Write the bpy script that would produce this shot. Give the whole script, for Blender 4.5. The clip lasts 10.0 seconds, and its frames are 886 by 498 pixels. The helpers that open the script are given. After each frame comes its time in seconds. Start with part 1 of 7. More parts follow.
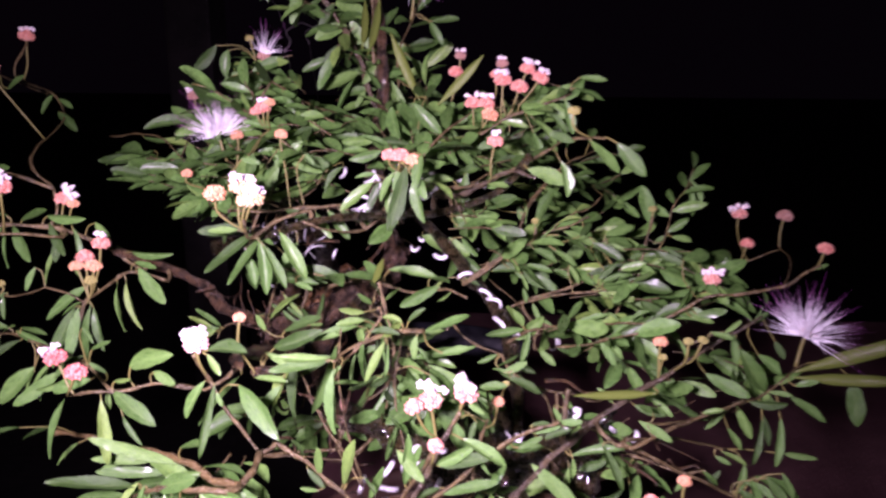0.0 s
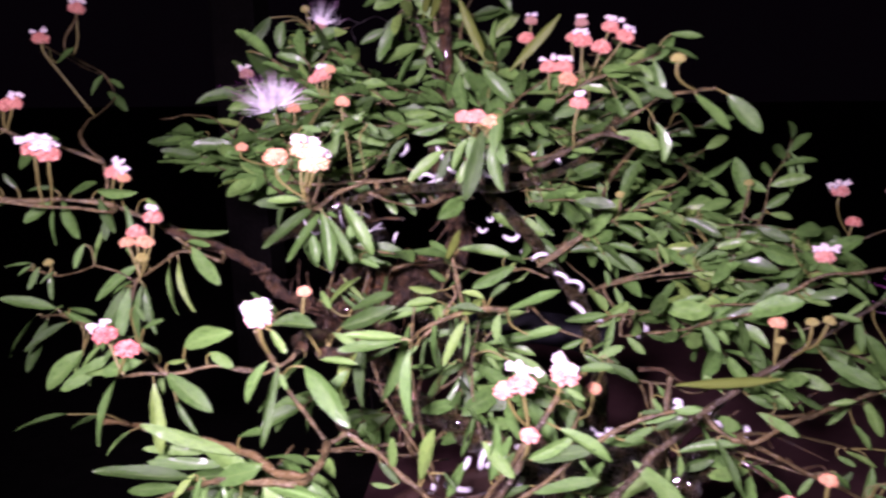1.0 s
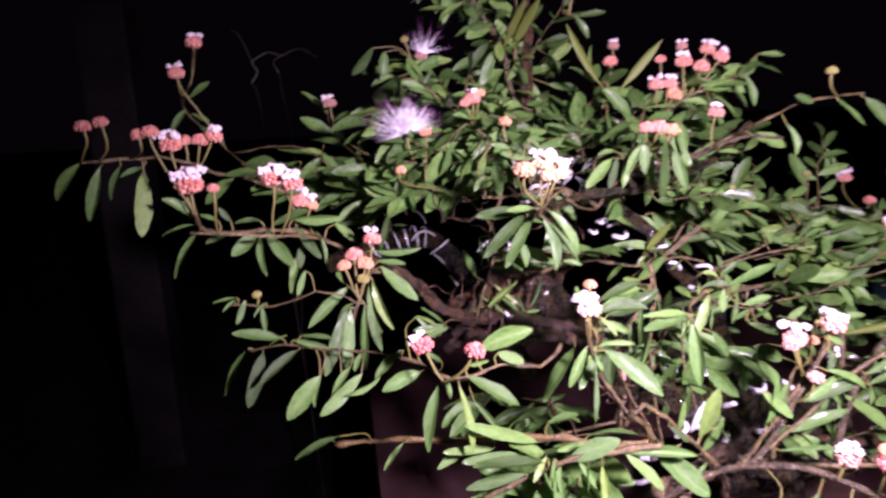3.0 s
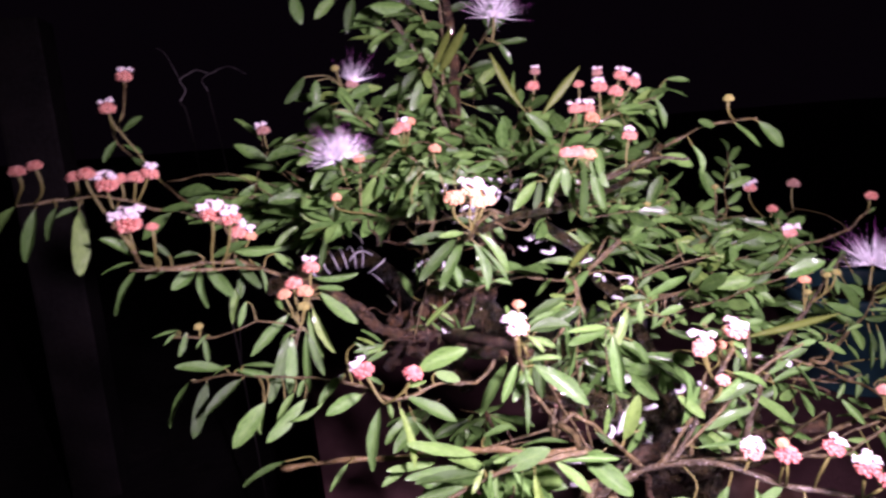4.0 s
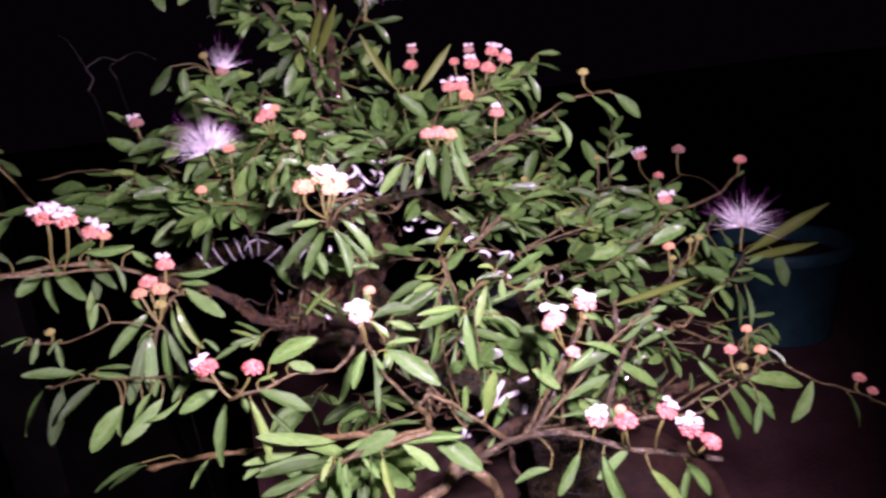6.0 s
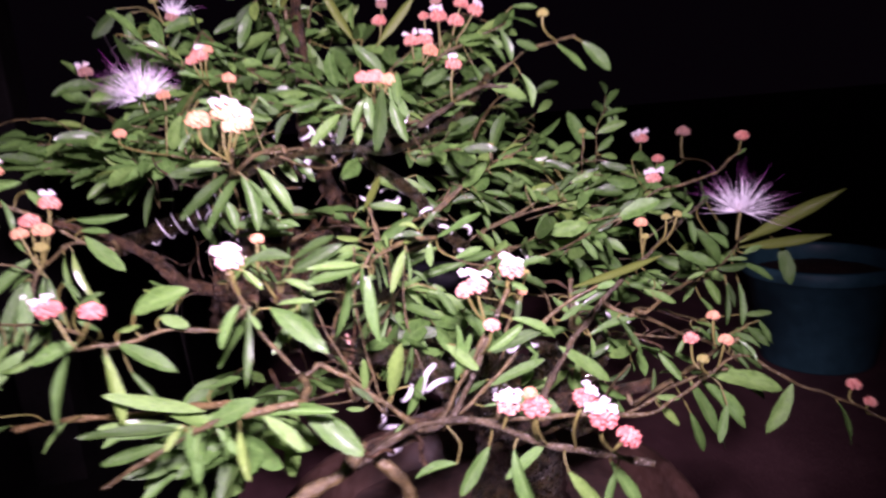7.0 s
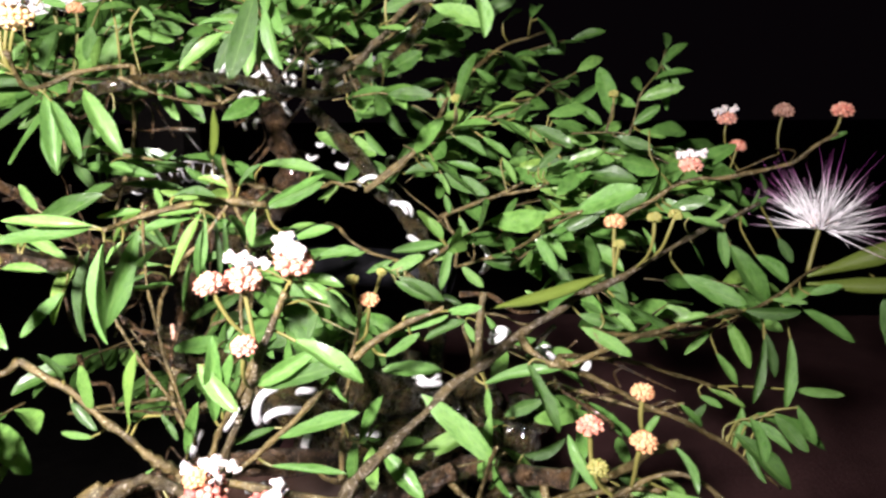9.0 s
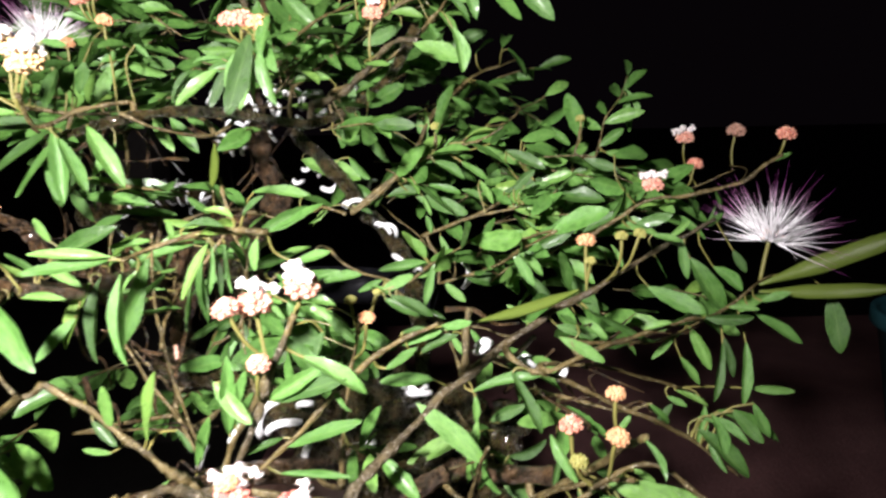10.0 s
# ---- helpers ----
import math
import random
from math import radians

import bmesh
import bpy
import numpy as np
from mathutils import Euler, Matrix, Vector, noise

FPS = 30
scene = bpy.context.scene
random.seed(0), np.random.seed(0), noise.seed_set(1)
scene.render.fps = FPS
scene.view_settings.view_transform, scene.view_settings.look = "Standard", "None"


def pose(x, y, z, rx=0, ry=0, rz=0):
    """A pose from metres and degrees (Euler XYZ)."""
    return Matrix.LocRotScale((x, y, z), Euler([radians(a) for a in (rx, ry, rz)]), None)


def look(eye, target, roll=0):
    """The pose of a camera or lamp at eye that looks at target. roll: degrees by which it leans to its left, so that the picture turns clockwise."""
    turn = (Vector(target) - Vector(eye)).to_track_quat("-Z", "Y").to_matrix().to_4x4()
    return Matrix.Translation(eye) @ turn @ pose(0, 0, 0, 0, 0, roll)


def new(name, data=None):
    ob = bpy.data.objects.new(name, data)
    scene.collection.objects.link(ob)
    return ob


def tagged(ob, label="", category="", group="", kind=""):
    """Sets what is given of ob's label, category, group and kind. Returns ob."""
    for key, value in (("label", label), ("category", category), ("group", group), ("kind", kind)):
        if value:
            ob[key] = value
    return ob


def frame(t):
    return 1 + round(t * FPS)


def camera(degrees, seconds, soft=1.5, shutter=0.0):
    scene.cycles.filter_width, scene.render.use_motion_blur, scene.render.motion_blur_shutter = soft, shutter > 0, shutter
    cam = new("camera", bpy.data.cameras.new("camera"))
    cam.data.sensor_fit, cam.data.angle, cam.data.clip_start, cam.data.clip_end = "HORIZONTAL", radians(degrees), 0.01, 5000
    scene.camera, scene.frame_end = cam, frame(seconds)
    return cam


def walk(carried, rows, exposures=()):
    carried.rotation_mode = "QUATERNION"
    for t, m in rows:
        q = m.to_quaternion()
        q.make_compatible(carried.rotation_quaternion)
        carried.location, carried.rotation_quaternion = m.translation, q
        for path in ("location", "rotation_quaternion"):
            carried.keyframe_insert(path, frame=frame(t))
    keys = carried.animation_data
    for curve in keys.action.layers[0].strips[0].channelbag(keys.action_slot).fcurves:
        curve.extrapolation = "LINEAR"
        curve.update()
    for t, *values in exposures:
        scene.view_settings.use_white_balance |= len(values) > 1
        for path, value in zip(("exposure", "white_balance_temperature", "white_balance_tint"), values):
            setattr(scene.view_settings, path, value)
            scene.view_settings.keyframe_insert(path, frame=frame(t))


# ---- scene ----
cam = camera(66.6, 10.0, soft=2.6, shutter=0.7)
PATH = [
    (0, (0.038, 0.019, 1.32), (-0.05, 1.958, 0.834), 0.4),
    (0.5, (0.039, 0.046, 1.309), (-0.126, 1.976, 0.813), -0.9),
    (1, (0.01, 0.056, 1.287), (-0.191, 1.992, 0.826), -0.6),
    (1.5, (-0.019, 0.051, 1.288), (-0.251, 1.982, 0.819), 0.4),
    (2, (-0.082, 0.037, 1.289), (-0.275, 1.97, 0.815), 0.8),
    (2.5, (-0.185, 0.045, 1.296), (-0.106, 1.989, 0.832), -1.0),
    (2.7, (-0.221, 0.034, 1.286), (-0.053, 1.982, 0.864), -2.3),
    (3.8, (-0.246, 0.001, 1.301), (0.195, 1.915, 0.923), -3.3),
    (4, (-0.237, -0.003, 1.304), (0.217, 1.906, 0.92), -4.2),
    (4.5, (-0.21, -0.004, 1.306), (0.257, 1.9, 0.91), -5.7),
    (5, (-0.187, -0.009, 1.305), (0.31, 1.887, 0.909), -6.0),
    (5.2, (-0.187, -0.011, 1.305), (0.298, 1.885, 0.895), -6.2),
    (6.3, (-0.157, -0.023, 1.305), (0.421, 1.831, 0.828), -6.9),
    (6.5, (-0.146, -0.02, 1.281), (0.406, 1.851, 0.841), -6.3),
    (7, (-0.078, 0.009, 1.247), (0.345, 1.92, 0.835), -4.6),
    (7.5, (-0.006, 0.067, 1.204), (0.152, 2.019, 0.796), -3.2),
    (8, (0.044, 0.104, 1.185), (0.059, 2.05, 0.725), -2.4),
    (8.5, (0.079, 0.124, 1.204), (0.034, 2.082, 0.799), -1.0),
    (9, (0.095, 0.133, 1.207), (0.02, 2.089, 0.797), -0.4),
    (9.5, (0.1, 0.128, 1.215), (0.072, 2.09, 0.827), -0.6),
    (10, (0.087, 0.107, 1.217), (0.104, 2.071, 0.837), -1.2),
]
EXPOSURES = [(0, -0.1, 6150, 72), (1.0, -0.12, 6150, 72), (1.5, -0.26, 6150, 73), (2.0, -0.24, 6150, 72), (2.6, 0.0, 6200, 71), (4.0, 0.1, 6200, 72), (5, -0.04, 6250, 76), (6.5, -0.19, 6250, 76), (7.2, 0.05, 6250, 70), (7.5, 0.17, 6200, 65), (7.9, 0.5, 6200, 56), (8.5, 0.46, 6400, 37), (9.0, 0.44, 6800, 15), (10, 0.44, 6700, 10)]
walk(cam, [(t, look(eye, target, roll)) for t, eye, target, roll in PATH], EXPOSURES)

# ---- world and light ----
world = bpy.data.worlds.new("night_sky")
scene.world = world
world.use_nodes = True
world.node_tree.nodes["Background"].inputs[0].default_value = (0.3, 0.2, 0.3, 1)
world.node_tree.nodes["Background"].inputs[1].default_value = 0.0045


def torch(eye, target, watts, spread, size):
    lamp = bpy.data.lights.new("torch", "SPOT")
    lamp.energy, lamp.spot_size, lamp.spot_blend, lamp.shadow_soft_size = watts, radians(spread), 1.0, size
    lamp.color = (1.0, 0.97, 1.0)
    ob = new("torch", lamp)
    ob.matrix_world = look(eye, target)
    return ob


torch((-0.055, 0.01, 1.35), (-0.055, 0.5, 1.14), 37.5, 94, 0.022)


# ---- materials ----
def nodes_of(name):
    mat = bpy.data.materials.new(name)
    mat.use_nodes = True
    tree = mat.node_tree
    return mat, tree, tree.nodes["Principled BSDF"]


def node(tree, kind, **settings):
    n = tree.nodes.new(kind)
    for key, value in settings.items():
        if key in n.inputs:
            n.inputs[key].default_value = value
    return n


def ramp(tree, source, stops):
    r = tree.nodes.new("ShaderNodeValToRGB")
    while len(r.color_ramp.elements) < len(stops):
        r.color_ramp.elements.new(0.5)
    for e, (at, colour) in zip(r.color_ramp.elements, stops):
        e.position, e.color = at, (*colour, 1)
    tree.links.new(source, r.inputs[0])
    return r.outputs[0]


def blended(tree, factor, a, b, how="MIX"):
    m = tree.nodes.new("ShaderNodeMix")
    m.data_type, m.blend_type = "RGBA", how
    for source, slot in ((factor, 0), (a, 6), (b, 7)):
        if isinstance(source, (int, float)):
            m.inputs[slot].default_value = source
        elif isinstance(source, tuple):
            m.inputs[slot].default_value = (*source, 1)
        else:
            tree.links.new(source, m.inputs[slot])
    return m.outputs[2]


def noisy(tree, scale, detail=4.0, coords="Object"):
    c = tree.nodes.new("ShaderNodeTexCoord")
    n = node(tree, "ShaderNodeTexNoise", Scale=scale, Detail=detail, Roughness=0.6)
    tree.links.new(c.outputs[coords], n.inputs["Vector"])
    return n.outputs["Fac"]


def bumped(tree, shader, height, strength, distance):
    b = node(tree, "ShaderNodeBump", Strength=strength, Distance=distance)
    tree.links.new(height, b.inputs["Height"])
    tree.links.new(b.outputs[0], shader.inputs["Normal"])


def droplets(tree, scale):
    """Scattered round water drops, one at each drop and nought between."""
    c = tree.nodes.new("ShaderNodeTexCoord")
    v = node(tree, "ShaderNodeTexVoronoi", Scale=scale, Randomness=1.0)
    tree.links.new(c.outputs["Object"], v.inputs["Vector"])
    return ramp(tree, v.outputs["Distance"], [(0.0, (1,) * 3), (0.10, (0.7,) * 3), (0.15, (0,) * 3)])


def leaf_material(name, islands):
    mat, tree, s = nodes_of(name)
    if islands:
        pick = tree.nodes.new("ShaderNodeNewGeometry").outputs["Random Per Island"]
    else:
        pick = tree.nodes.new("ShaderNodeObjectInfo").outputs["Random"]
    base = ramp(tree, pick, [(0.0, (0.036, 0.088, 0.019)), (0.25, (0.070, 0.168, 0.035)), (0.6, (0.104, 0.246, 0.056)),
                             (0.93, (0.145, 0.300, 0.068)), (1.0, (0.190, 0.325, 0.066))])
    spots = ramp(tree, noisy(tree, 9.0 if not islands else 260.0), [(0.3, (0.60, 0.64, 0.55)), (0.5, (0.98, 0.98, 0.95)), (0.7, (1.26, 1.18, 1.12))])
    colour = blended(tree, 1.0, base, spots, "MULTIPLY")
    uv = tree.nodes.new("ShaderNodeUVMap")
    sep = tree.nodes.new("ShaderNodeSeparateXYZ")
    tree.links.new(uv.outputs[0], sep.inputs[0])
    off = node(tree, "ShaderNodeMath")
    off.operation = "SUBTRACT"
    off.inputs[1].default_value = 0.5
    tree.links.new(sep.outputs[1], off.inputs[0])
    mag = node(tree, "ShaderNodeMath")
    mag.operation = "ABSOLUTE"
    tree.links.new(off.outputs[0], mag.inputs[0])
    rib = ramp(tree, mag.outputs[0], [(0.0, (0.38,) * 3), (0.045, (0, 0, 0))])
    colour = blended(tree, rib, colour, (0.19, 0.31, 0.09))
    tree.links.new(colour, s.inputs["Base Color"])
    rough = ramp(tree, noisy(tree, 5.0 if not islands else 150.0), [(0.34, (0.22,) * 3), (0.62, (0.58,) * 3)])
    tree.links.new(rough, s.inputs["Roughness"])
    s.inputs["Specular IOR Level"].default_value = 0.5
    drops = droplets(tree, 11.0 if not islands else 300.0)
    veins = noisy(tree, 24.0 if not islands else 700.0)
    height = node(tree, "ShaderNodeMath")
    height.operation = "MULTIPLY_ADD"
    height.inputs[1].default_value = 1.6
    tree.links.new(drops, height.inputs[0])
    tree.links.new(veins, height.inputs[2])
    bumped(tree, s, height.outputs[0], 0.5, 0.001)
    s.inputs["Coat Weight"].default_value = 0.18
    s.inputs["Coat Roughness"].default_value = 0.2
    glow = node(tree, "ShaderNodeBsdfTranslucent")
    tree.links.new(colour, glow.inputs[0])
    mix = node(tree, "ShaderNodeMixShader", Fac=0.25)
    tree.links.new(s.outputs[0], mix.inputs[1])
    tree.links.new(glow.outputs[0], mix.inputs[2])
    tree.links.new(mix.outputs[0], tree.nodes["Material Output"].inputs[0])
    return mat


def plain(name, dark, light, scale, rough=0.6, bump=0.3, distance=0.001, metal=0.0, coat=0.0, fine=None, specks=None, gloss=0.5, spread=0.2):
    mat, tree, s = nodes_of(name)
    colour = ramp(tree, noisy(tree, scale), [(0.5 - spread, dark), (0.5 + spread, light)])
    fine_noise = noisy(tree, fine or scale * 6)
    colour = blended(tree, 0.5, colour, ramp(tree, fine_noise, [(0.3, (0.55,) * 3), (0.7, (1.15,) * 3)]), "MULTIPLY")
    # Pale specks paint bark's silvery glints into its colour; green ones are moss.
    if specks:
        spots = ramp(tree, noisy(tree, 900.0, 3.0), [(0.58, (0, 0, 0)), (0.66, (1, 1, 1))])
        colour = blended(tree, spots, colour, specks)
    s.inputs["Specular IOR Level"].default_value = gloss
    tree.links.new(colour, s.inputs["Base Color"])
    tree.links.new(ramp(tree, fine_noise, [(0.3, (max(rough - 0.15, 0.05),) * 3), (0.7, (min(rough + 0.15, 1),) * 3)]), s.inputs["Roughness"])
    s.inputs["Metallic"].default_value = metal
    s.inputs["Coat Weight"].default_value = coat
    bumped(tree, s, fine_noise, bump, distance)
    return mat


def bud_material(name, low, high):
    mat, tree, s = nodes_of(name)
    pick = tree.nodes.new("ShaderNodeNewGeometry").outputs["Random Per Island"]
    tree.links.new(ramp(tree, pick, [(0.0, low), (1.0, high)]), s.inputs["Base Color"])
    s.inputs["Roughness"].default_value = 0.45
    s.inputs["Subsurface Weight"].default_value = 0.15
    s.inputs["Subsurface Radius"].default_value = (0.004, 0.002, 0.001)
    bumped(tree, s, noisy(tree, 900.0), 0.3, 0.0005)
    return mat


LEAF = leaf_material("leaf_green", False)
FOLIAGE = leaf_material("foliage_green", True)
BARK = plain("bark_brown", (0.010, 0.005, 0.002), (0.082, 0.044, 0.017), 120.0, 0.36, 1.0, 0.006, coat=0.5, fine=420, specks=(0.30, 0.19, 0.12), spread=0.09)
MOSSY = plain("bark_mossy", (0.006, 0.004, 0.0015), (0.052, 0.034, 0.012), 100.0, 0.30, 1.0, 0.008, coat=0.6, fine=380, specks=(0.06, 0.085, 0.025), spread=0.09)
WETBARK = plain("wet_bark", (0.022, 0.012, 0.005), (0.19, 0.092, 0.030), 110.0, 0.30, 1.0, 0.006, coat=0.6, fine=300, specks=(0.36, 0.26, 0.17), spread=0.09)
SHOOT = plain("shoot_brown", (0.046, 0.032, 0.011), (0.145, 0.105, 0.038), 120.0, 0.4, 0.8, 0.0015, coat=0.2, specks=(0.34, 0.30, 0.18), spread=0.11)
GREYWOOD = plain("grey_wood", (0.034, 0.024, 0.010), (0.102, 0.075, 0.032), 80.0, 0.42, 1.0, 0.003, coat=0.2, specks=(0.42, 0.37, 0.31), spread=0.11)
TANWOOD = plain("tan_wood", (0.085, 0.056, 0.018), (0.19, 0.13, 0.042), 90.0, 0.5, 0.7, 0.0015, specks=(0.40, 0.32, 0.20))
STALK = plain("stalk_olive", (0.12, 0.13, 0.03), (0.24, 0.20, 0.06), 90.0, 0.45, 0.2)
POD = plain("pod_green", (0.075, 0.115, 0.018), (0.15, 0.20, 0.035), 60.0, 0.4, 0.3)
PODRIM = plain("pod_rim", (0.10, 0.04, 0.015), (0.2, 0.09, 0.03), 90.0, 0.5, 0.3)
WIRE = plain("aluminium_wire", (0.78, 0.77, 0.78), (0.9, 0.9, 0.92), 90.0, 0.42, 0.2, 0.0005, metal=0.15)
RUBBER = plain("black_rubber", (0.003, 0.003, 0.004), (0.006, 0.006, 0.008), 30.0, 0.6, 0.15, gloss=0.08)
PLASTIC = plain("brown_clay", (0.035, 0.016, 0.010), (0.085, 0.040, 0.026), 20.0, 0.6, 0.4)
SOIL = plain("soil_dark", (0.04, 0.018, 0.012), (0.12, 0.055, 0.036), 60.0, 0.9, 1.0, 0.006)
CONCRETE = plain("dark_concrete", (0.14, 0.056, 0.058), (0.22, 0.10, 0.098), 9.0, 0.85, 0.5, 0.004, fine=160)
EARTH = plain("ground_earth", (0.010, 0.008, 0.007), (0.024, 0.018, 0.015), 3.0, 0.95, 0.6, 0.01)
TEAL = plain("teal_glaze", (0.035, 0.15, 0.18), (0.06, 0.23, 0.27), 6.0, 0.5, 0.2)
POST = plain("weathered_post", (0.012, 0.009, 0.009), (0.034, 0.026, 0.024), 7.0, 0.8, 0.5, 0.004, fine=60)
DRYWOOD = plain("dry_wood", (0.06, 0.05, 0.05), (0.30, 0.27, 0.26), 30.0, 0.6, 0.5)
DARKENED_DRYWOOD = plain("darkened_dry_wood", (0.010, 0.008, 0.007), (0.03, 0.024, 0.02), 30.0, 0.8, 0.5)
BUDS = {
    "pink": bud_material("bud_pink", (0.50, 0.14, 0.10), (0.76, 0.38, 0.27)),
    "salmon": bud_material("bud_salmon", (0.56, 0.24, 0.115), (0.74, 0.41, 0.22)),
    "cream": bud_material("bud_cream", (0.62, 0.38, 0.17), (0.76, 0.56, 0.32)),
    "white": bud_material("bud_pale", (0.72, 0.36, 0.32), (0.86, 0.64, 0.58)),
    "green": bud_material("bud_yellow_green", (0.20, 0.20, 0.045), (0.34, 0.32, 0.10)),
    "blush": bud_material("bud_blush", (0.54, 0.19, 0.14), (0.78, 0.45, 0.34)),
    "rose": bud_material("bud_rose", (0.42, 0.083, 0.072), (0.68, 0.27, 0.21)),
    "dusk": bud_material("bud_dusky", (0.30, 0.15, 0.11), (0.48, 0.28, 0.21)),
}
PETAL = bud_material("petal_white", (0.70, 0.60, 0.60), (0.82, 0.77, 0.75))


def filament_material():
    mat, tree, s = nodes_of("filament_purple")
    c = tree.nodes.new("ShaderNodeTexCoord")
    size = node(tree, "ShaderNodeVectorMath")
    size.operation = "LENGTH"
    tree.links.new(c.outputs["Object"], size.inputs[0])
    tree.links.new(ramp(tree, size.outputs["Value"], [(0.54, (0.92, 0.89, 0.92)), (0.71, (0.76, 0.47, 0.68)), (0.86, (0.46, 0.12, 0.37)), (1.0, (0.28, 0.04, 0.23))]),
                   s.inputs["Base Color"])
    s.inputs["Roughness"].default_value = 0.5
    return mat


FILAMENT = filament_material()


# ---- mesh helpers ----
def part(name, bm, material, parent, label=""):
    if isinstance(bm, bpy.types.Mesh):
        mesh = bm
    else:
        mesh = bpy.data.meshes.new(name)
        bm.to_mesh(mesh)
        bm.free()
    if material and not mesh.materials:
        mesh.materials.append(material)
    ob = new(name, mesh)
    ob.parent = parent
    return tagged(ob, label=label)


def smooth(mesh):
    mesh.polygons.foreach_set("use_smooth", [True] * len(mesh.polygons))
    return mesh


def curve(points, steps):
    """Catmull-Rom through the points."""
    ps = [Vector(p) for p in points]
    if len(ps) == 2:
        return [ps[0].lerp(ps[1], i / steps) for i in range(steps + 1)]
    ps = [2 * ps[0] - ps[1], *ps, 2 * ps[-1] - ps[-2]]
    out = []
    for a, b, c, d in zip(ps, ps[1:], ps[2:], ps[3:]):
        for i in range(steps):
            t = i / steps
            out.append(0.5 * (2 * b + (c - a) * t + (2 * a - 5 * b + 4 * c - d) * t * t + (3 * b - a - 3 * c + d) * t ** 3))
    return out + [ps[-2]]


def frames_along(line):
    """Tangent and two normals that do not twist."""
    n = None
    for i, p in enumerate(line):
        t = (line[min(i + 1, len(line) - 1)] - line[max(i - 1, 0)]).normalized()
        if n is None:
            n = t.orthogonal().normalized()
        n = (n - t * n.dot(t)).normalized()
        yield p, t, n, t.cross(n)


def tube_mesh(name, line, radii, sides=8, rough=0.0, seed=0.0):
    verts, faces = [], []
    for i, (p, t, n, b) in enumerate(frames_along(line)):
        r = radii(i / (len(line) - 1))
        for k in range(sides):
            a = 2 * math.pi * k / sides
            way = n * math.cos(a) + b * math.sin(a)
            swell = 1 + rough * (noise.noise((p + way * r) * 70 + Vector((seed, 0, 0))) + 0.6 * noise.noise((p + way * r) * 190) + 0.3 * noise.noise((p + way * r) * 420))
            verts.append(p + way * r * swell)
    rows = len(line)
    for i in range(rows - 1):
        for k in range(sides):
            faces.append((i * sides + k, i * sides + (k + 1) % sides, (i + 1) * sides + (k + 1) % sides, (i + 1) * sides + k))
    faces += [tuple(range(sides - 1, -1, -1)), tuple(range((rows - 1) * sides, rows * sides))]
    mesh = bpy.data.meshes.new(name)
    mesh.from_pydata(verts, [], faces)
    return smooth(mesh)


def leaf_data(bend, fold, belly, sway):
    """A leaflet, one long and one wide, along +x with its upper side towards +z."""
    verts, faces, uvs = [], [], []
    rows, cols = 11, 4
    for i in range(rows):
        s = 1 - (1 - i / (rows - 1)) ** 1.4
        w = 0.5 * (2.78 * s ** 0.85 * (1 - s) ** 0.72) ** belly + 0.010
        for k in range(cols + 1):
            v = k / cols * 2 - 1
            z = fold * abs(v) * w * 0.5 - bend * s * s + 0.012 * math.sin(9 * s + 2 * v)
            verts.append((s, v * w * (1 + 0.05 * math.sin(19 * s + 3 * v) + 0.04 * math.sin(47 * s + 5 * v)) + sway * math.sin(math.pi * s), z))
            uvs.append((s, 0.5 + 0.5 * v))
    for i in range(rows - 1):
        for k in range(cols):
            a = i * (cols + 1) + k
            faces.append((a, a + cols + 1, a + cols + 2, a + 1))
    return verts, faces, uvs


LEAF_SHAPES = [leaf_data(bend, fold, belly, sway) for bend, fold, belly, sway in
               ((0.06, 0.35, 1.0, 0.06), (0.14, 0.25, 1.2, -0.10), (-0.04, 0.4, 0.95, -0.05), (0.20, 0.35, 1.25, 0.12), (0.10, 0.15, 1.1, 0.04), (0.26, 0.55, 1.0, -0.14), (0.12, 0.65, 1.15, 0.15), (-0.08, 0.2, 1.05, -0.07), (0.04, 0.1, 0.9, 0.03), (0.16, 0.45, 1.1, -0.03))]


def mesh_with_uv(name, verts, faces, uvs):
    mesh = bpy.data.meshes.new(name)
    mesh.from_pydata(verts, [], faces)
    layer = mesh.uv_layers.new(name="UVMap")
    order = np.zeros(len(mesh.loops), dtype=np.int32)
    mesh.loops.foreach_get("vertex_index", order)
    layer.data.foreach_set("uv", np.array(uvs, dtype=np.float32)[order].ravel())
    return smooth(mesh)


LEAF_MESHES = [mesh_with_uv("leaf", *shape) for shape in LEAF_SHAPES]
for m in LEAF_MESHES:
    m.materials.append(LEAF)
rng = random.Random(11)


def leaf_pose(base, tip, width, facing=None):
    way = Vector(tip) - Vector(base)
    size = way.length
    x = way.normalized()
    hint = facing or Vector((rng.gauss(0, 0.5), -0.75 + rng.gauss(0, 0.4), 0.65 + rng.gauss(0, 0.35)))
    z = (hint - x * hint.dot(x)).normalized()
    y = z.cross(x)
    turn = Matrix((x, y, z)).transposed().to_4x4()
    return Matrix.Translation(base) @ turn @ Matrix.Diagonal((size, size * width * 0.85, size * 0.8, 1))


# ---- setting ----
def box(name, lo, hi, material, bevel=0.01):
    bm = bmesh.new()
    bmesh.ops.create_cube(bm, size=1.0)
    for v in bm.verts:
        v.co = Vector([lo[i] + (v.co[i] + 0.5) * (hi[i] - lo[i]) for i in range(3)])
    bmesh.ops.bevel(bm, geom=list(bm.edges), offset=bevel, segments=2, affect="EDGES", profile=0.7)
    return part(name, bm, material, None)


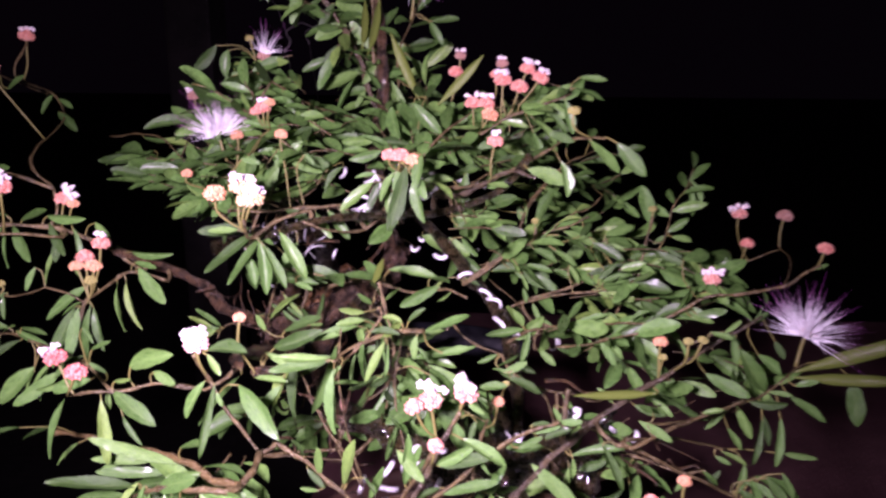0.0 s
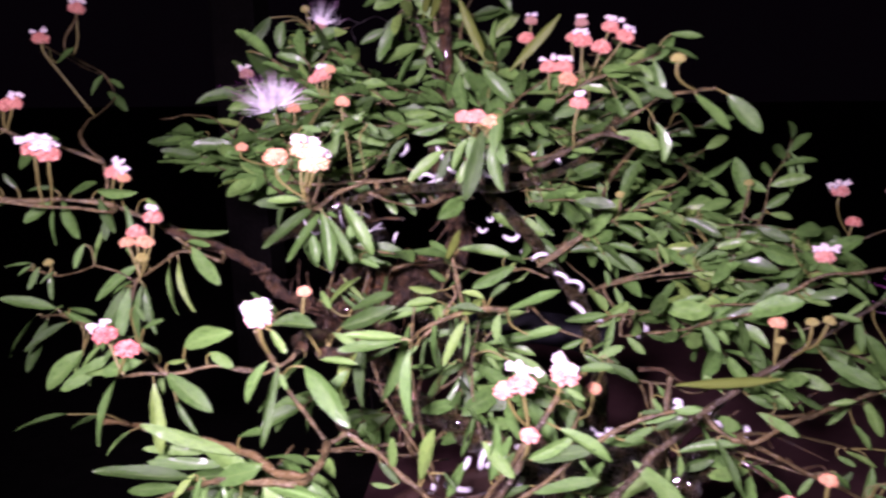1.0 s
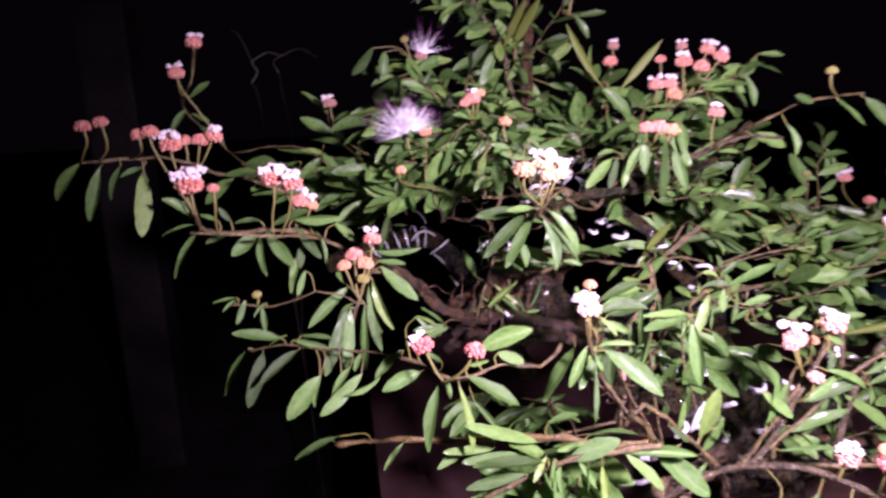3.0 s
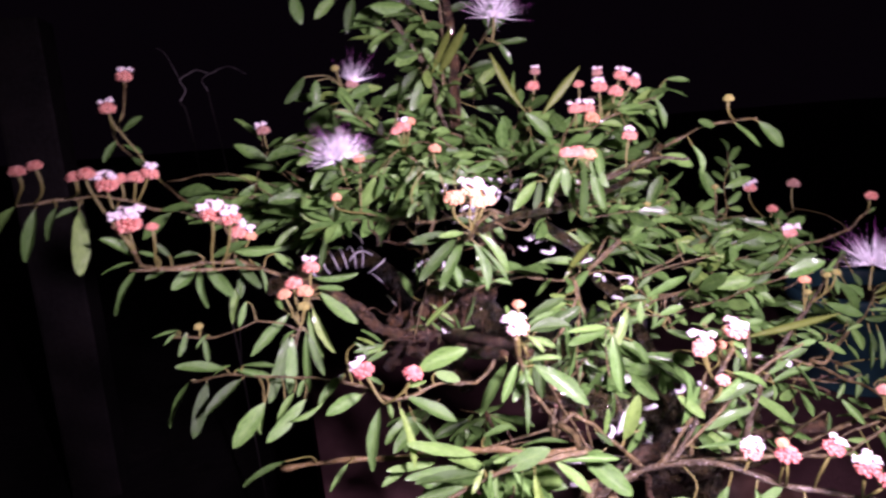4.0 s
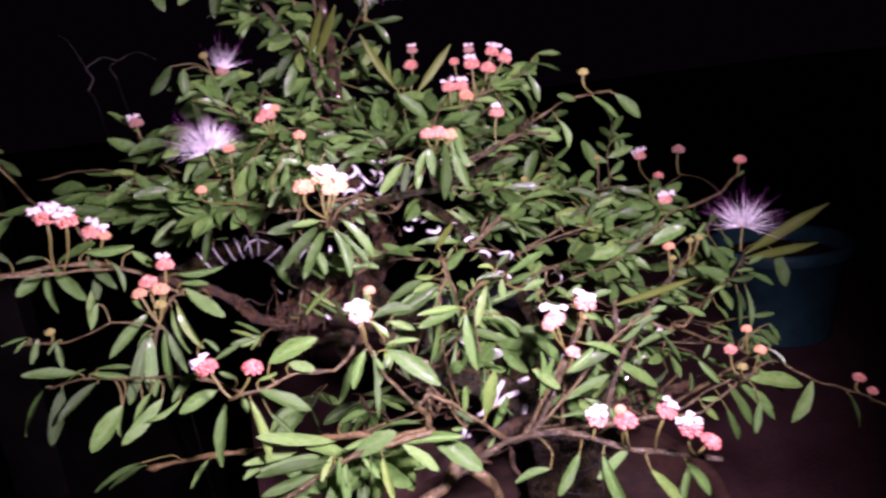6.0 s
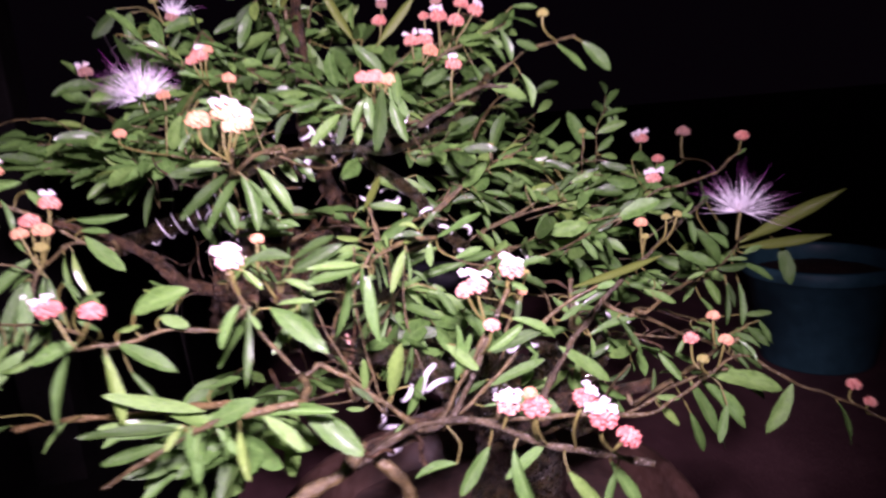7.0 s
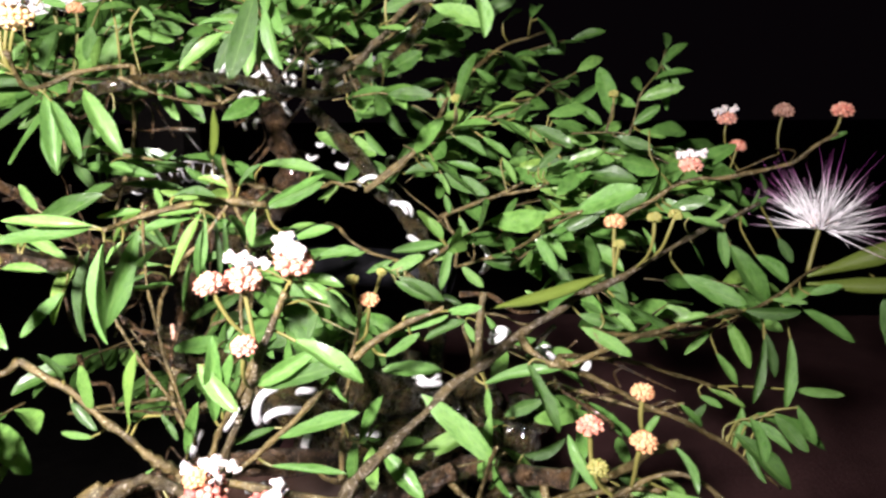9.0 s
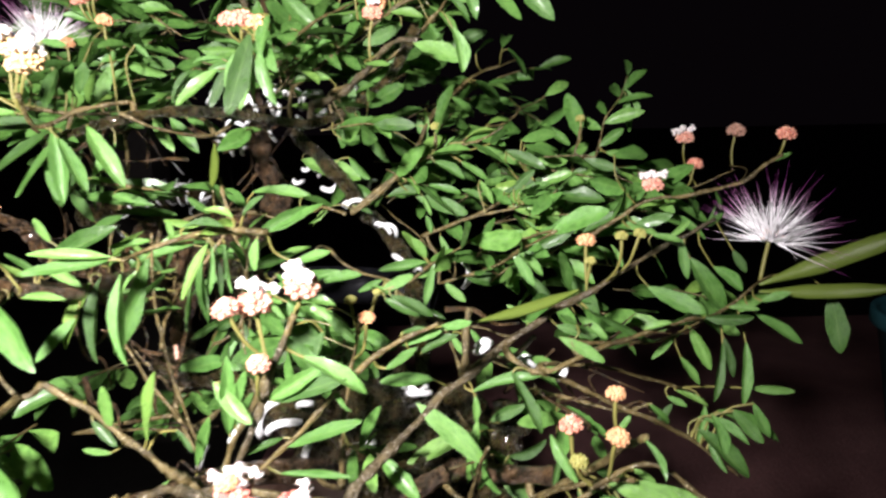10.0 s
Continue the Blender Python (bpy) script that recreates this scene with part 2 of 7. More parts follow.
bm = bmesh.new()
bmesh.ops.create_grid(bm, x_segments=60, y_segments=60, size=60)
for v in bm.verts:
    v.co.z = 0.03 * noise.noise(v.co * 0.8)
tagged(part("ground", bm, EARTH, None), "dark bare earth ground at night", "ground", kind="structure")
tagged(box("plinth", (-0.22, 0.12, 0.0), (2.6, 1.9, 0.66), CONCRETE, 0.015), "dark reddish concrete plinth under the potted tree", "plinth", kind="structure")


def lathe(name, profile, material, parent, sides=48, label=""):
    verts, faces = [], []
    for r, z in profile:
        for k in range(sides):
            a = 2 * math.pi * k / sides
            verts.append((r * math.cos(a), r * math.sin(a), z))
    for i in range(len(profile) - 1):
        for k in range(sides):
            faces.append((i * sides + k, i * sides + (k + 1) % sides, (i + 1) * sides + (k + 1) % sides, (i + 1) * sides + k))
    mesh = bpy.data.meshes.new(name)
    mesh.from_pydata(verts, [], faces)
    return part(name, smooth(mesh), material, parent, label)


def pot(name, place, radius, height, material, label):
    top = new(name)
    top.location = place
    r, h = radius, height
    lathe("body", [(0.001, 0.0), (r * 0.72, 0.0), (r * 0.74, 0.004), (r * 0.93, h * 0.86), (r * 1.0, h * 0.87), (r * 1.02, h * 0.89), (r * 1.02, h * 0.985),
                   (r * 1.0, h), (r * 0.95, h), (r * 0.93, h * 0.97), (r * 0.90, h * 0.80), (0.001, h * 0.78)], material, top)
    soil = lathe("soil", [(r * 0.905, h * 0.83), (r * 0.6, h * 0.87), (r * 0.25, h * 0.9), (0.001, h * 0.9)], SOIL, top, label="dark damp soil")
    for v in soil.data.vertices:
        v.co.z += 0.006 * noise.noise(v.co * 60)
    return tagged(top, label, "plant pot")


pot("bonsai_pot", (0.045, 0.49, 0.66), 0.17, 0.27, PLASTIC, "round dark brown clay pot holding the flowering tree")
pot("glazed_pot", (0.98, 1.17, 0.66), 0.15, 0.22, TEAL, "teal glazed pot standing empty on the plinth")

tagged(box("gate_post", (-1.10, 2.55, -0.05), (-0.93, 2.72, 1.72), POST, 0.012), "weathered grey gate post standing in the dark", "post", kind="structure")

shrub = tagged(new("dry_shrub"), "pale dry leafless shrub on the dark ground", "shrub")
shrub.location = (-0.40, 1.74, 0.0)
# The two lower stems are added supports, darkened in colour to vanish at night.
DRY = [(DARKENED_DRYWOOD, 0.004, [(0.05, 0.02, -0.02), (0.02, 0.0, 0.7), (-0.02, 0.0, 1.30), (-0.036, -0.005, 1.384)]),
       (DARKENED_DRYWOOD, 0.003, [(0.02, 0.0, 0.7), (0.05, -0.01, 1.15), (0.03, -0.017, 1.404)]),
       (DRYWOOD, 0.0022, [(-0.036, -0.005, 1.384), (-0.021, -0.003, 1.409), (-0.031, 0.004, 1.433), (-0.009, 0.002, 1.447), (0.011, -0.002, 1.454), (0.040, -0.01, 1.444), (0.063, -0.015, 1.453), (0.089, -0.021, 1.456), (0.123, -0.033, 1.436)]),
       (DRYWOOD, 0.0016, [(0.03, -0.017, 1.404), (0.02, -0.01, 1.430), (0.040, -0.01, 1.444)]),
       (DRYWOOD, 0.0014, [(-0.031, 0.004, 1.433), (-0.045, 0.01, 1.47), (-0.06, 0.02, 1.50), (-0.077, 0.032, 1.513)])]
for wood, thick, points in DRY:
    mesh = tube_mesh("stem", curve([Vector(p) for p in points], 5), lambda s: thick * (1 - 0.5 * s), 6, 0.4, points[0][0])
    part("stem", mesh, wood, shrub)

# ---- the tree ----
tree = tagged(new("powder_puff_tree"), "wired flowering bonsai tree with pink bud heads and purple puffs", "bonsai tree")
tree.location = (0.04, 0.48, 0.93)
bpy.context.view_layer.update()
BACK = tree.matrix_world.inverted()


def on_tree(ob):
    """Keep an object that is drawn in the world's metres where it is, under the tree."""
    ob.matrix_parent_inverse = BACK
    return ob


limb_lines = {}
TWIG_LINES = []
HEAD_FEET = []


def limb(name, points, thick, thin, material=BARK, rough=0.35, sides=16, steps=14, taper=1.0):
    line = curve(points, steps)
    mesh = tube_mesh(name, line, lambda s: (thin + (thick - thin) * (1 - s) ** taper) * (1 + 0.08 * math.sin(s * 23 + len(points))), sides, rough, len(limb_lines) * 3.7)
    limb_lines[len(limb_lines)] = line
    ob = on_tree(part(name, mesh, material, tree))
    return ob, line


def twig(points, thin, thick, wood=None):
    """A shoot from its tip to its foot."""
    line = curve(points, 7)
    for i, p in enumerate(line):
        p += noise.noise_vector(p * 60) * 0.0012
    TWIG_LINES.append((line, thick))
    thin, thick = 0.85 * thin, 0.85 * thick
    knots = [rng.random() for _ in range(len(points) * 4)]
    mesh = tube_mesh("twig", line, lambda s: (thin + (thick - thin) * s) * (1 + 0.5 * max(math.exp(-((s - k) * 60) ** 2) for k in knots)), 6, 0.4, points[0][0] * 90)
    return on_tree(part("twig", mesh, wood or (SHOOT if thick < 0.0019 else GREYWOOD), tree))


def leaf(shoot, base, tip, width):
    ob = new("leaf", LEAF_MESHES[rng.randrange(len(LEAF_MESHES))])
    ob.parent = shoot
    ob.matrix_basis = leaf_pose(base, tip, width)
    return ob


FILL = ([], [], [])
BARE = [((-0.026, 0.560, 1.232), 0.044), ((-0.026, 0.500, 1.240), 0.030), ((-0.05, 0.575, 1.208), 0.034), ((0.0, 0.535, 1.226), 0.032), ((0.010, 0.520, 1.185), 0.022), ((-0.034, 0.600, 1.218), 0.028), ((-0.017, 0.540, 1.218), 0.026)]


def fill_leaf(base, tip, width, facing=None):
    m = leaf_pose(base, tip, width, facing)
    middle = (Vector(base) + Vector(tip)) / 2
    if any((p - Vector(c)).length < r for c, r in BARE for p in (middle, Vector(tip))):
        return
    verts, faces, uvs = LEAF_SHAPES[rng.randrange(len(LEAF_SHAPES))]
    start = len(FILL[0])
    FILL[0].extend(m @ Vector(v) for v in verts)
    FILL[1].extend(tuple(start + i for i in f) for f in faces)
    FILL[2].extend(uvs)


def spray(shoot, count, size, spread=1.0):
    """Leaflets all along a shoot, in loose pairs that point away from its foot."""
    mesh = shoot.data
    rows = len(mesh.vertices) // 6
    centre = [sum((mesh.vertices[6 * i + k].co for k in range(6)), Vector()) / 6 for i in range(rows)]
    for n in range(count):
        i = min(int((n + rng.random()) / count * rows * 0.92), rows - 2)
        p = centre[i]
        way = (centre[max(i - 1, 0)] - centre[i + 1]).normalized()
        side = way.cross(Vector((0, 0, 1))).normalized() * (1 if n % 2 else -1)
        turn = rng.uniform(0.4, 1.1) * spread
        aim = way * math.cos(turn) + side * math.sin(turn) + Vector((0, -0.15, rng.uniform(-0.45, 0.3)))
        if i < 2:
            aim = way + side * 0.3
        length = size * rng.uniform(0.7, 1.1)
        fill_leaf(p, p + aim.normalized() * length, rng.uniform(0.32, 0.45))


TWIGLETS = ([], [])


def clump(centre, reach, count, size):
    """A loose tuft of small side shoots, each with a few leaflets, inside an ellipsoid."""
    hub = Vector((-0.03, 0.60, centre[2] - 0.03))
    for n in range(count):
        while True:
            q = Vector((rng.uniform(-1, 1), rng.uniform(-1, 1), rng.uniform(-1, 1)))
            if q.length < 1:
                break
        p = Vector(centre) + Vector((q.x * reach[0], q.y * reach[1], q.z * reach[2]))
        out = p - hub
        out.z *= 0.4
        way = (out.normalized() + Vector((rng.gauss(0, 0.45), rng.gauss(-0.25, 0.4), rng.gauss(0.05, 0.35)))).normalized()
        long = size * rng.uniform(0.5, 1.0)
        foot = p - way * long
        mesh_line = curve([foot, p + Vector((0, 0, rng.uniform(-0.1, 0.1) * long)), p + way * long * 0.3], 2)
        start = len(TWIGLETS[0])
        for i, (o, t, a, b) in enumerate(frames_along(mesh_line)):
            TWIGLETS[0].extend((o + a * 0.0007, o - a * 0.00035 + b * 0.0006, o - a * 0.00035 - b * 0.0006))
        for i in range(len(mesh_line) - 1):
            for k in range(3):
                TWIGLETS[1].append((start + 3 * i + k, start + 3 * i + (k + 1) % 3, start + 3 * i + 3 + (k + 1) % 3, start + 3 * i + 3 + k))
        side = way.cross(Vector((0, 0, 1))).normalized()
        tip = mesh_line[-1]
        for turn, back in ((rng.uniform(-0.25, 0.25), 0.0), (rng.uniform(0.5, 1.0), 0.3), (-rng.uniform(0.5, 1.0), 0.35), (rng.uniform(0.7, 1.2), 0.8), (-rng.uniform(0.7, 1.2), 0.9)):
            if rng.random() < 0.12:
                continue
            base = tip.lerp(foot, back * 0.8)
            aim = way * math.cos(turn) + side * math.sin(turn) + Vector((0, 0, rng.uniform(-0.5, 0.15)))
            fill_leaf(base, base + aim.normalized() * size * rng.uniform(0.75, 1.1), rng.uniform(0.32, 0.46), Vector((rng.gauss(0, 0.8), rng.gauss(-0.5, 0.6), rng.gauss(0.6, 0.5))))

# trunk and limbs
limb("trunk", [(0.068, 0.475, 0.908), (0.070, 0.460, 0.978), (0.053, 0.475, 1.038), (-0.002, 0.525, 1.078), (-0.048, 0.578, 1.104), (-0.066, 0.600, 1.124)], 0.036, 0.012, MOSSY, 0.35, 16, taper=1.2)
limb("limb", [(-0.068, 0.600, 1.128), (-0.048, 0.610, 1.136), (-0.034, 0.628, 1.157), (-0.043, 0.627, 1.186), (-0.054, 0.641, 1.225), (-0.056, 0.657, 1.262), (-0.051, 0.682, 1.302),
              (-0.052, 0.670, 1.378), (-0.062, 0.665, 1.448)], 0.0120, 0.0035, BARK, 0.4, 16)
limb("limb", [(0.068, 0.480, 1.008), (0.076, 0.515, 1.068), (0.066, 0.553, 1.118), (0.051, 0.577, 1.140), (0.036, 0.567, 1.158), (0.023, 0.565, 1.178), (-0.012, 0.595, 1.208)], 0.006, 0.0052, MOSSY)
limb("limb", [(-0.122, 0.472, 1.208), (-0.074, 0.484, 1.222), (-0.035, 0.505, 1.223), (0.008, 0.555, 1.216), (0.054, 0.530, 1.236), (0.078, 0.505, 1.268)], 0.0028, 0.0030, MOSSY)
limb("limb", [(0.070, 0.460, 1.008), (0.038, 0.445, 1.038), (0.008, 0.440, 1.063), (-0.022, 0.440, 1.083), (-0.062, 0.455, 1.093)], 0.014, 0.008, MOSSY)
limb("limb", [(0.028, 0.435, 1.038), (-0.012, 0.400, 1.053), (-0.032, 0.385, 1.055), (-0.057, 0.379, 1.049)], 0.006, 0.0045)
limb("limb", [(0.058, 0.455, 1.008), (0.068, 0.405, 1.038), (0.088, 0.390, 1.058)], 0.007, 0.004)
limb("limb", [(0.068, 0.475, 1.018), (0.108, 0.425, 1.038), (0.138, 0.385, 1.058)], 0.006, 0.004)
limb("limb", [(-0.107, 0.575, 1.108), (-0.097, 0.495, 1.128), (-0.082, 0.425, 1.138), (-0.092, 0.390, 1.148)], 0.006, 0.003)
part("rubber_sleeve", tube_mesh("rubber_sleeve", curve([(-0.037, 0.575, 1.100), (0.008, 0.561, 1.106), (0.053, 0.555, 1.104), (0.086, 0.550, 1.096)], 6), lambda s: 0.013, 18), RUBBER, tree,
     "smooth black rubber sleeve round the limb").matrix_parent_inverse = BACK


def wire(line, first, last, turns, gap, thick, wobble=0.15):
    """Soft aluminium wire wound round a limb."""
    cut = line[int(first * (len(line) - 1)): int(last * (len(line) - 1)) + 1]
    rows = list(frames_along(cut))
    steps = int(turns * 16)
    path = []
    for i in range(steps + 1):
        s = i / steps * (len(rows) - 1)
        k = min(int(s), len(rows) - 2)
        p = rows[k][0].lerp(rows[k + 1][0], s - k)
        a = 2 * math.pi * turns * i / steps
        r = gap * (1 + wobble * noise.noise(Vector((i * 0.13, first * 9, turns))))
        u, v = rows[k][2].lerp(rows[k + 1][2], s - k), rows[k][3].lerp(rows[k + 1][3], s - k)
        path.append(p + u * r * math.cos(a) + v * r * math.sin(a))
    on_tree(part("training_wire", tube_mesh("training_wire", path, lambda s: thick, 8), WIRE, tree, "shiny silver aluminium training wire"))


def arc(a, b, c, thick):
    """A bit of wire that shows where it crosses a limb and dips behind it at both ends."""
    a, b, c = Vector(a), Vector(b), Vector(c)
    bow = b * 2 - (a + c) / 2
    path = []
    for n in range(15):
        u = n / 14
        dip = abs(2 * u - 1) ** 4
        path.append(a * (1 - u) ** 2 + bow * 2 * u * (1 - u) + c * u ** 2 + Vector((0, 0.005, -0.001)) * dip)
    on_tree(part("training_wire", tube_mesh("training_wire", path, lambda s: thick, 8), WIRE, tree, "shiny silver aluminium training wire"))


def snarl(centre, reach, count):
    """Crooked dead side twigs that cross each other."""
    for n in range(count):
        p = Vector(centre) + Vector([rng.uniform(-1, 1) * r for r in reach])
        way = Vector((rng.gauss(0, 1), rng.gauss(-0.2, 0.6), rng.gauss(0.3, 0.8))).normalized() * rng.uniform(0.008, 0.022)
        bend = Vector((rng.gauss(0, 1), rng.gauss(0, 1), rng.gauss(0, 1))) * 0.0022
        thick = rng.uniform(0.0005, 0.0013)
        mesh = tube_mesh("dead_twig", curve([p - way, p - way * 0.3 + bend, p + way * 0.4 - bend, p + way], 4), lambda s: thick * (1.2 - 0.7 * s), 6, 0.5, n * 1.3)
        on_tree(part("dead_twig", mesh, BARK, tree))


def bud_spike(foot, tip):
    """A dry flower spike with crowded scales."""
    line = curve([Vector(foot), Vector(foot).lerp(Vector(tip), 0.5) + Vector((0.001, 0, 0)), Vector(tip)], 18)
    mesh = tube_mesh("bud_spike", line, lambda s: 0.0014 * (1 + 0.55 * abs(math.sin(22 * s))) * (1 - 0.5 * s * s), 8, 0.6)
    on_tree(part("bud_spike", mesh, BUDS["dusk"], tree, "dry pinkish scaly flower spike"))


limb("limb", [(-0.066, 0.615, 1.109), (-0.113, 0.561, 1.117), (-0.140, 0.568, 1.115), (-0.166, 0.547, 1.131), (-0.182, 0.546, 1.151), (-0.207, 0.525, 1.174), (-0.234, 0.504, 1.193)], 0.0070, 0.0036, BARK, 0.6)
_, back_line = limb("limb", [(-0.105, 0.612, 1.114), (-0.112, 0.660, 1.119), (-0.120, 0.720, 1.126), (-0.133, 0.756, 1.140), (-0.147, 0.766, 1.149), (-0.168, 0.766, 1.152), (-0.190, 0.766, 1.149), (-0.220, 0.766, 1.141), (-0.262, 0.768, 1.128)], 0.0115, 0.0100, MOSSY, 0.2)
limb("limb", [(-0.153, 0.605, 1.074), (-0.138, 0.567, 1.116), (-0.117, 0.567, 1.141), (-0.105, 0.589, 1.158)], 0.007, 0.004, BARK, 0.7)
limb("limb", [(-0.106, 0.399, 1.147), (-0.116, 0.442, 1.137), (-0.116, 0.577, 1.087), (-0.142, 0.565, 1.102)], 0.0035, 0.006, BARK, 0.7)
limb("limb", [(-0.092, 0.555, 1.058), (-0.096, 0.572, 1.085), (-0.093, 0.581, 1.115), (-0.072, 0.601, 1.139)], 0.007, 0.012, BARK, 0.6)
limb("limb", [(-0.154, 0.603, 1.097), (-0.115, 0.612, 1.116), (-0.081, 0.620, 1.131), (-0.051, 0.625, 1.141)], 0.0155, 0.014, WETBARK, 0.75)
snarl((-0.132, 0.559, 1.133), (0.045, 0.03, 0.03), 14)
snarl((-0.106, 0.566, 1.097), (0.04, 0.03, 0.03), 9)
snarl((-0.067, 0.438, 1.086), (0.03, 0.02, 0.03), 12)
snarl((-0.050, 0.600, 1.188), (0.03, 0.03, 0.03), 10)
snarl((0.156, 0.434, 1.092), (0.05, 0.03, 0.02), 12)
snarl((-0.123, 0.554, 1.208), (0.05, 0.03, 0.015), 12)
snarl((-0.028, 0.375, 1.061), (0.03, 0.02, 0.01), 8)
arc((0.026, 0.557, 1.160), (0.031, 0.558, 1.164), (0.038, 0.558, 1.164), 0.0016)
arc((0.043, 0.568, 1.147), (0.051, 0.568, 1.145), (0.055, 0.567, 1.139), 0.0016)
arc((0.103, 0.525, 1.127), (0.106, 0.524, 1.121), (0.104, 0.522, 1.112), 0.0013)
arc((0.065, 0.473, 1.065), (0.072, 0.472, 1.062), (0.079, 0.473, 1.065), 0.0020)
arc((0.107, 0.441, 1.100), (0.110, 0.442, 1.103), (0.114, 0.442, 1.101), 0.0019)
arc((0.131, 0.451, 1.091), (0.135, 0.451, 1.090), (0.140, 0.450, 1.087), 0.0019)
arc((0.057, 0.553, 1.127), (0.066, 0.550, 1.120), (0.067, 0.547, 1.109), 0.0020)
limb("limb", [(0.074, 0.432, 1.009), (0.068, 0.447, 1.032), (0.058, 0.469, 1.045), (0.039, 0.500, 1.048), (0.017, 0.531, 1.054)], 0.024, 0.018, MOSSY, 0.75)
limb("limb", [(0.118, 0.436, 1.004), (0.112, 0.452, 1.029), (0.104, 0.465, 1.048), (0.089, 0.477, 1.058)], 0.016, 0.010, MOSSY, 0.75)
limb("limb", [(0.143, 0.449, 1.068), (0.126, 0.448, 1.057), (0.112, 0.453, 1.035)], 0.008, 0.011, MOSSY, 0.75)
limb("limb", [(0.015, 0.444, 1.051), (0.031, 0.451, 1.035), (0.055, 0.444, 1.023)], 0.011, 0.016, MOSSY, 0.75)
limb("limb", [(-0.055, 0.380, 1.054), (-0.069, 0.369, 1.045), (-0.089, 0.360, 1.043), (-0.104, 0.350, 1.040), (-0.124, 0.341, 1.036)], 0.0042, 0.003, SHOOT, 0.35)
limb("limb", [(-0.055, 0.380, 1.055), (-0.038, 0.375, 1.037), (-0.029, 0.381, 1.019), (-0.025, 0.386, 0.999)], 0.0042, 0.004, SHOOT, 0.35)
arc((-0.007, 0.430, 1.057), (-0.004, 0.428, 1.072), (0.004, 0.430, 1.077), 0.0021)
arc((-0.003, 0.430, 1.059), (0.004, 0.428, 1.066), (0.016, 0.430, 1.065), 0.0021)
arc((0.016, 0.430, 1.042), (0.017, 0.428, 1.050), (0.020, 0.430, 1.055), 0.0021)
arc((0.055, 0.430, 1.027), (0.063, 0.428, 1.032), (0.072, 0.430, 1.021), 0.0021)
arc((0.015, 0.425, 1.076), (0.018, 0.423, 1.079), (0.022, 0.425, 1.077), 0.0018)
arc((-0.021, 0.425, 1.057), (-0.017, 0.423, 1.063), (-0.014, 0.425, 1.067), 0.0018)
arc((-0.038, 0.425, 1.042), (-0.035, 0.423, 1.050), (-0.034, 0.425, 1.055), 0.0018)
arc((0.042, 0.425, 1.053), (0.047, 0.423, 1.056), (0.052, 0.425, 1.055), 0.0018)
arc((0.071, 0.440, 1.082), (0.074, 0.438, 1.078), (0.082, 0.440, 1.075), 0.0018)
arc((0.106, 0.440, 1.097), (0.110, 0.438, 1.100), (0.113, 0.440, 1.102), 0.0018)
arc((0.129, 0.440, 1.093), (0.133, 0.438, 1.092), (0.138, 0.440, 1.087), 0.0018)
arc((0.149, 0.440, 1.081), (0.151, 0.438, 1.085), (0.153, 0.440, 1.087), 0.0018)
arc((-0.068, 0.618, 1.214), (-0.063, 0.616, 1.218), (-0.055, 0.618, 1.215), 0.0017)
arc((-0.077, 0.615, 1.204), (-0.067, 0.613, 1.206), (-0.055, 0.615, 1.213), 0.0017)
arc((-0.064, 0.612, 1.194), (-0.061, 0.610, 1.203), (-0.056, 0.612, 1.211), 0.0017)
arc((-0.054, 0.628, 1.240), (-0.051, 0.626, 1.235), (-0.048, 0.628, 1.229), 0.0017)
arc((-0.047, 0.622, 1.229), (-0.043, 0.620, 1.222), (-0.037, 0.622, 1.219), 0.0017)
arc((-0.062, 0.626, 1.229), (-0.055, 0.624, 1.231), (-0.052, 0.626, 1.236), 0.0017)
arc((-0.037, 0.625, 1.233), (-0.035, 0.623, 1.229), (-0.034, 0.625, 1.224), 0.0017)
arc((-0.032, 0.623, 1.231), (-0.028, 0.621, 1.226), (-0.034, 0.623, 1.217), 0.0017)
arc((-0.036, 0.615, 1.212), (-0.034, 0.613, 1.208), (-0.032, 0.615, 1.204), 0.0017)
arc((-0.085, 0.629, 1.233), (-0.080, 0.627, 1.236), (-0.080, 0.629, 1.242), 0.0017)
arc((-0.053, 0.610, 1.200), (-0.054, 0.608, 1.198), (-0.056, 0.610, 1.195), 0.0017)
arc((-0.033, 0.632, 1.245), (-0.034, 0.630, 1.242), (-0.031, 0.632, 1.240), 0.0017)
arc((-0.049, 0.620, 1.222), (-0.050, 0.618, 1.219), (-0.054, 0.620, 1.217), 0.0017)
arc((-0.027, 0.630, 1.238), (-0.024, 0.628, 1.240), (-0.022, 0.630, 1.237), 0.0016)
arc((-0.023, 0.630, 1.239), (-0.018, 0.628, 1.241), (-0.015, 0.630, 1.240), 0.0016)
arc((-0.018, 0.630, 1.222), (-0.015, 0.628, 1.214), (-0.019, 0.630, 1.204), 0.0016)
arc((-0.013, 0.625, 1.227), (-0.009, 0.623, 1.236), (0.002, 0.625, 1.239), 0.0022)
arc((-0.015, 0.625, 1.220), (-0.007, 0.623, 1.216), (0.005, 0.625, 1.226), 0.0022)
arc((-0.010, 0.600, 1.184), (-0.007, 0.598, 1.182), (-0.005, 0.600, 1.184), 0.0015)
arc((0.001, 0.600, 1.178), (0.007, 0.598, 1.181), (0.012, 0.600, 1.179), 0.0015)
arc((0.038, 0.600, 1.169), (0.040, 0.598, 1.173), (0.043, 0.600, 1.174), 0.0015)
arc((-0.017, 0.600, 1.176), (-0.014, 0.598, 1.173), (-0.010, 0.600, 1.175), 0.0015)
arc((-0.006, 0.600, 1.184), (-0.003, 0.598, 1.186), (-0.001, 0.600, 1.182), 0.0015)
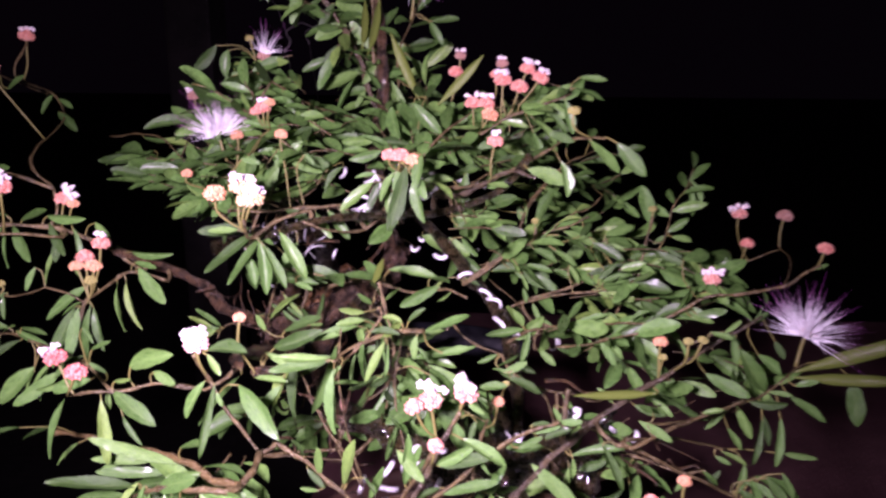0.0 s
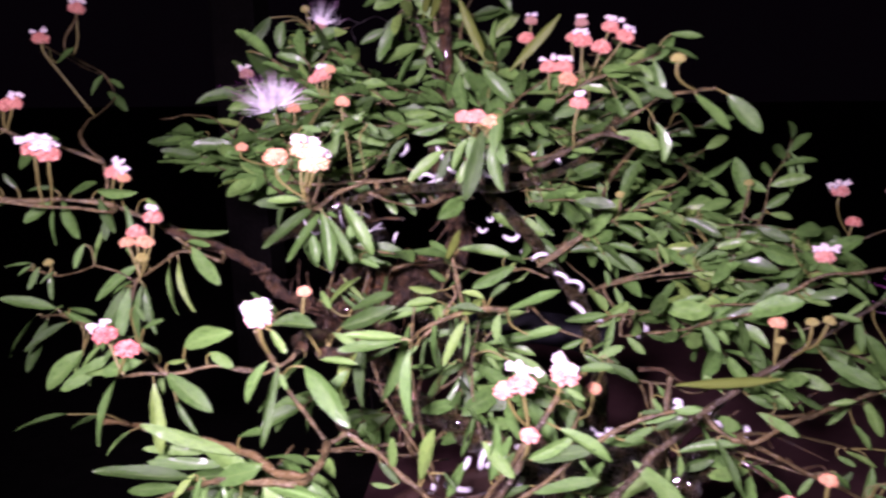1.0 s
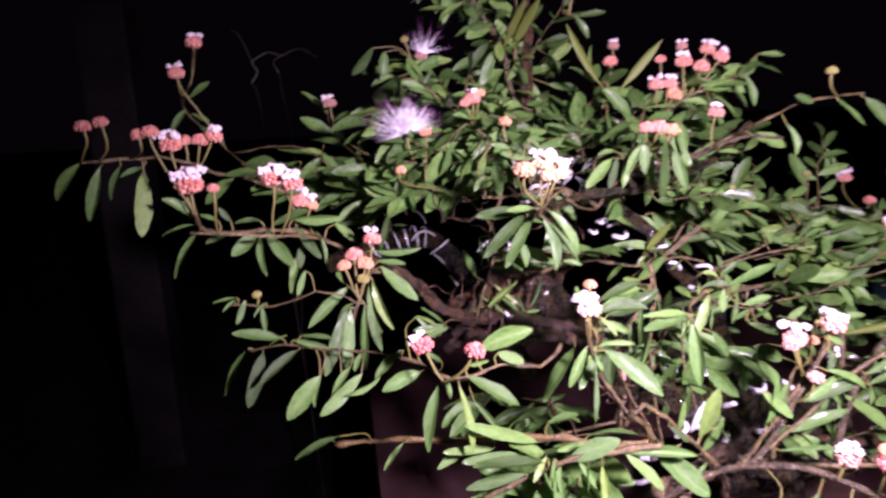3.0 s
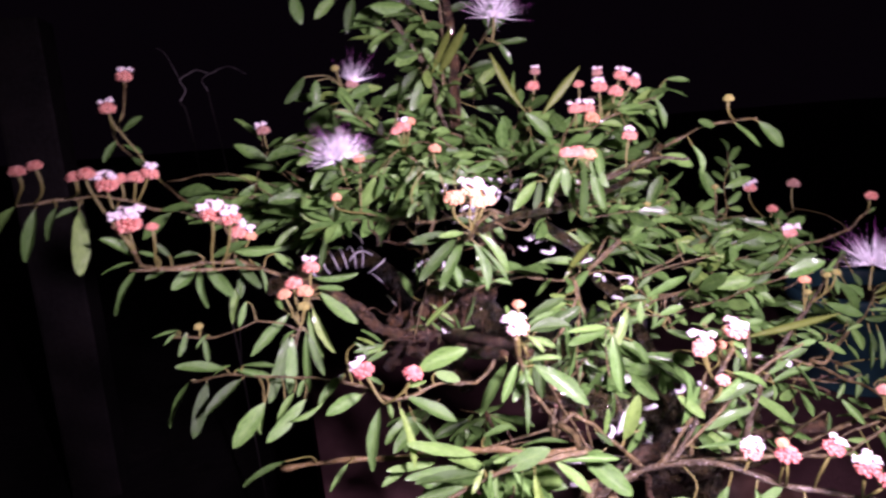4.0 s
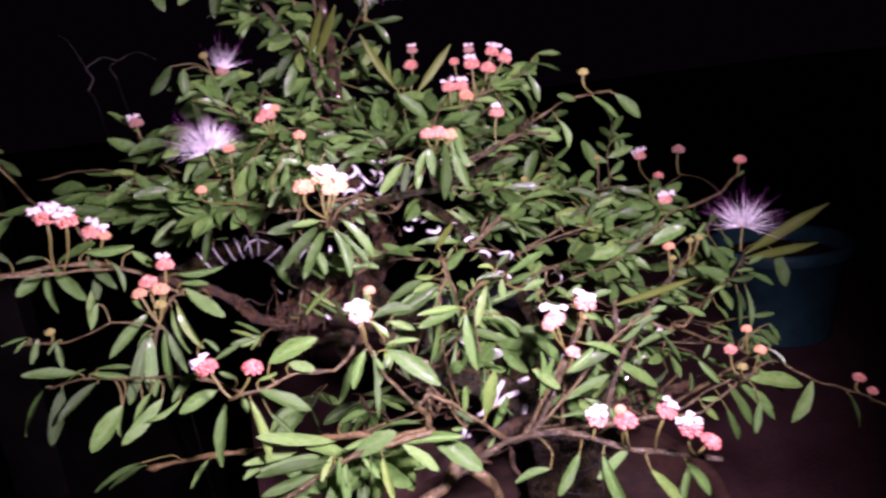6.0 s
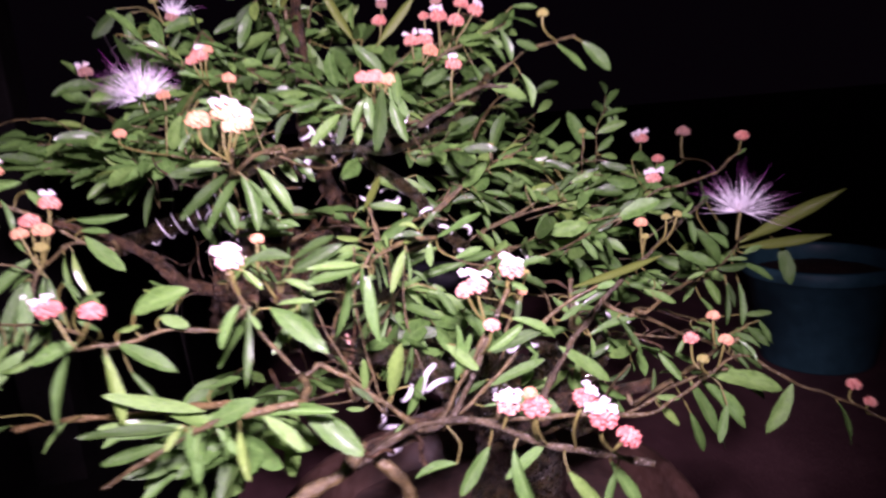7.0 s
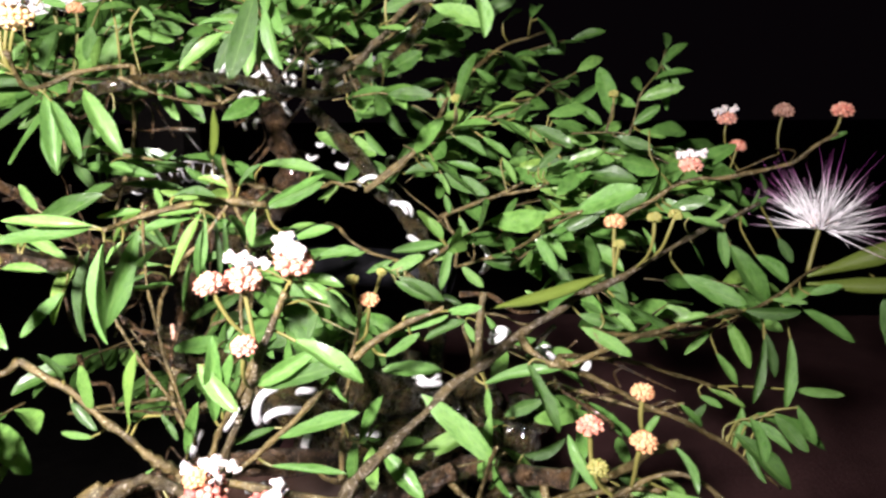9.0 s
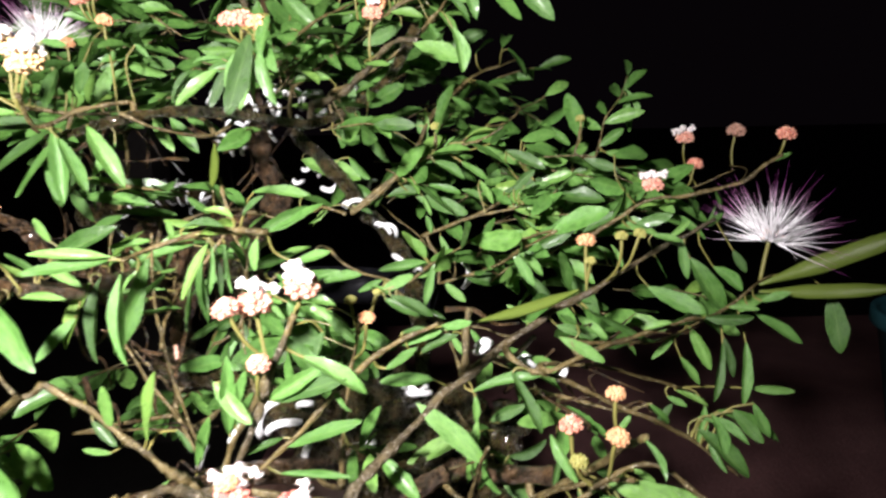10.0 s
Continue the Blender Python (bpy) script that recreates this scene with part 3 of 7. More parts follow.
arc((0.023, 0.600, 1.235), (0.029, 0.598, 1.237), (0.032, 0.600, 1.241), 0.0015)
arc((0.042, 0.600, 1.234), (0.046, 0.598, 1.232), (0.048, 0.600, 1.229), 0.0015)
arc((0.004, 0.595, 1.170), (0.012, 0.593, 1.168), (0.016, 0.595, 1.173), 0.0021)
arc((0.019, 0.595, 1.157), (0.026, 0.593, 1.160), (0.033, 0.595, 1.161), 0.0021)
arc((0.106, 0.530, 1.123), (0.108, 0.528, 1.116), (0.103, 0.530, 1.109), 0.0014)
arc((0.050, 0.530, 1.151), (0.059, 0.528, 1.151), (0.061, 0.530, 1.144), 0.0014)
arc((0.077, 0.530, 1.121), (0.074, 0.528, 1.124), (0.072, 0.530, 1.121), 0.0014)
arc((-0.021, 0.470, 1.078), (-0.024, 0.468, 1.069), (-0.018, 0.470, 1.056), 0.0021)
arc((-0.033, 0.470, 1.019), (-0.026, 0.468, 1.020), (-0.016, 0.470, 1.016), 0.0021)
arc((-0.029, 0.470, 0.997), (-0.025, 0.468, 1.000), (-0.020, 0.470, 1.000), 0.0021)
arc((-0.011, 0.475, 1.080), (-0.007, 0.473, 1.081), (-0.002, 0.475, 1.079), 0.0016)
arc((0.001, 0.475, 1.077), (0.003, 0.473, 1.079), (0.006, 0.475, 1.077), 0.0016)
bud_spike((-0.051, 0.444, 1.082), (-0.052, 0.448, 1.103) )
wire(back_line, 0.52, 0.90, 6.0, 0.0126, 0.0011, 0.10)
arc((-0.148, 0.745, 1.136), (-0.139, 0.743, 1.142), (-0.127, 0.745, 1.150), 0.0012)
arc((-0.145, 0.735, 1.137), (-0.136, 0.733, 1.128), (-0.128, 0.735, 1.117), 0.0012)
arc((-0.163, 0.745, 1.186), (-0.156, 0.743, 1.180), (-0.151, 0.745, 1.171), 0.0011)
arc((-0.167, 0.752, 1.151), (-0.155, 0.750, 1.161), (-0.140, 0.752, 1.154), 0.0013)
arc((-0.149, 0.600, 1.145), (-0.146, 0.598, 1.140), (-0.142, 0.600, 1.135), 0.0011)
arc((-0.110, 0.555, 1.120), (-0.108, 0.553, 1.116), (-0.106, 0.555, 1.110), 0.0013)
arc((-0.070, 0.600, 1.208), (-0.063, 0.598, 1.208), (-0.060, 0.600, 1.200), 0.0016)


# flower heads
def ball(bm, centre, size, squash=1.0, way=None):
    m = Matrix.Translation(centre)
    if way is not None:
        m = m @ way.to_track_quat("Z", "Y").to_matrix().to_4x4()
    bmesh.ops.create_icosphere(bm, subdivisions=1, radius=1.0, matrix=m @ Matrix.Diagonal((size, size, size * squash, 1)))


def head_mesh(seed):
    """A knobbly ball of florets, one across."""
    r = random.Random(seed)
    bm = bmesh.new()
    ball(bm, Vector((0, 0, 0)), 0.36)
    count = 46
    for i in range(count):
        z = 1 - 1.65 * (i + 0.5) / count
        a = i * 2.39996 + r.uniform(-0.2, 0.2)
        q = math.sqrt(max(1 - z * z, 0))
        way = Vector((q * math.cos(a), q * math.sin(a), z * 0.85))
        ball(bm, way * 0.37 * r.uniform(0.93, 1.05), r.uniform(0.085, 0.11), 1.3, way)
    mesh = bpy.data.meshes.new("flower_head")
    bm.to_mesh(mesh)
    bm.free()
    return smooth(mesh)


def tuft_mesh(seed):
    """Crumpled white florets that push out of a head, about half a head across."""
    r = random.Random(seed)
    bm = bmesh.new()
    lobes = [Vector((r.gauss(0, 0.14), r.gauss(0, 0.14), r.uniform(0.14, 0.26))) for _ in range(3)]
    for i in range(36):
        way = Vector((r.gauss(0, 1), r.gauss(0, 1), r.gauss(0.4, 1))).normalized()
        ball(bm, lobes[i % 3] + way * r.uniform(0.05, 0.13), r.uniform(0.055, 0.085), r.uniform(1.0, 1.4), way)
    mesh = bpy.data.meshes.new("petal_tuft")
    bm.to_mesh(mesh)
    bm.free()
    mesh.materials.append(PETAL)
    return smooth(mesh)


HEADS = {kind: [] for kind in BUDS}
for kind in BUDS:
    for seed in range(2):
        m = head_mesh(seed)
        m.materials.append(BUDS[kind])
        HEADS[kind].append(m)
TUFTS = [tuft_mesh(seed) for seed in range(4)]
HEAD_WORDS = {"pink": "coral pink bud head", "salmon": "salmon orange bud head", "cream": "creamy pale bud head", "white": "pale bud head bursting white",
              "green": "unripe yellow-green bud head", "dusk": "dusky faded bud head", "rose": "deep rose bud head", "blush": "pale blush bud head"}


def head(place, foot, size, kind, tufts):
    p, q = Vector(place), Vector(foot)
    up = (p - q).normalized()
    turn = (up + Vector((0, 0, 0.6))).to_track_quat("Z", "Y").to_matrix().to_4x4() @ Matrix.Rotation(rng.uniform(0, 6.28), 4, "Z")
    ob = on_tree(part("flower_head", HEADS[kind][rng.randrange(2)], None, tree, HEAD_WORDS[kind]))
    ob.matrix_basis = Matrix.Translation(p) @ turn @ Matrix.Diagonal((size, size, size * 0.92, 1))
    bend = (p + q) / 2 + Vector((rng.uniform(-1, 1), rng.uniform(-1, 1), 0)) * 0.06 * (p - q).length
    inverse = ob.matrix_basis.inverted()
    HEAD_FEET.append((ob, p, q, bend - (p + q) / 2, inverse))
    for i in range(tufts):
        a = 2.1 * i + rng.uniform(0, 1)
        lean = 0.0 if tufts == 1 else 0.17
        tuft = part("petal_tuft", TUFTS[rng.randrange(4)], None, ob, "crumpled white petals")
        scale = 1.2
        tuft.matrix_basis = (Matrix.Translation((lean * math.cos(a), lean * math.sin(a), 0.24))
                             @ Euler((-lean * 2.2 * math.sin(a), lean * 2.2 * math.cos(a), a)).to_matrix().to_4x4() @ Matrix.Diagonal((scale, scale, scale, 1)))


def puff(place, way, size, count, seed, wide=1.3):
    """A powder-puff bloom: florets side by side, each a sheaf of fine stamens that are white below and purple above."""
    r = random.Random(seed)
    verts, faces = [], []
    florets = 13
    for i in range(count):
        k = i % florets
        lean = math.acos(1 - (k + 0.5) / florets * (1 - math.cos(wide)))
        a = k * 2.39996 + seed
        d = Vector((math.sin(lean) * math.cos(a), math.sin(lean) * math.sin(a), math.cos(lean)))
        root = d * 0.10
        d = (d + Vector((r.gauss(0, 1), r.gauss(0, 1), r.gauss(0, 1))) * 0.27).normalized()
        short = r.random() < 0.4
        length, thick = (r.uniform(0.3, 0.55), 1.5) if short else (r.uniform(0.62, 1.0), 0.85)
        side = Vector((r.gauss(0, 1), r.gauss(0, 1), r.gauss(0, 1))) * 0.10
        line = [root + d * (length * s) + side * s * s for s in (0.0, 0.25, 0.5, 0.75, 1.0)]
        for j, (p, t, n, b) in enumerate(frames_along(line)):
            w = (0.0135, 0.0105, 0.0060, 0.0020, 0.0009)[j] * thick
            verts += [p + n * w, p - n * w * 0.5 + b * w * 0.87, p - n * w * 0.5 - b * w * 0.87]
        start = len(verts) - 15
        for j in range(4):
            for k in range(3):
                faces.append((start + 3 * j + k, start + 3 * j + (k + 1) % 3, start + 3 * j + 3 + (k + 1) % 3, start + 3 * j + 3 + k))
    mesh = bpy.data.meshes.new("powder_puff")
    mesh.from_pydata(verts, [], faces)
    ob = on_tree(part("powder_puff", smooth(mesh), FILAMENT, tree, "open purple and white powder-puff bloom"))
    ob.matrix_basis = Matrix.Translation(place) @ Vector(way).to_track_quat("Z", "Y").to_matrix().to_4x4() @ Matrix.Diagonal((size, size, size, 1))
    bm = bmesh.new()
    for i in range(14):
        a, lean = i * 2.4, 0.9 * math.sqrt(i / 14)
        d = Vector((math.sin(lean) * math.cos(a), math.sin(lean) * math.sin(a), math.cos(lean)))
        ball(bm, d * 0.16, 0.05, 2.2, d)
    part("floret_cup", bm, PETAL, ob, "pale floret cups")
    mesh = tube_mesh("stalk", curve([(0, 0, 0.06), (0.02, 0, -0.2), (0.0, 0.03, -0.5)], 4), lambda s: 0.028, 6)
    part("stalk", mesh, STALK, ob, "olive green stalk")


puff((-0.181, 0.596, 1.271), (-0.16, 0.0, 1.0), 0.042, 230, 1, 1.35)
puff((0.275, 0.481, 1.143), (0.14, 0.05, 1.0), 0.042, 210, 2, 1.3)
puff((-0.018, 0.640, 1.392), (0.05, -0.05, 1.0), 0.042, 220, 3, 1.35)
puff((-0.086, 0.653, 1.409), (-0.2, -0.1, 0.9), 0.038, 110, 4)
puff((-0.157, 0.655, 1.340), (0.30, 0.1, 0.9), 0.034, 45, 5, 0.9)


def pod(foot, tip, wide, label="flat yellow-green seed pod"):
    """A flat pod with a thick rim."""
    a, b = Vector(foot), Vector(tip)
    bm = bmesh.new()
    rows = []
    for i in range(13):
        s = i / 12
        w = 0.5 * min(1, 2.6 * s + 0.12, 3.2 * (1 - s) + 0.1)
        z = -0.05 * math.sin(math.pi * s)
        rows.append([bm.verts.new((s, v * w, z + h)) for v, h in ((-1, 0), (-0.86, 0.014), (0, 0.008 + 0.006 * math.sin(20 * s)), (0.86, 0.014), (1, 0), (0.86, -0.014), (0, -0.008), (-0.86, -0.014))])
    for p, q in zip(rows, rows[1:]):
        for k in range(8):
            bm.faces.new((p[k], p[(k + 1) % 8], q[(k + 1) % 8], q[k]))
    bm.faces.new(rows[0][::-1])
    bm.faces.new(rows[-1])
    for f in bm.faces:
        f.smooth = True
        f.material_index = 0
    ob = on_tree(part("seed_pod", bm, POD, tree, label))
    ob.data.materials.append(PODRIM)
    for p in ob.data.polygons:
        if sum(abs(ob.data.vertices[i].co.y) > 0.9 * max(abs(ob.data.vertices[j].co.y) for j in p.vertices) for i in p.vertices) == 4 and abs(p.normal.z) < 0.9:
            p.material_index = 1
    m = leaf_pose(a, b, wide, Vector((0.1, -0.85, 0.5)))
    ob.matrix_basis = m


pod((0.007, 0.588, 1.300), (0.044, 0.586, 1.340), 0.16)
pod((-0.008, 0.593, 1.303), (-0.034, 0.609, 1.358), 0.15)
pod((-0.067, 0.690, 1.342), (-0.047, 0.638, 1.388), 0.15)
pod((-0.072, 0.690, 1.345), (-0.060, 0.641, 1.387), 0.13)
pod((0.106, 0.440, 1.114), (0.147, 0.385, 1.144), 0.09)
pod((0.265, 0.468, 1.123), (0.356, 0.461, 1.157), 0.13)
pod((0.265, 0.468, 1.119), (0.341, 0.458, 1.122), 0.13)

pod((-0.031, 0.461, 1.182), (-0.020, 0.440, 1.207), 0.17, "drooping yellow-green seed pod")

# flower heads: place, foot, size, kind, tufts
head((-0.111, 0.355, 1.180), (-0.110, 0.355, 1.161), 0.0144, "white", 4)
head((-0.098, 0.387, 1.184), (-0.101, 0.385, 1.150), 0.0085, "salmon", 0)
head((-0.201, 0.370, 1.163), (-0.193, 0.368, 1.144), 0.0136, "rose", 1)
head((-0.176, 0.348, 1.165), (-0.184, 0.351, 1.149), 0.0124, "rose", 0)
head((0.016, 0.359, 1.148), (0.022, 0.355, 1.114), 0.0151, "blush", 2)
head((0.008, 0.350, 1.149), (0.013, 0.351, 1.135), 0.0118, "blush", 0)
head((0.036, 0.354, 1.156), (0.030, 0.356, 1.135), 0.0151, "blush", 2)
head((0.020, 0.345, 1.129), (0.017, 0.347, 1.111), 0.0099, "blush", 0)
head((0.055, 0.395, 1.131), (0.053, 0.395, 1.112), 0.0087, "salmon", 0)
head((0.048, 0.396, 1.139), (0.051, 0.396, 1.118), 0.0060, "green", 0)
head((0.060, 0.397, 1.142), (0.054, 0.398, 1.125), 0.0046, "green", 0)
head((-0.110, 0.534, 1.279), (-0.112, 0.536, 1.263), 0.0109, "salmon", 0)
head((-0.130, 0.557, 1.298), (-0.130, 0.558, 1.280), 0.0139, "pink", 1)
head((-0.136, 0.558, 1.295), (-0.131, 0.558, 1.280), 0.0102, "pink", 0)
head((-0.124, 0.556, 1.302), (-0.129, 0.557, 1.280), 0.0093, "salmon", 0)
head((0.053, 0.514, 1.277), (0.048, 0.515, 1.252), 0.0132, "pink", 1)
head((-0.124, 0.430, 1.250), (-0.124, 0.433, 1.227), 0.0150, "salmon", 0)
head((-0.110, 0.437, 1.253), (-0.114, 0.436, 1.223), 0.0152, "cream", 3)
head((-0.101, 0.433, 1.247), (-0.111, 0.435, 1.223), 0.0152, "cream", 2)
head((-0.106, 0.434, 1.245), (-0.112, 0.435, 1.223), 0.0129, "cream", 0)
head((-0.221, 0.464, 1.208), (-0.225, 0.463, 1.181), 0.0131, "pink", 1)
head((-0.234, 0.465, 1.198), (-0.233, 0.463, 1.170), 0.0131, "pink", 0)
head((-0.227, 0.462, 1.192), (-0.230, 0.462, 1.170), 0.0124, "salmon", 0)
head((-0.241, 0.465, 1.191), (-0.234, 0.463, 1.170), 0.0108, "salmon", 0)
head((-0.229, 0.460, 1.182), (-0.231, 0.462, 1.166), 0.0093, "green", 0)
head((-0.326, 0.430, 1.254), (-0.324, 0.429, 1.232), 0.0179, "pink", 3)
head((-0.312, 0.426, 1.252), (-0.312, 0.426, 1.231), 0.0079, "pink", 0)
head((-0.279, 0.441, 1.254), (-0.280, 0.442, 1.230), 0.0150, "pink", 3)
head((-0.268, 0.438, 1.251), (-0.271, 0.440, 1.230), 0.0146, "pink", 2)
head((-0.268, 0.504, 1.232), (-0.275, 0.506, 1.212), 0.0146, "pink", 2)
head((-0.260, 0.501, 1.229), (-0.269, 0.504, 1.210), 0.0097, "salmon", 0)
head((-0.347, 0.606, 1.354), (-0.350, 0.606, 1.330), 0.0144, "pink", 1)
head((-0.355, 0.568, 1.328), (-0.350, 0.566, 1.306), 0.0136, "pink", 1)
head((-0.244, 0.700, 1.303), (-0.242, 0.700, 1.280), 0.0142, "dusk", 1)
head((-0.318, 0.480, 1.281), (-0.327, 0.483, 1.264), 0.0125, "pink", 1)
head((-0.327, 0.482, 1.279), (-0.331, 0.484, 1.262), 0.0118, "pink", 0)
head((-0.337, 0.484, 1.279), (-0.336, 0.485, 1.263), 0.0103, "pink", 0)
head((-0.337, 0.445, 1.278), (-0.338, 0.447, 1.268), 0.0148, "pink", 2)
head((-0.343, 0.427, 1.286), (-0.343, 0.428, 1.272), 0.0109, "pink", 0)
head((-0.350, 0.429, 1.285), (-0.349, 0.430, 1.271), 0.0096, "pink", 0)
head((-0.165, 0.593, 1.273), (-0.164, 0.593, 1.253), 0.0118, "salmon", 0)
head((-0.192, 0.548, 1.246), (-0.194, 0.550, 1.231), 0.0100, "salmon", 0)
head((-0.157, 0.655, 1.340), (-0.161, 0.656, 1.323), 0.0130, "dusk", 1)
head((-0.171, 0.660, 1.356), (-0.164, 0.659, 1.331), 0.0085, "green", 0)
head((0.294, 0.670, 1.197), (0.292, 0.669, 1.172), 0.0158, "blush", 2)
head((0.319, 0.631, 1.203), (0.314, 0.630, 1.176), 0.0154, "dusk", 0)
head((0.285, 0.622, 1.179), (0.281, 0.622, 1.161), 0.0128, "pink", 0)
head((0.292, 0.503, 1.204), (0.290, 0.504, 1.192), 0.0120, "pink", 0)
head((0.221, 0.522, 1.174), (0.220, 0.523, 1.159), 0.0142, "blush", 2)
head((0.088, 0.546, 1.212), (0.086, 0.546, 1.195), 0.0081, "green", 0)
head((0.190, 0.590, 1.215), (0.191, 0.590, 1.196), 0.0074, "green", 0)
head((0.161, 0.436, 1.156), (0.161, 0.436, 1.133), 0.0103, "salmon", 0)
head((0.163, 0.434, 1.146), (0.162, 0.436, 1.133), 0.0062, "green", 0)
head((0.177, 0.430, 1.159), (0.177, 0.430, 1.141), 0.0070, "green", 0)
head((0.186, 0.430, 1.160), (0.181, 0.431, 1.143), 0.0070, "green", 0)
head((0.134, 0.334, 1.107), (0.135, 0.334, 1.088), 0.0095, "pink", 0)
head((0.151, 0.338, 1.117), (0.151, 0.338, 1.098), 0.0080, "salmon", 0)
head((0.148, 0.322, 1.108), (0.145, 0.323, 1.098), 0.0089, "salmon", 0)
head((0.135, 0.324, 1.098), (0.135, 0.326, 1.089), 0.0073, "green", 0)
head((0.017, 0.314, 1.096), (0.013, 0.316, 1.079), 0.0134, "blush", 3)
head((0.024, 0.293, 1.103), (0.024, 0.293, 1.083), 0.0146, "rose", 0)
head((0.022, 0.295, 1.110), (0.023, 0.294, 1.085), 0.0076, "salmon", 0)
head((0.045, 0.283, 1.108), (0.036, 0.285, 1.088), 0.0132, "rose", 1)
head((0.042, 0.258, 1.110), (0.040, 0.259, 1.092), 0.0135, "rose", 2)
head((0.051, 0.253, 1.102), (0.041, 0.258, 1.091), 0.0117, "rose", 0)
head((-0.020, 0.479, 1.270), (-0.020, 0.481, 1.258), 0.0120, "pink", 0)
head((-0.012, 0.477, 1.270), (-0.015, 0.479, 1.255), 0.0137, "pink", 0)
head((-0.003, 0.474, 1.267), (-0.011, 0.477, 1.252), 0.0128, "salmon", 0)
head((0.079, 0.574, 1.329), (0.066, 0.575, 1.297), 0.0134, "pink", 2)
head((0.089, 0.570, 1.322), (0.071, 0.573, 1.296), 0.0144, "pink", 1)
head((0.073, 0.573, 1.315), (0.066, 0.574, 1.292), 0.0154, "pink", 0)
head((0.060, 0.579, 1.320), (0.059, 0.577, 1.292), 0.0155, "pink", 1)
head((0.059, 0.581, 1.333), (0.060, 0.578, 1.297), 0.0103, "dusk", 1)
head((0.036, 0.581, 1.302), (0.037, 0.580, 1.279), 0.0144, "pink", 1)
head((0.047, 0.578, 1.302), (0.042, 0.579, 1.279), 0.0144, "pink", 1)
head((0.050, 0.576, 1.293), (0.041, 0.578, 1.276), 0.0155, "salmon", 0)
head((0.055, 0.612, 1.325), (0.056, 0.610, 1.296), 0.0108, "pink", 0)
head((0.024, 0.645, 1.341), (0.021, 0.643, 1.308), 0.0111, "dusk", 1)
head((0.020, 0.643, 1.327), (0.021, 0.642, 1.306), 0.0145, "pink", 0)
head((0.099, 0.448, 1.302), (0.099, 0.449, 1.286), 0.0084, "green", 0)
head((0.228, 0.315, 1.070), (0.224, 0.317, 1.055), 0.0093, "pink", 0)
head((0.235, 0.310, 1.060), (0.233, 0.313, 1.050), 0.0078, "pink", 0)
head((-0.300, 0.467, 1.176), (-0.299, 0.470, 1.168), 0.0068, "green", 0)
head((-0.376, 0.420, 1.291), (-0.374, 0.421, 1.275), 0.0096, "pink", 0)
head((-0.370, 0.431, 1.293), (-0.366, 0.430, 1.274), 0.0093, "pink", 0)

# shoots and their leaves
tw = twig([(-0.243, 0.700, 1.280), (-0.225, 0.672, 1.262), (-0.196, 0.645, 1.246), (-0.160, 0.622, 1.234)], 0.0007, 0.0010)
tw = twig([(-0.330, 0.436, 1.226), (-0.303, 0.443, 1.221), (-0.275, 0.452, 1.217), (-0.255, 0.476, 1.209)], 0.0009, 0.0012)
tw = twig([(-0.112, 0.354, 1.174), (-0.109, 0.360, 1.159), (-0.100, 0.364, 1.136), (-0.083, 0.365, 1.109)], 0.0010, 0.0012)
leaf(tw, (0.104, 0.440, 1.053), (0.069, 0.431, 1.040), 0.30)
leaf(tw, (-0.006, 0.580, 1.191), (0.036, 0.569, 1.176), 0.42)
leaf(tw, (0.028, 0.570, 1.193), (0.043, 0.565, 1.178), 0.45)
leaf(tw, (0.073, 0.535, 1.093), (0.091, 0.530, 1.089), 0.33)
leaf(tw, (-0.086, 0.480, 1.208), (-0.099, 0.474, 1.191), 0.40)
leaf(tw, (-0.120, 0.472, 1.209), (-0.100, 0.467, 1.210), 0.50)
leaf(tw, (-0.120, 0.472, 1.199), (-0.114, 0.466, 1.179), 0.40)
leaf(tw, (0.025, 0.554, 1.205), (0.042, 0.550, 1.208), 0.85)
leaf(tw, (0.042, 0.547, 1.211), (0.057, 0.540, 1.190), 0.46)
leaf(tw, (-0.024, 0.390, 1.064), (-0.013, 0.383, 1.092), 0.22)
leaf(tw, (0.119, 0.414, 1.053), (0.138, 0.409, 1.060), 0.42)
leaf(tw, (0.116, 0.414, 1.047), (0.138, 0.408, 1.040), 0.33)
leaf(tw, (0.140, 0.385, 1.069), (0.136, 0.381, 1.054), 0.22)
leaf(tw, (-0.083, 0.414, 1.129), (-0.099, 0.406, 1.110), 0.30)
leaf(tw, (0.112, 0.430, 1.064), (0.129, 0.425, 1.074), 0.38)
leaf(tw, (0.129, 0.430, 1.079), (0.138, 0.426, 1.068), 0.50)
leaf(tw, (0.106, 0.430, 1.067), (0.099, 0.421, 1.033), 0.22)
leaf(tw, (-0.116, 0.470, 1.219), (-0.150, 0.460, 1.219), 0.32)
leaf(tw, (-0.113, 0.470, 1.217), (-0.147, 0.457, 1.191), 0.27)
leaf(tw, (-0.109, 0.470, 1.214), (-0.132, 0.458, 1.182), 0.27)
leaf(tw, (-0.096, 0.470, 1.217), (-0.074, 0.459, 1.189), 0.32)
leaf(tw, (-0.096, 0.372, 1.149), (-0.070, 0.348, 1.128), 0.34)
leaf(tw, (-0.088, 0.400, 1.157), (-0.069, 0.393, 1.149), 0.28)
leaf(tw, (-0.093, 0.390, 1.145), (-0.071, 0.383, 1.147), 0.22)
leaf(tw, (-0.083, 0.400, 1.160), (-0.054, 0.390, 1.176), 0.32)
leaf(tw, (-0.219, 0.500, 1.193), (-0.187, 0.490, 1.192), 0.20)
leaf(tw, (-0.217, 0.500, 1.185), (-0.197, 0.493, 1.182), 0.28)
leaf(tw, (-0.103, 0.399, 1.143), (-0.130, 0.386, 1.116), 0.32)
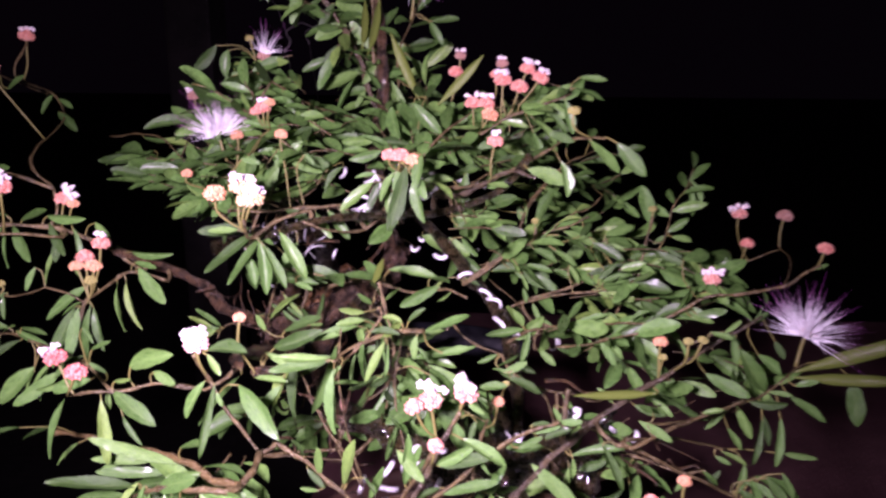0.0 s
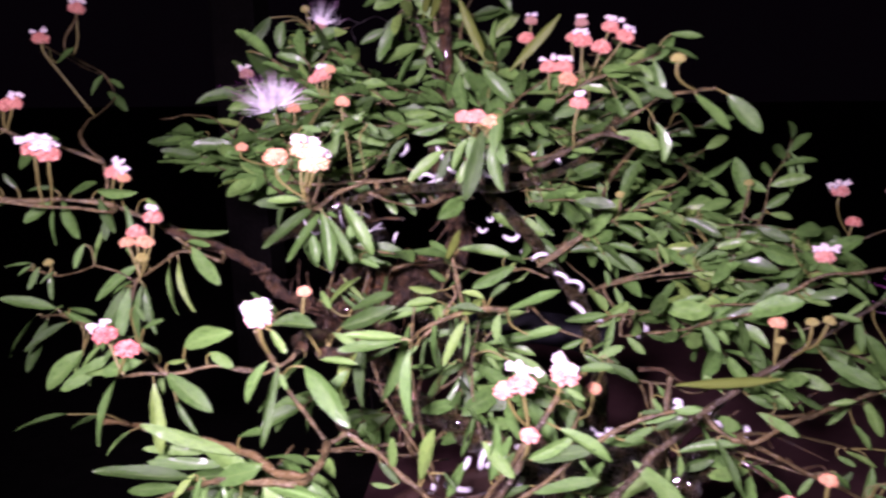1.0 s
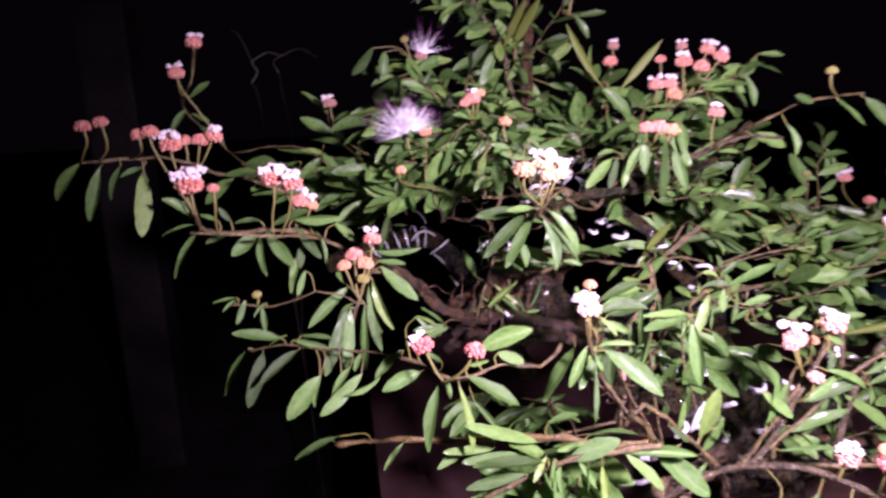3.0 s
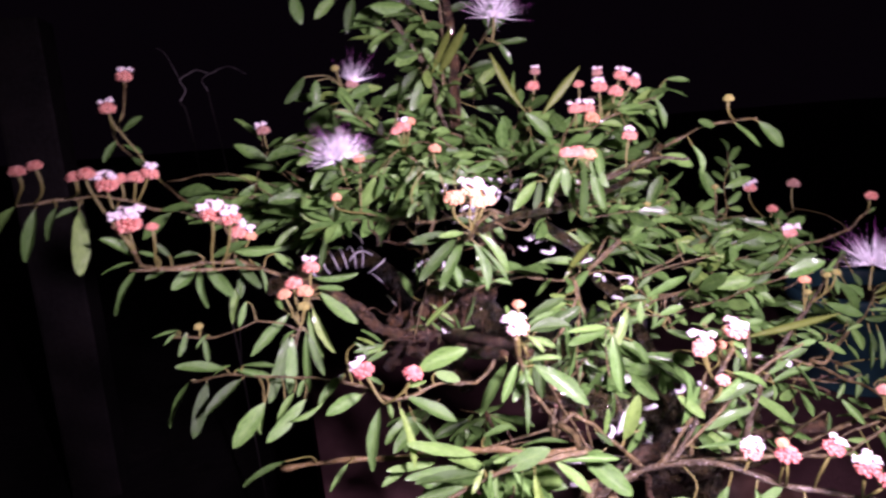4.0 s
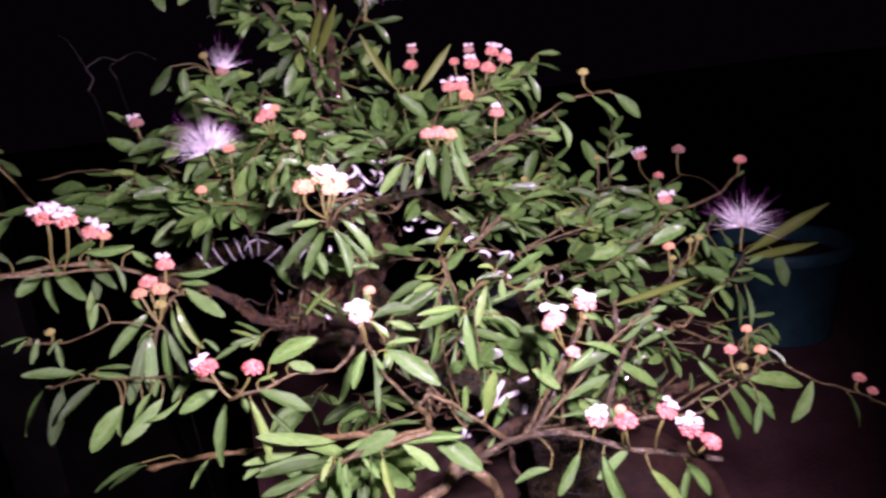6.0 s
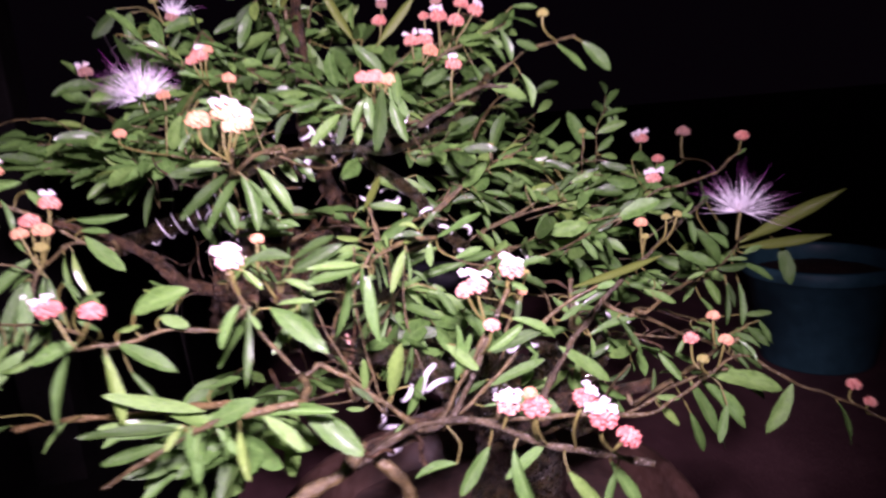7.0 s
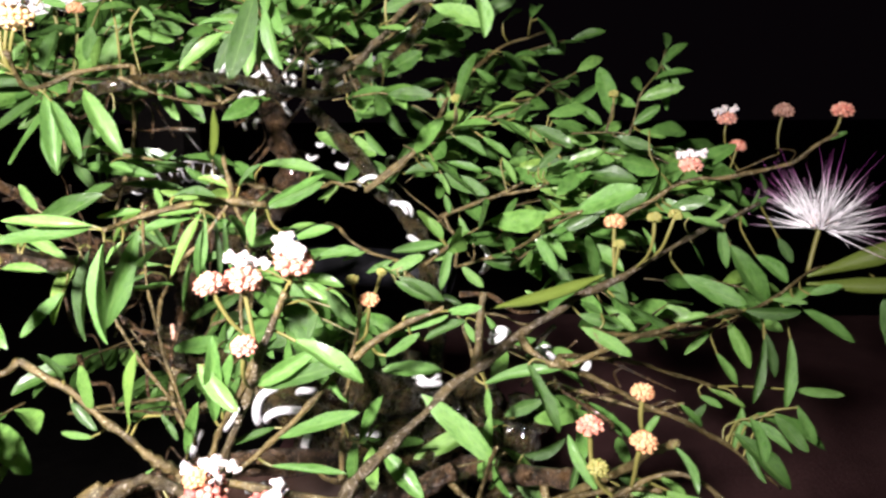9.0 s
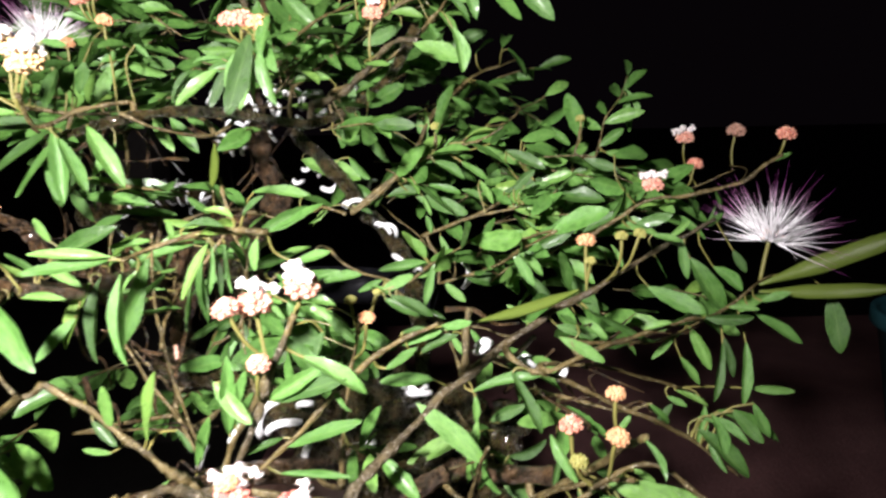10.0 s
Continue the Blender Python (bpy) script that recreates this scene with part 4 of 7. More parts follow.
leaf(tw, (-0.105, 0.361, 1.154), (-0.113, 0.348, 1.115), 0.15)
leaf(tw, (-0.110, 0.361, 1.156), (-0.122, 0.353, 1.136), 0.28)
leaf(tw, (-0.105, 0.354, 1.177), (-0.081, 0.346, 1.181), 0.42)
leaf(tw, (-0.105, 0.354, 1.175), (-0.097, 0.350, 1.164), 0.34)
leaf(tw, (-0.105, 0.362, 1.149), (-0.101, 0.359, 1.141), 0.40)
tw = twig([(-0.108, 0.432, 1.232), (-0.110, 0.450, 1.217), (-0.096, 0.470, 1.226), (-0.078, 0.487, 1.229)], 0.0011, 0.0014)
leaf(tw, (-0.106, 0.455, 1.216), (-0.099, 0.443, 1.180), 0.28)
leaf(tw, (-0.102, 0.452, 1.212), (-0.086, 0.442, 1.184), 0.28)
leaf(tw, (-0.115, 0.443, 1.224), (-0.134, 0.438, 1.225), 0.34)
tw = twig([(-0.081, 0.476, 1.223), (-0.061, 0.494, 1.212), (-0.043, 0.514, 1.210)], 0.0009, 0.0011)
tw = twig([(-0.193, 0.364, 1.143), (-0.184, 0.374, 1.141), (-0.170, 0.383, 1.137), (-0.150, 0.391, 1.139), (-0.127, 0.397, 1.132)], 0.0009, 0.0012)
leaf(tw, (-0.194, 0.364, 1.142), (-0.205, 0.352, 1.109), 0.26)
leaf(tw, (-0.181, 0.376, 1.135), (-0.173, 0.364, 1.098), 0.24)
leaf(tw, (-0.176, 0.380, 1.139), (-0.146, 0.369, 1.124), 0.36)
leaf(tw, (-0.167, 0.386, 1.151), (-0.137, 0.376, 1.164), 0.40)
leaf(tw, (-0.155, 0.390, 1.147), (-0.140, 0.385, 1.141), 0.50)
leaf(tw, (-0.172, 0.381, 1.122), (-0.159, 0.374, 1.106), 0.20)
leaf(tw, (-0.175, 0.381, 1.144), (-0.163, 0.377, 1.147), 0.30)
tw = twig([(-0.233, 0.458, 1.168), (-0.230, 0.479, 1.171), (-0.220, 0.499, 1.177), (-0.200, 0.513, 1.167)], 0.0011, 0.0014)
leaf(tw, (-0.215, 0.500, 1.181), (-0.191, 0.489, 1.155), 0.34)
leaf(tw, (-0.238, 0.474, 1.175), (-0.268, 0.461, 1.152), 0.24)
leaf(tw, (-0.222, 0.494, 1.173), (-0.212, 0.482, 1.137), 0.22)
leaf(tw, (-0.225, 0.487, 1.173), (-0.223, 0.475, 1.138), 0.24)
leaf(tw, (-0.229, 0.458, 1.166), (-0.232, 0.444, 1.123), 0.14)
leaf(tw, (-0.243, 0.474, 1.178), (-0.247, 0.471, 1.189), 0.40)
tw = twig([(-0.233, 0.458, 1.168), (-0.239, 0.457, 1.153), (-0.242, 0.456, 1.146)], 0.0007, 0.0009)
leaf(tw, (-0.241, 0.458, 1.164), (-0.259, 0.442, 1.123), 0.22)
leaf(tw, (-0.239, 0.458, 1.163), (-0.245, 0.445, 1.126), 0.25)
leaf(tw, (-0.228, 0.458, 1.164), (-0.220, 0.448, 1.134), 0.22)
leaf(tw, (-0.235, 0.458, 1.167), (-0.249, 0.452, 1.161), 0.30)
tw = twig([(-0.321, 0.471, 1.170), (-0.308, 0.468, 1.170), (-0.295, 0.464, 1.168), (-0.279, 0.461, 1.171), (-0.261, 0.458, 1.177)], 0.0006, 0.0006)
leaf(tw, (-0.266, 0.458, 1.192), (-0.272, 0.452, 1.176), 0.30)
leaf(tw, (-0.313, 0.469, 1.175), (-0.328, 0.463, 1.173), 0.26)
leaf(tw, (-0.315, 0.470, 1.173), (-0.323, 0.466, 1.167), 0.28)
leaf(tw, (-0.308, 0.468, 1.173), (-0.314, 0.462, 1.158), 0.30)
leaf(tw, (-0.297, 0.464, 1.169), (-0.296, 0.459, 1.152), 0.27)
leaf(tw, (-0.294, 0.464, 1.171), (-0.302, 0.459, 1.163), 0.30)
tw = twig([(-0.309, 0.462, 1.139), (-0.287, 0.450, 1.145), (-0.254, 0.434, 1.144), (-0.225, 0.419, 1.144), (-0.202, 0.405, 1.141), (-0.183, 0.391, 1.133)], 0.0007, 0.0011)
leaf(tw, (-0.284, 0.448, 1.150), (-0.314, 0.436, 1.159), 0.30)
leaf(tw, (-0.273, 0.444, 1.152), (-0.251, 0.437, 1.152), 0.24)
leaf(tw, (-0.308, 0.460, 1.142), (-0.327, 0.448, 1.117), 0.38)
leaf(tw, (-0.298, 0.456, 1.140), (-0.310, 0.443, 1.107), 0.30)
leaf(tw, (-0.274, 0.444, 1.143), (-0.299, 0.433, 1.125), 0.30)
leaf(tw, (-0.278, 0.446, 1.149), (-0.252, 0.437, 1.143), 0.22)
leaf(tw, (-0.261, 0.436, 1.127), (-0.284, 0.424, 1.104), 0.42)
leaf(tw, (-0.262, 0.436, 1.124), (-0.268, 0.430, 1.108), 0.36)
leaf(tw, (-0.235, 0.423, 1.130), (-0.262, 0.410, 1.110), 0.30)
leaf(tw, (-0.241, 0.426, 1.135), (-0.256, 0.419, 1.121), 0.34)
leaf(tw, (-0.224, 0.417, 1.129), (-0.244, 0.409, 1.119), 0.33)
leaf(tw, (-0.209, 0.410, 1.148), (-0.228, 0.402, 1.135), 0.32)
leaf(tw, (-0.234, 0.425, 1.143), (-0.240, 0.421, 1.133), 0.40)
leaf(tw, (-0.248, 0.430, 1.128), (-0.254, 0.423, 1.108), 0.22)
leaf(tw, (-0.294, 0.453, 1.144), (-0.281, 0.449, 1.152), 0.30)
leaf(tw, (-0.200, 0.400, 1.136), (-0.223, 0.392, 1.130), 0.42)
leaf(tw, (-0.198, 0.400, 1.156), (-0.183, 0.395, 1.164), 0.24)
leaf(tw, (-0.202, 0.400, 1.171), (-0.194, 0.396, 1.162), 0.30)
leaf(tw, (-0.187, 0.396, 1.142), (-0.196, 0.393, 1.150), 0.30)
leaf(tw, (-0.186, 0.393, 1.134), (-0.184, 0.388, 1.121), 0.30)
tw = twig([(-0.325, 0.426, 1.240), (-0.323, 0.445, 1.226), (-0.311, 0.462, 1.219), (-0.289, 0.478, 1.217), (-0.266, 0.493, 1.210), (-0.244, 0.506, 1.197), (-0.220, 0.517, 1.173)], 0.0014, 0.0017)
leaf(tw, (-0.326, 0.438, 1.230), (-0.345, 0.430, 1.229), 0.34)
leaf(tw, (-0.325, 0.436, 1.232), (-0.339, 0.427, 1.249), 0.36)
leaf(tw, (-0.324, 0.436, 1.233), (-0.330, 0.430, 1.248), 0.40)
leaf(tw, (-0.325, 0.440, 1.227), (-0.343, 0.428, 1.202), 0.26)
leaf(tw, (-0.313, 0.460, 1.219), (-0.326, 0.455, 1.216), 0.45)
leaf(tw, (-0.296, 0.474, 1.217), (-0.313, 0.466, 1.204), 0.50)
leaf(tw, (-0.294, 0.474, 1.217), (-0.294, 0.464, 1.189), 0.30)
leaf(tw, (-0.291, 0.476, 1.218), (-0.273, 0.465, 1.193), 0.32)
leaf(tw, (-0.293, 0.476, 1.224), (-0.309, 0.470, 1.226), 0.38)
leaf(tw, (-0.287, 0.480, 1.220), (-0.260, 0.471, 1.229), 0.30)
leaf(tw, (-0.273, 0.488, 1.222), (-0.241, 0.477, 1.221), 0.26)
leaf(tw, (-0.272, 0.488, 1.217), (-0.256, 0.478, 1.194), 0.27)
leaf(tw, (-0.259, 0.496, 1.211), (-0.250, 0.489, 1.190), 0.27)
leaf(tw, (-0.245, 0.501, 1.215), (-0.231, 0.494, 1.201), 0.35)
leaf(tw, (-0.268, 0.493, 1.201), (-0.281, 0.482, 1.172), 0.26)
leaf(tw, (-0.269, 0.493, 1.204), (-0.271, 0.487, 1.187), 0.40)
leaf(tw, (-0.316, 0.454, 1.229), (-0.326, 0.449, 1.235), 0.40)
leaf(tw, (-0.310, 0.462, 1.227), (-0.316, 0.458, 1.237), 0.40)
tw = twig([(-0.385, 0.434, 1.271), (-0.372, 0.446, 1.271), (-0.358, 0.458, 1.271), (-0.350, 0.471, 1.270), (-0.337, 0.482, 1.265), (-0.320, 0.492, 1.256), (-0.300, 0.500, 1.250), (-0.278, 0.508, 1.238)], 0.0009, 0.0011)
leaf(tw, (-0.358, 0.460, 1.265), (-0.371, 0.454, 1.261), 0.40)
leaf(tw, (-0.358, 0.458, 1.263), (-0.360, 0.444, 1.224), 0.32)
leaf(tw, (-0.379, 0.448, 1.268), (-0.390, 0.444, 1.236), 0.28)
leaf(tw, (-0.366, 0.444, 1.268), (-0.376, 0.443, 1.248), 0.28)
leaf(tw, (-0.385, 0.434, 1.271), (-0.404, 0.435, 1.250), 0.28)
leaf(tw, (-0.330, 0.480, 1.261), (-0.346, 0.482, 1.251), 0.37)
leaf(tw, (-0.316, 0.491, 1.255), (-0.294, 0.485, 1.257), 0.42)
leaf(tw, (-0.309, 0.488, 1.253), (-0.331, 0.490, 1.236), 0.37)
leaf(tw, (-0.341, 0.483, 1.262), (-0.343, 0.480, 1.247), 0.37)
tw = twig([(-0.346, 0.604, 1.348), (-0.350, 0.588, 1.321), (-0.376, 0.678, 1.305), (-0.352, 0.653, 1.282), (-0.308, 0.531, 1.259), (-0.278, 0.508, 1.238)], 0.0007, 0.0010)
leaf(tw, (-0.349, 0.575, 1.310), (-0.333, 0.573, 1.322), 0.37)
leaf(tw, (-0.369, 0.676, 1.300), (-0.353, 0.670, 1.292), 0.37)
leaf(tw, (-0.374, 0.677, 1.304), (-0.388, 0.677, 1.285), 0.37)
leaf(tw, (-0.360, 0.657, 1.288), (-0.339, 0.649, 1.271), 0.37)
tw = twig([(-0.355, 0.567, 1.324), (-0.373, 0.663, 1.305)], 0.0006, 0.0005)
tw = twig([(-0.342, 0.712, 1.261), (-0.280, 0.686, 1.264), (-0.235, 0.659, 1.235)], 0.0007, 0.0008)
leaf(tw, (-0.295, 0.690, 1.262), (-0.269, 0.683, 1.256), 0.37)
tw = twig([(-0.247, 0.730, 1.300), (-0.244, 0.711, 1.276), (-0.223, 0.687, 1.253), (-0.194, 0.637, 1.232), (-0.164, 0.578, 1.226)], 0.0007, 0.0009)
spray(tw, 9, 0.042)
tw = twig([(-0.297, 0.676, 1.242), (-0.267, 0.684, 1.240), (-0.231, 0.687, 1.229), (-0.185, 0.653, 1.219), (-0.148, 0.605, 1.217)], 0.0007, 0.0009)
spray(tw, 10, 0.042)
tw = twig([(-0.283, 0.670, 1.227), (-0.238, 0.682, 1.220), (-0.186, 0.655, 1.213), (-0.130, 0.588, 1.212)], 0.0007, 0.0011)
spray(tw, 10, 0.042)
leaf(tw, (-0.223, 0.672, 1.193), (-0.247, 0.664, 1.187), 0.37)
leaf(tw, (-0.120, 0.593, 1.248), (-0.147, 0.591, 1.216), 0.24)
leaf(tw, (-0.276, 0.672, 1.251), (-0.302, 0.677, 1.239), 0.37)
leaf(tw, (-0.241, 0.679, 1.206), (-0.270, 0.690, 1.220), 0.37)
leaf(tw, (-0.214, 0.693, 1.203), (-0.232, 0.672, 1.186), 0.39)
tw = twig([(-0.171, 0.556, 1.312), (-0.142, 0.575, 1.289), (-0.116, 0.575, 1.266), (-0.086, 0.584, 1.245)], 0.0007, 0.0009)
leaf(tw, (-0.127, 0.571, 1.273), (-0.162, 0.600, 1.263), 0.38)
leaf(tw, (-0.186, 0.556, 1.316), (-0.180, 0.611, 1.297), 0.40)
leaf(tw, (-0.067, 0.560, 1.252), (-0.085, 0.553, 1.233), 0.38)
leaf(tw, (-0.153, 0.585, 1.257), (-0.165, 0.592, 1.229), 0.50)
leaf(tw, (-0.147, 0.578, 1.260), (-0.153, 0.579, 1.238), 0.50)
leaf(tw, (-0.130, 0.560, 1.253), (-0.145, 0.567, 1.234), 0.46)
leaf(tw, (-0.121, 0.560, 1.255), (-0.130, 0.553, 1.232), 0.42)
leaf(tw, (-0.114, 0.560, 1.258), (-0.084, 0.552, 1.247), 0.30)
leaf(tw, (-0.101, 0.560, 1.259), (-0.078, 0.554, 1.253), 0.40)
spray(tw, 9, 0.036)
tw = twig([(-0.162, 0.655, 1.334), (-0.164, 0.620, 1.317), (-0.155, 0.613, 1.304), (-0.144, 0.557, 1.289)], 0.0007, 0.0008)
leaf(tw, (-0.200, 0.655, 1.350), (-0.220, 0.647, 1.325), 0.42)
leaf(tw, (-0.190, 0.655, 1.346), (-0.192, 0.649, 1.323), 0.50)
leaf(tw, (-0.181, 0.633, 1.322), (-0.196, 0.716, 1.305), 0.50)
leaf(tw, (-0.167, 0.655, 1.335), (-0.130, 0.645, 1.334), 0.27)
leaf(tw, (-0.150, 0.642, 1.327), (-0.161, 0.637, 1.310), 0.30)
leaf(tw, (-0.144, 0.569, 1.297), (-0.157, 0.581, 1.309), 0.32)
spray(tw, 8, 0.034)
tw = twig([(-0.062, 0.674, 1.438), (-0.060, 0.678, 1.402), (-0.060, 0.682, 1.365), (-0.059, 0.687, 1.332), (-0.050, 0.688, 1.291), (-0.039, 0.689, 1.248)], 0.0015, 0.0022)
leaf(tw, (-0.054, 0.687, 1.337), (-0.069, 0.680, 1.315), 0.40)
spray(tw, 10, 0.040, 1.2)
tw = twig([(-0.107, 0.716, 1.438), (-0.087, 0.715, 1.409), (-0.068, 0.713, 1.374), (-0.056, 0.714, 1.350)], 0.0009, 0.0014)
leaf(tw, (-0.096, 0.700, 1.424), (-0.112, 0.693, 1.399), 0.40)
spray(tw, 12, 0.040, 1.2)
tw = twig([(-0.010, 0.652, 1.395), (-0.023, 0.677, 1.372), (-0.038, 0.702, 1.342), (-0.040, 0.723, 1.308)], 0.0009, 0.0014)
leaf(tw, (-0.046, 0.700, 1.320), (-0.032, 0.688, 1.276), 0.36)
leaf(tw, (-0.023, 0.700, 1.311), (0.006, 0.692, 1.305), 0.34)
leaf(tw, (-0.025, 0.699, 1.341), (-0.011, 0.692, 1.321), 0.52)
leaf(tw, (-0.026, 0.693, 1.351), (-0.003, 0.687, 1.356), 0.42)
leaf(tw, (-0.003, 0.668, 1.372), (0.023, 0.660, 1.373), 0.34)
leaf(tw, (-0.005, 0.668, 1.372), (0.008, 0.661, 1.353), 0.42)
spray(tw, 10, 0.040, 1.2)
tw = twig([(-0.128, 0.578, 1.318), (-0.104, 0.627, 1.296), (-0.068, 0.675, 1.281), (-0.042, 0.724, 1.259)], 0.0009, 0.0012)
leaf(tw, (-0.123, 0.590, 1.310), (-0.113, 0.585, 1.292), 0.34)
spray(tw, 12, 0.036)
tw = twig([(0.022, 0.609, 1.267), (0.001, 0.649, 1.274), (-0.011, 0.687, 1.281), (-0.027, 0.723, 1.276)], 0.0009, 0.0012)
leaf(tw, (-0.023, 0.700, 1.301), (0.000, 0.692, 1.283), 0.50)
spray(tw, 12, 0.036)
tw = twig([(-0.003, 0.592, 1.306), (-0.006, 0.623, 1.292), (-0.023, 0.654, 1.260), (-0.028, 0.685, 1.241)], 0.0009, 0.0012)
leaf(tw, (-0.009, 0.580, 1.281), (-0.009, 0.573, 1.255), 0.36)
leaf(tw, (-0.013, 0.580, 1.302), (0.011, 0.571, 1.279), 0.40)
spray(tw, 12, 0.036)
tw = twig([(0.112, 0.562, 1.310), (0.087, 0.570, 1.300), (0.067, 0.577, 1.292), (0.041, 0.584, 1.276), (0.014, 0.590, 1.258), (-0.013, 0.597, 1.240)], 0.0009, 0.0014)
leaf(tw, (0.108, 0.564, 1.306), (0.116, 0.557, 1.280), 0.37)
leaf(tw, (0.095, 0.568, 1.297), (0.113, 0.561, 1.281), 0.42)
leaf(tw, (0.085, 0.572, 1.290), (0.106, 0.564, 1.271), 0.42)
leaf(tw, (0.085, 0.574, 1.280), (0.095, 0.567, 1.259), 0.42)
leaf(tw, (0.114, 0.562, 1.315), (0.138, 0.555, 1.307), 0.42)
leaf(tw, (0.118, 0.562, 1.323), (0.139, 0.556, 1.322), 0.34)
leaf(tw, (0.067, 0.579, 1.279), (0.041, 0.572, 1.266), 0.36)
spray(tw, 10, 0.036)
leaf(tw, (0.059, 0.578, 1.287), (0.081, 0.572, 1.285), 0.37)
tw = twig([(0.035, 0.580, 1.295), (0.013, 0.556, 1.279), (-0.006, 0.530, 1.258), (-0.024, 0.506, 1.243)], 0.0008, 0.0011)
leaf(tw, (-0.000, 0.546, 1.274), (-0.032, 0.538, 1.260), 0.37)
leaf(tw, (-0.032, 0.506, 1.253), (-0.048, 0.501, 1.252), 0.38)
leaf(tw, (-0.035, 0.506, 1.248), (-0.059, 0.497, 1.228), 0.33)
leaf(tw, (-0.031, 0.506, 1.248), (-0.040, 0.499, 1.226), 0.30)
leaf(tw, (-0.022, 0.512, 1.248), (-0.025, 0.505, 1.225), 0.38)
spray(tw, 7, 0.034)
tw = twig([(-0.012, 0.476, 1.265), (-0.012, 0.491, 1.256), (-0.019, 0.507, 1.238), (-0.034, 0.524, 1.219)], 0.0009, 0.0011)
leaf(tw, (-0.015, 0.493, 1.261), (-0.015, 0.488, 1.234), 0.37)
leaf(tw, (-0.008, 0.474, 1.263), (-0.018, 0.458, 1.221), 0.30)
leaf(tw, (-0.004, 0.473, 1.263), (0.007, 0.466, 1.242), 0.37)
leaf(tw, (0.003, 0.473, 1.272), (-0.001, 0.460, 1.252), 0.37)
leaf(tw, (-0.010, 0.490, 1.251), (-0.012, 0.485, 1.223), 0.33)
leaf(tw, (-0.003, 0.472, 1.256), (0.003, 0.464, 1.226), 0.33)
leaf(tw, (-0.018, 0.493, 1.257), (-0.030, 0.492, 1.236), 0.33)
tw = twig([(0.117, 0.440, 1.286), (0.113, 0.458, 1.285), (0.099, 0.478, 1.282), (0.088, 0.496, 1.272), (0.077, 0.513, 1.262), (0.047, 0.534, 1.245), (0.020, 0.556, 1.234)], 0.0007, 0.0013)
leaf(tw, (0.112, 0.458, 1.283), (0.131, 0.451, 1.264), 0.42)
leaf(tw, (0.127, 0.450, 1.283), (0.145, 0.442, 1.263), 0.42)
leaf(tw, (0.098, 0.492, 1.266), (0.104, 0.485, 1.242), 0.42)
leaf(tw, (0.104, 0.471, 1.281), (0.087, 0.467, 1.287), 0.40)
leaf(tw, (0.044, 0.537, 1.241), (0.072, 0.529, 1.250), 0.48)
leaf(tw, (0.022, 0.550, 1.243), (-0.002, 0.544, 1.244), 0.36)
tw = twig([(0.088, 0.544, 1.207), (0.086, 0.546, 1.195), (0.074, 0.548, 1.188), (0.060, 0.550, 1.179), (0.049, 0.551, 1.169), (0.031, 0.552, 1.155)], 0.0009, 0.0014)
spray(tw, 5, 0.032, 1.1)
tw = twig([(0.135, 0.577, 1.210), (0.117, 0.576, 1.201), (0.099, 0.575, 1.197), (0.077, 0.574, 1.188), (0.058, 0.572, 1.178)], 0.0009, 0.0013)
leaf(tw, (0.073, 0.560, 1.166), (0.108, 0.550, 1.155), 0.34)
spray(tw, 5, 0.032)
leaf(tw, (0.114, 0.575, 1.198), (0.146, 0.574, 1.186), 0.33)
leaf(tw, (0.141, 0.573, 1.188), (0.164, 0.563, 1.184), 0.33)
leaf(tw, (0.109, 0.576, 1.204), (0.130, 0.578, 1.210), 0.37)
tw = twig([(0.190, 0.589, 1.209), (0.183, 0.578, 1.184), (0.177, 0.569, 1.163), (0.170, 0.561, 1.149), (0.159, 0.553, 1.140)], 0.0009, 0.0013)
leaf(tw, (0.198, 0.577, 1.173), (0.228, 0.576, 1.166), 0.35)
leaf(tw, (0.183, 0.578, 1.180), (0.168, 0.575, 1.170), 0.37)
leaf(tw, (0.179, 0.570, 1.170), (0.197, 0.572, 1.177), 0.35)
leaf(tw, (0.175, 0.568, 1.159), (0.160, 0.568, 1.163), 0.35)
leaf(tw, (0.172, 0.562, 1.155), (0.192, 0.563, 1.156), 0.35)
spray(tw, 5, 0.036)
tw = twig([(0.233, 0.628, 1.245), (0.228, 0.620, 1.234), (0.219, 0.611, 1.224), (0.211, 0.603, 1.213), (0.204, 0.593, 1.198), (0.199, 0.585, 1.187)], 0.0006, 0.0006)
spray(tw, 8, 0.027, 1.0)
leaf(tw, (0.232, 0.627, 1.240), (0.226, 0.624, 1.225), 0.33)
leaf(tw, (0.229, 0.620, 1.236), (0.240, 0.616, 1.213), 0.28)
leaf(tw, (0.223, 0.612, 1.228), (0.215, 0.610, 1.219), 0.37)
leaf(tw, (0.230, 0.620, 1.232), (0.233, 0.614, 1.205), 0.28)
leaf(tw, (0.206, 0.592, 1.192), (0.193, 0.590, 1.185), 0.37)
leaf(tw, (0.208, 0.592, 1.191), (0.227, 0.592, 1.187), 0.37)
tw = twig([(0.156, 0.540, 1.176), (0.140, 0.548, 1.169), (0.120, 0.554, 1.156), (0.098, 0.561, 1.146), (0.080, 0.568, 1.137), (0.057, 0.574, 1.121)], 0.0009, 0.0012)
leaf(tw, (0.089, 0.560, 1.139), (0.095, 0.556, 1.124), 0.32)
leaf(tw, (0.101, 0.560, 1.135), (0.116, 0.556, 1.131), 0.50)
leaf(tw, (0.119, 0.553, 1.161), (0.106, 0.549, 1.172), 0.40)
leaf(tw, (0.131, 0.548, 1.169), (0.164, 0.550, 1.175), 0.32)
leaf(tw, (0.137, 0.546, 1.159), (0.169, 0.546, 1.156), 0.28)
spray(tw, 5, 0.030, 1.1)
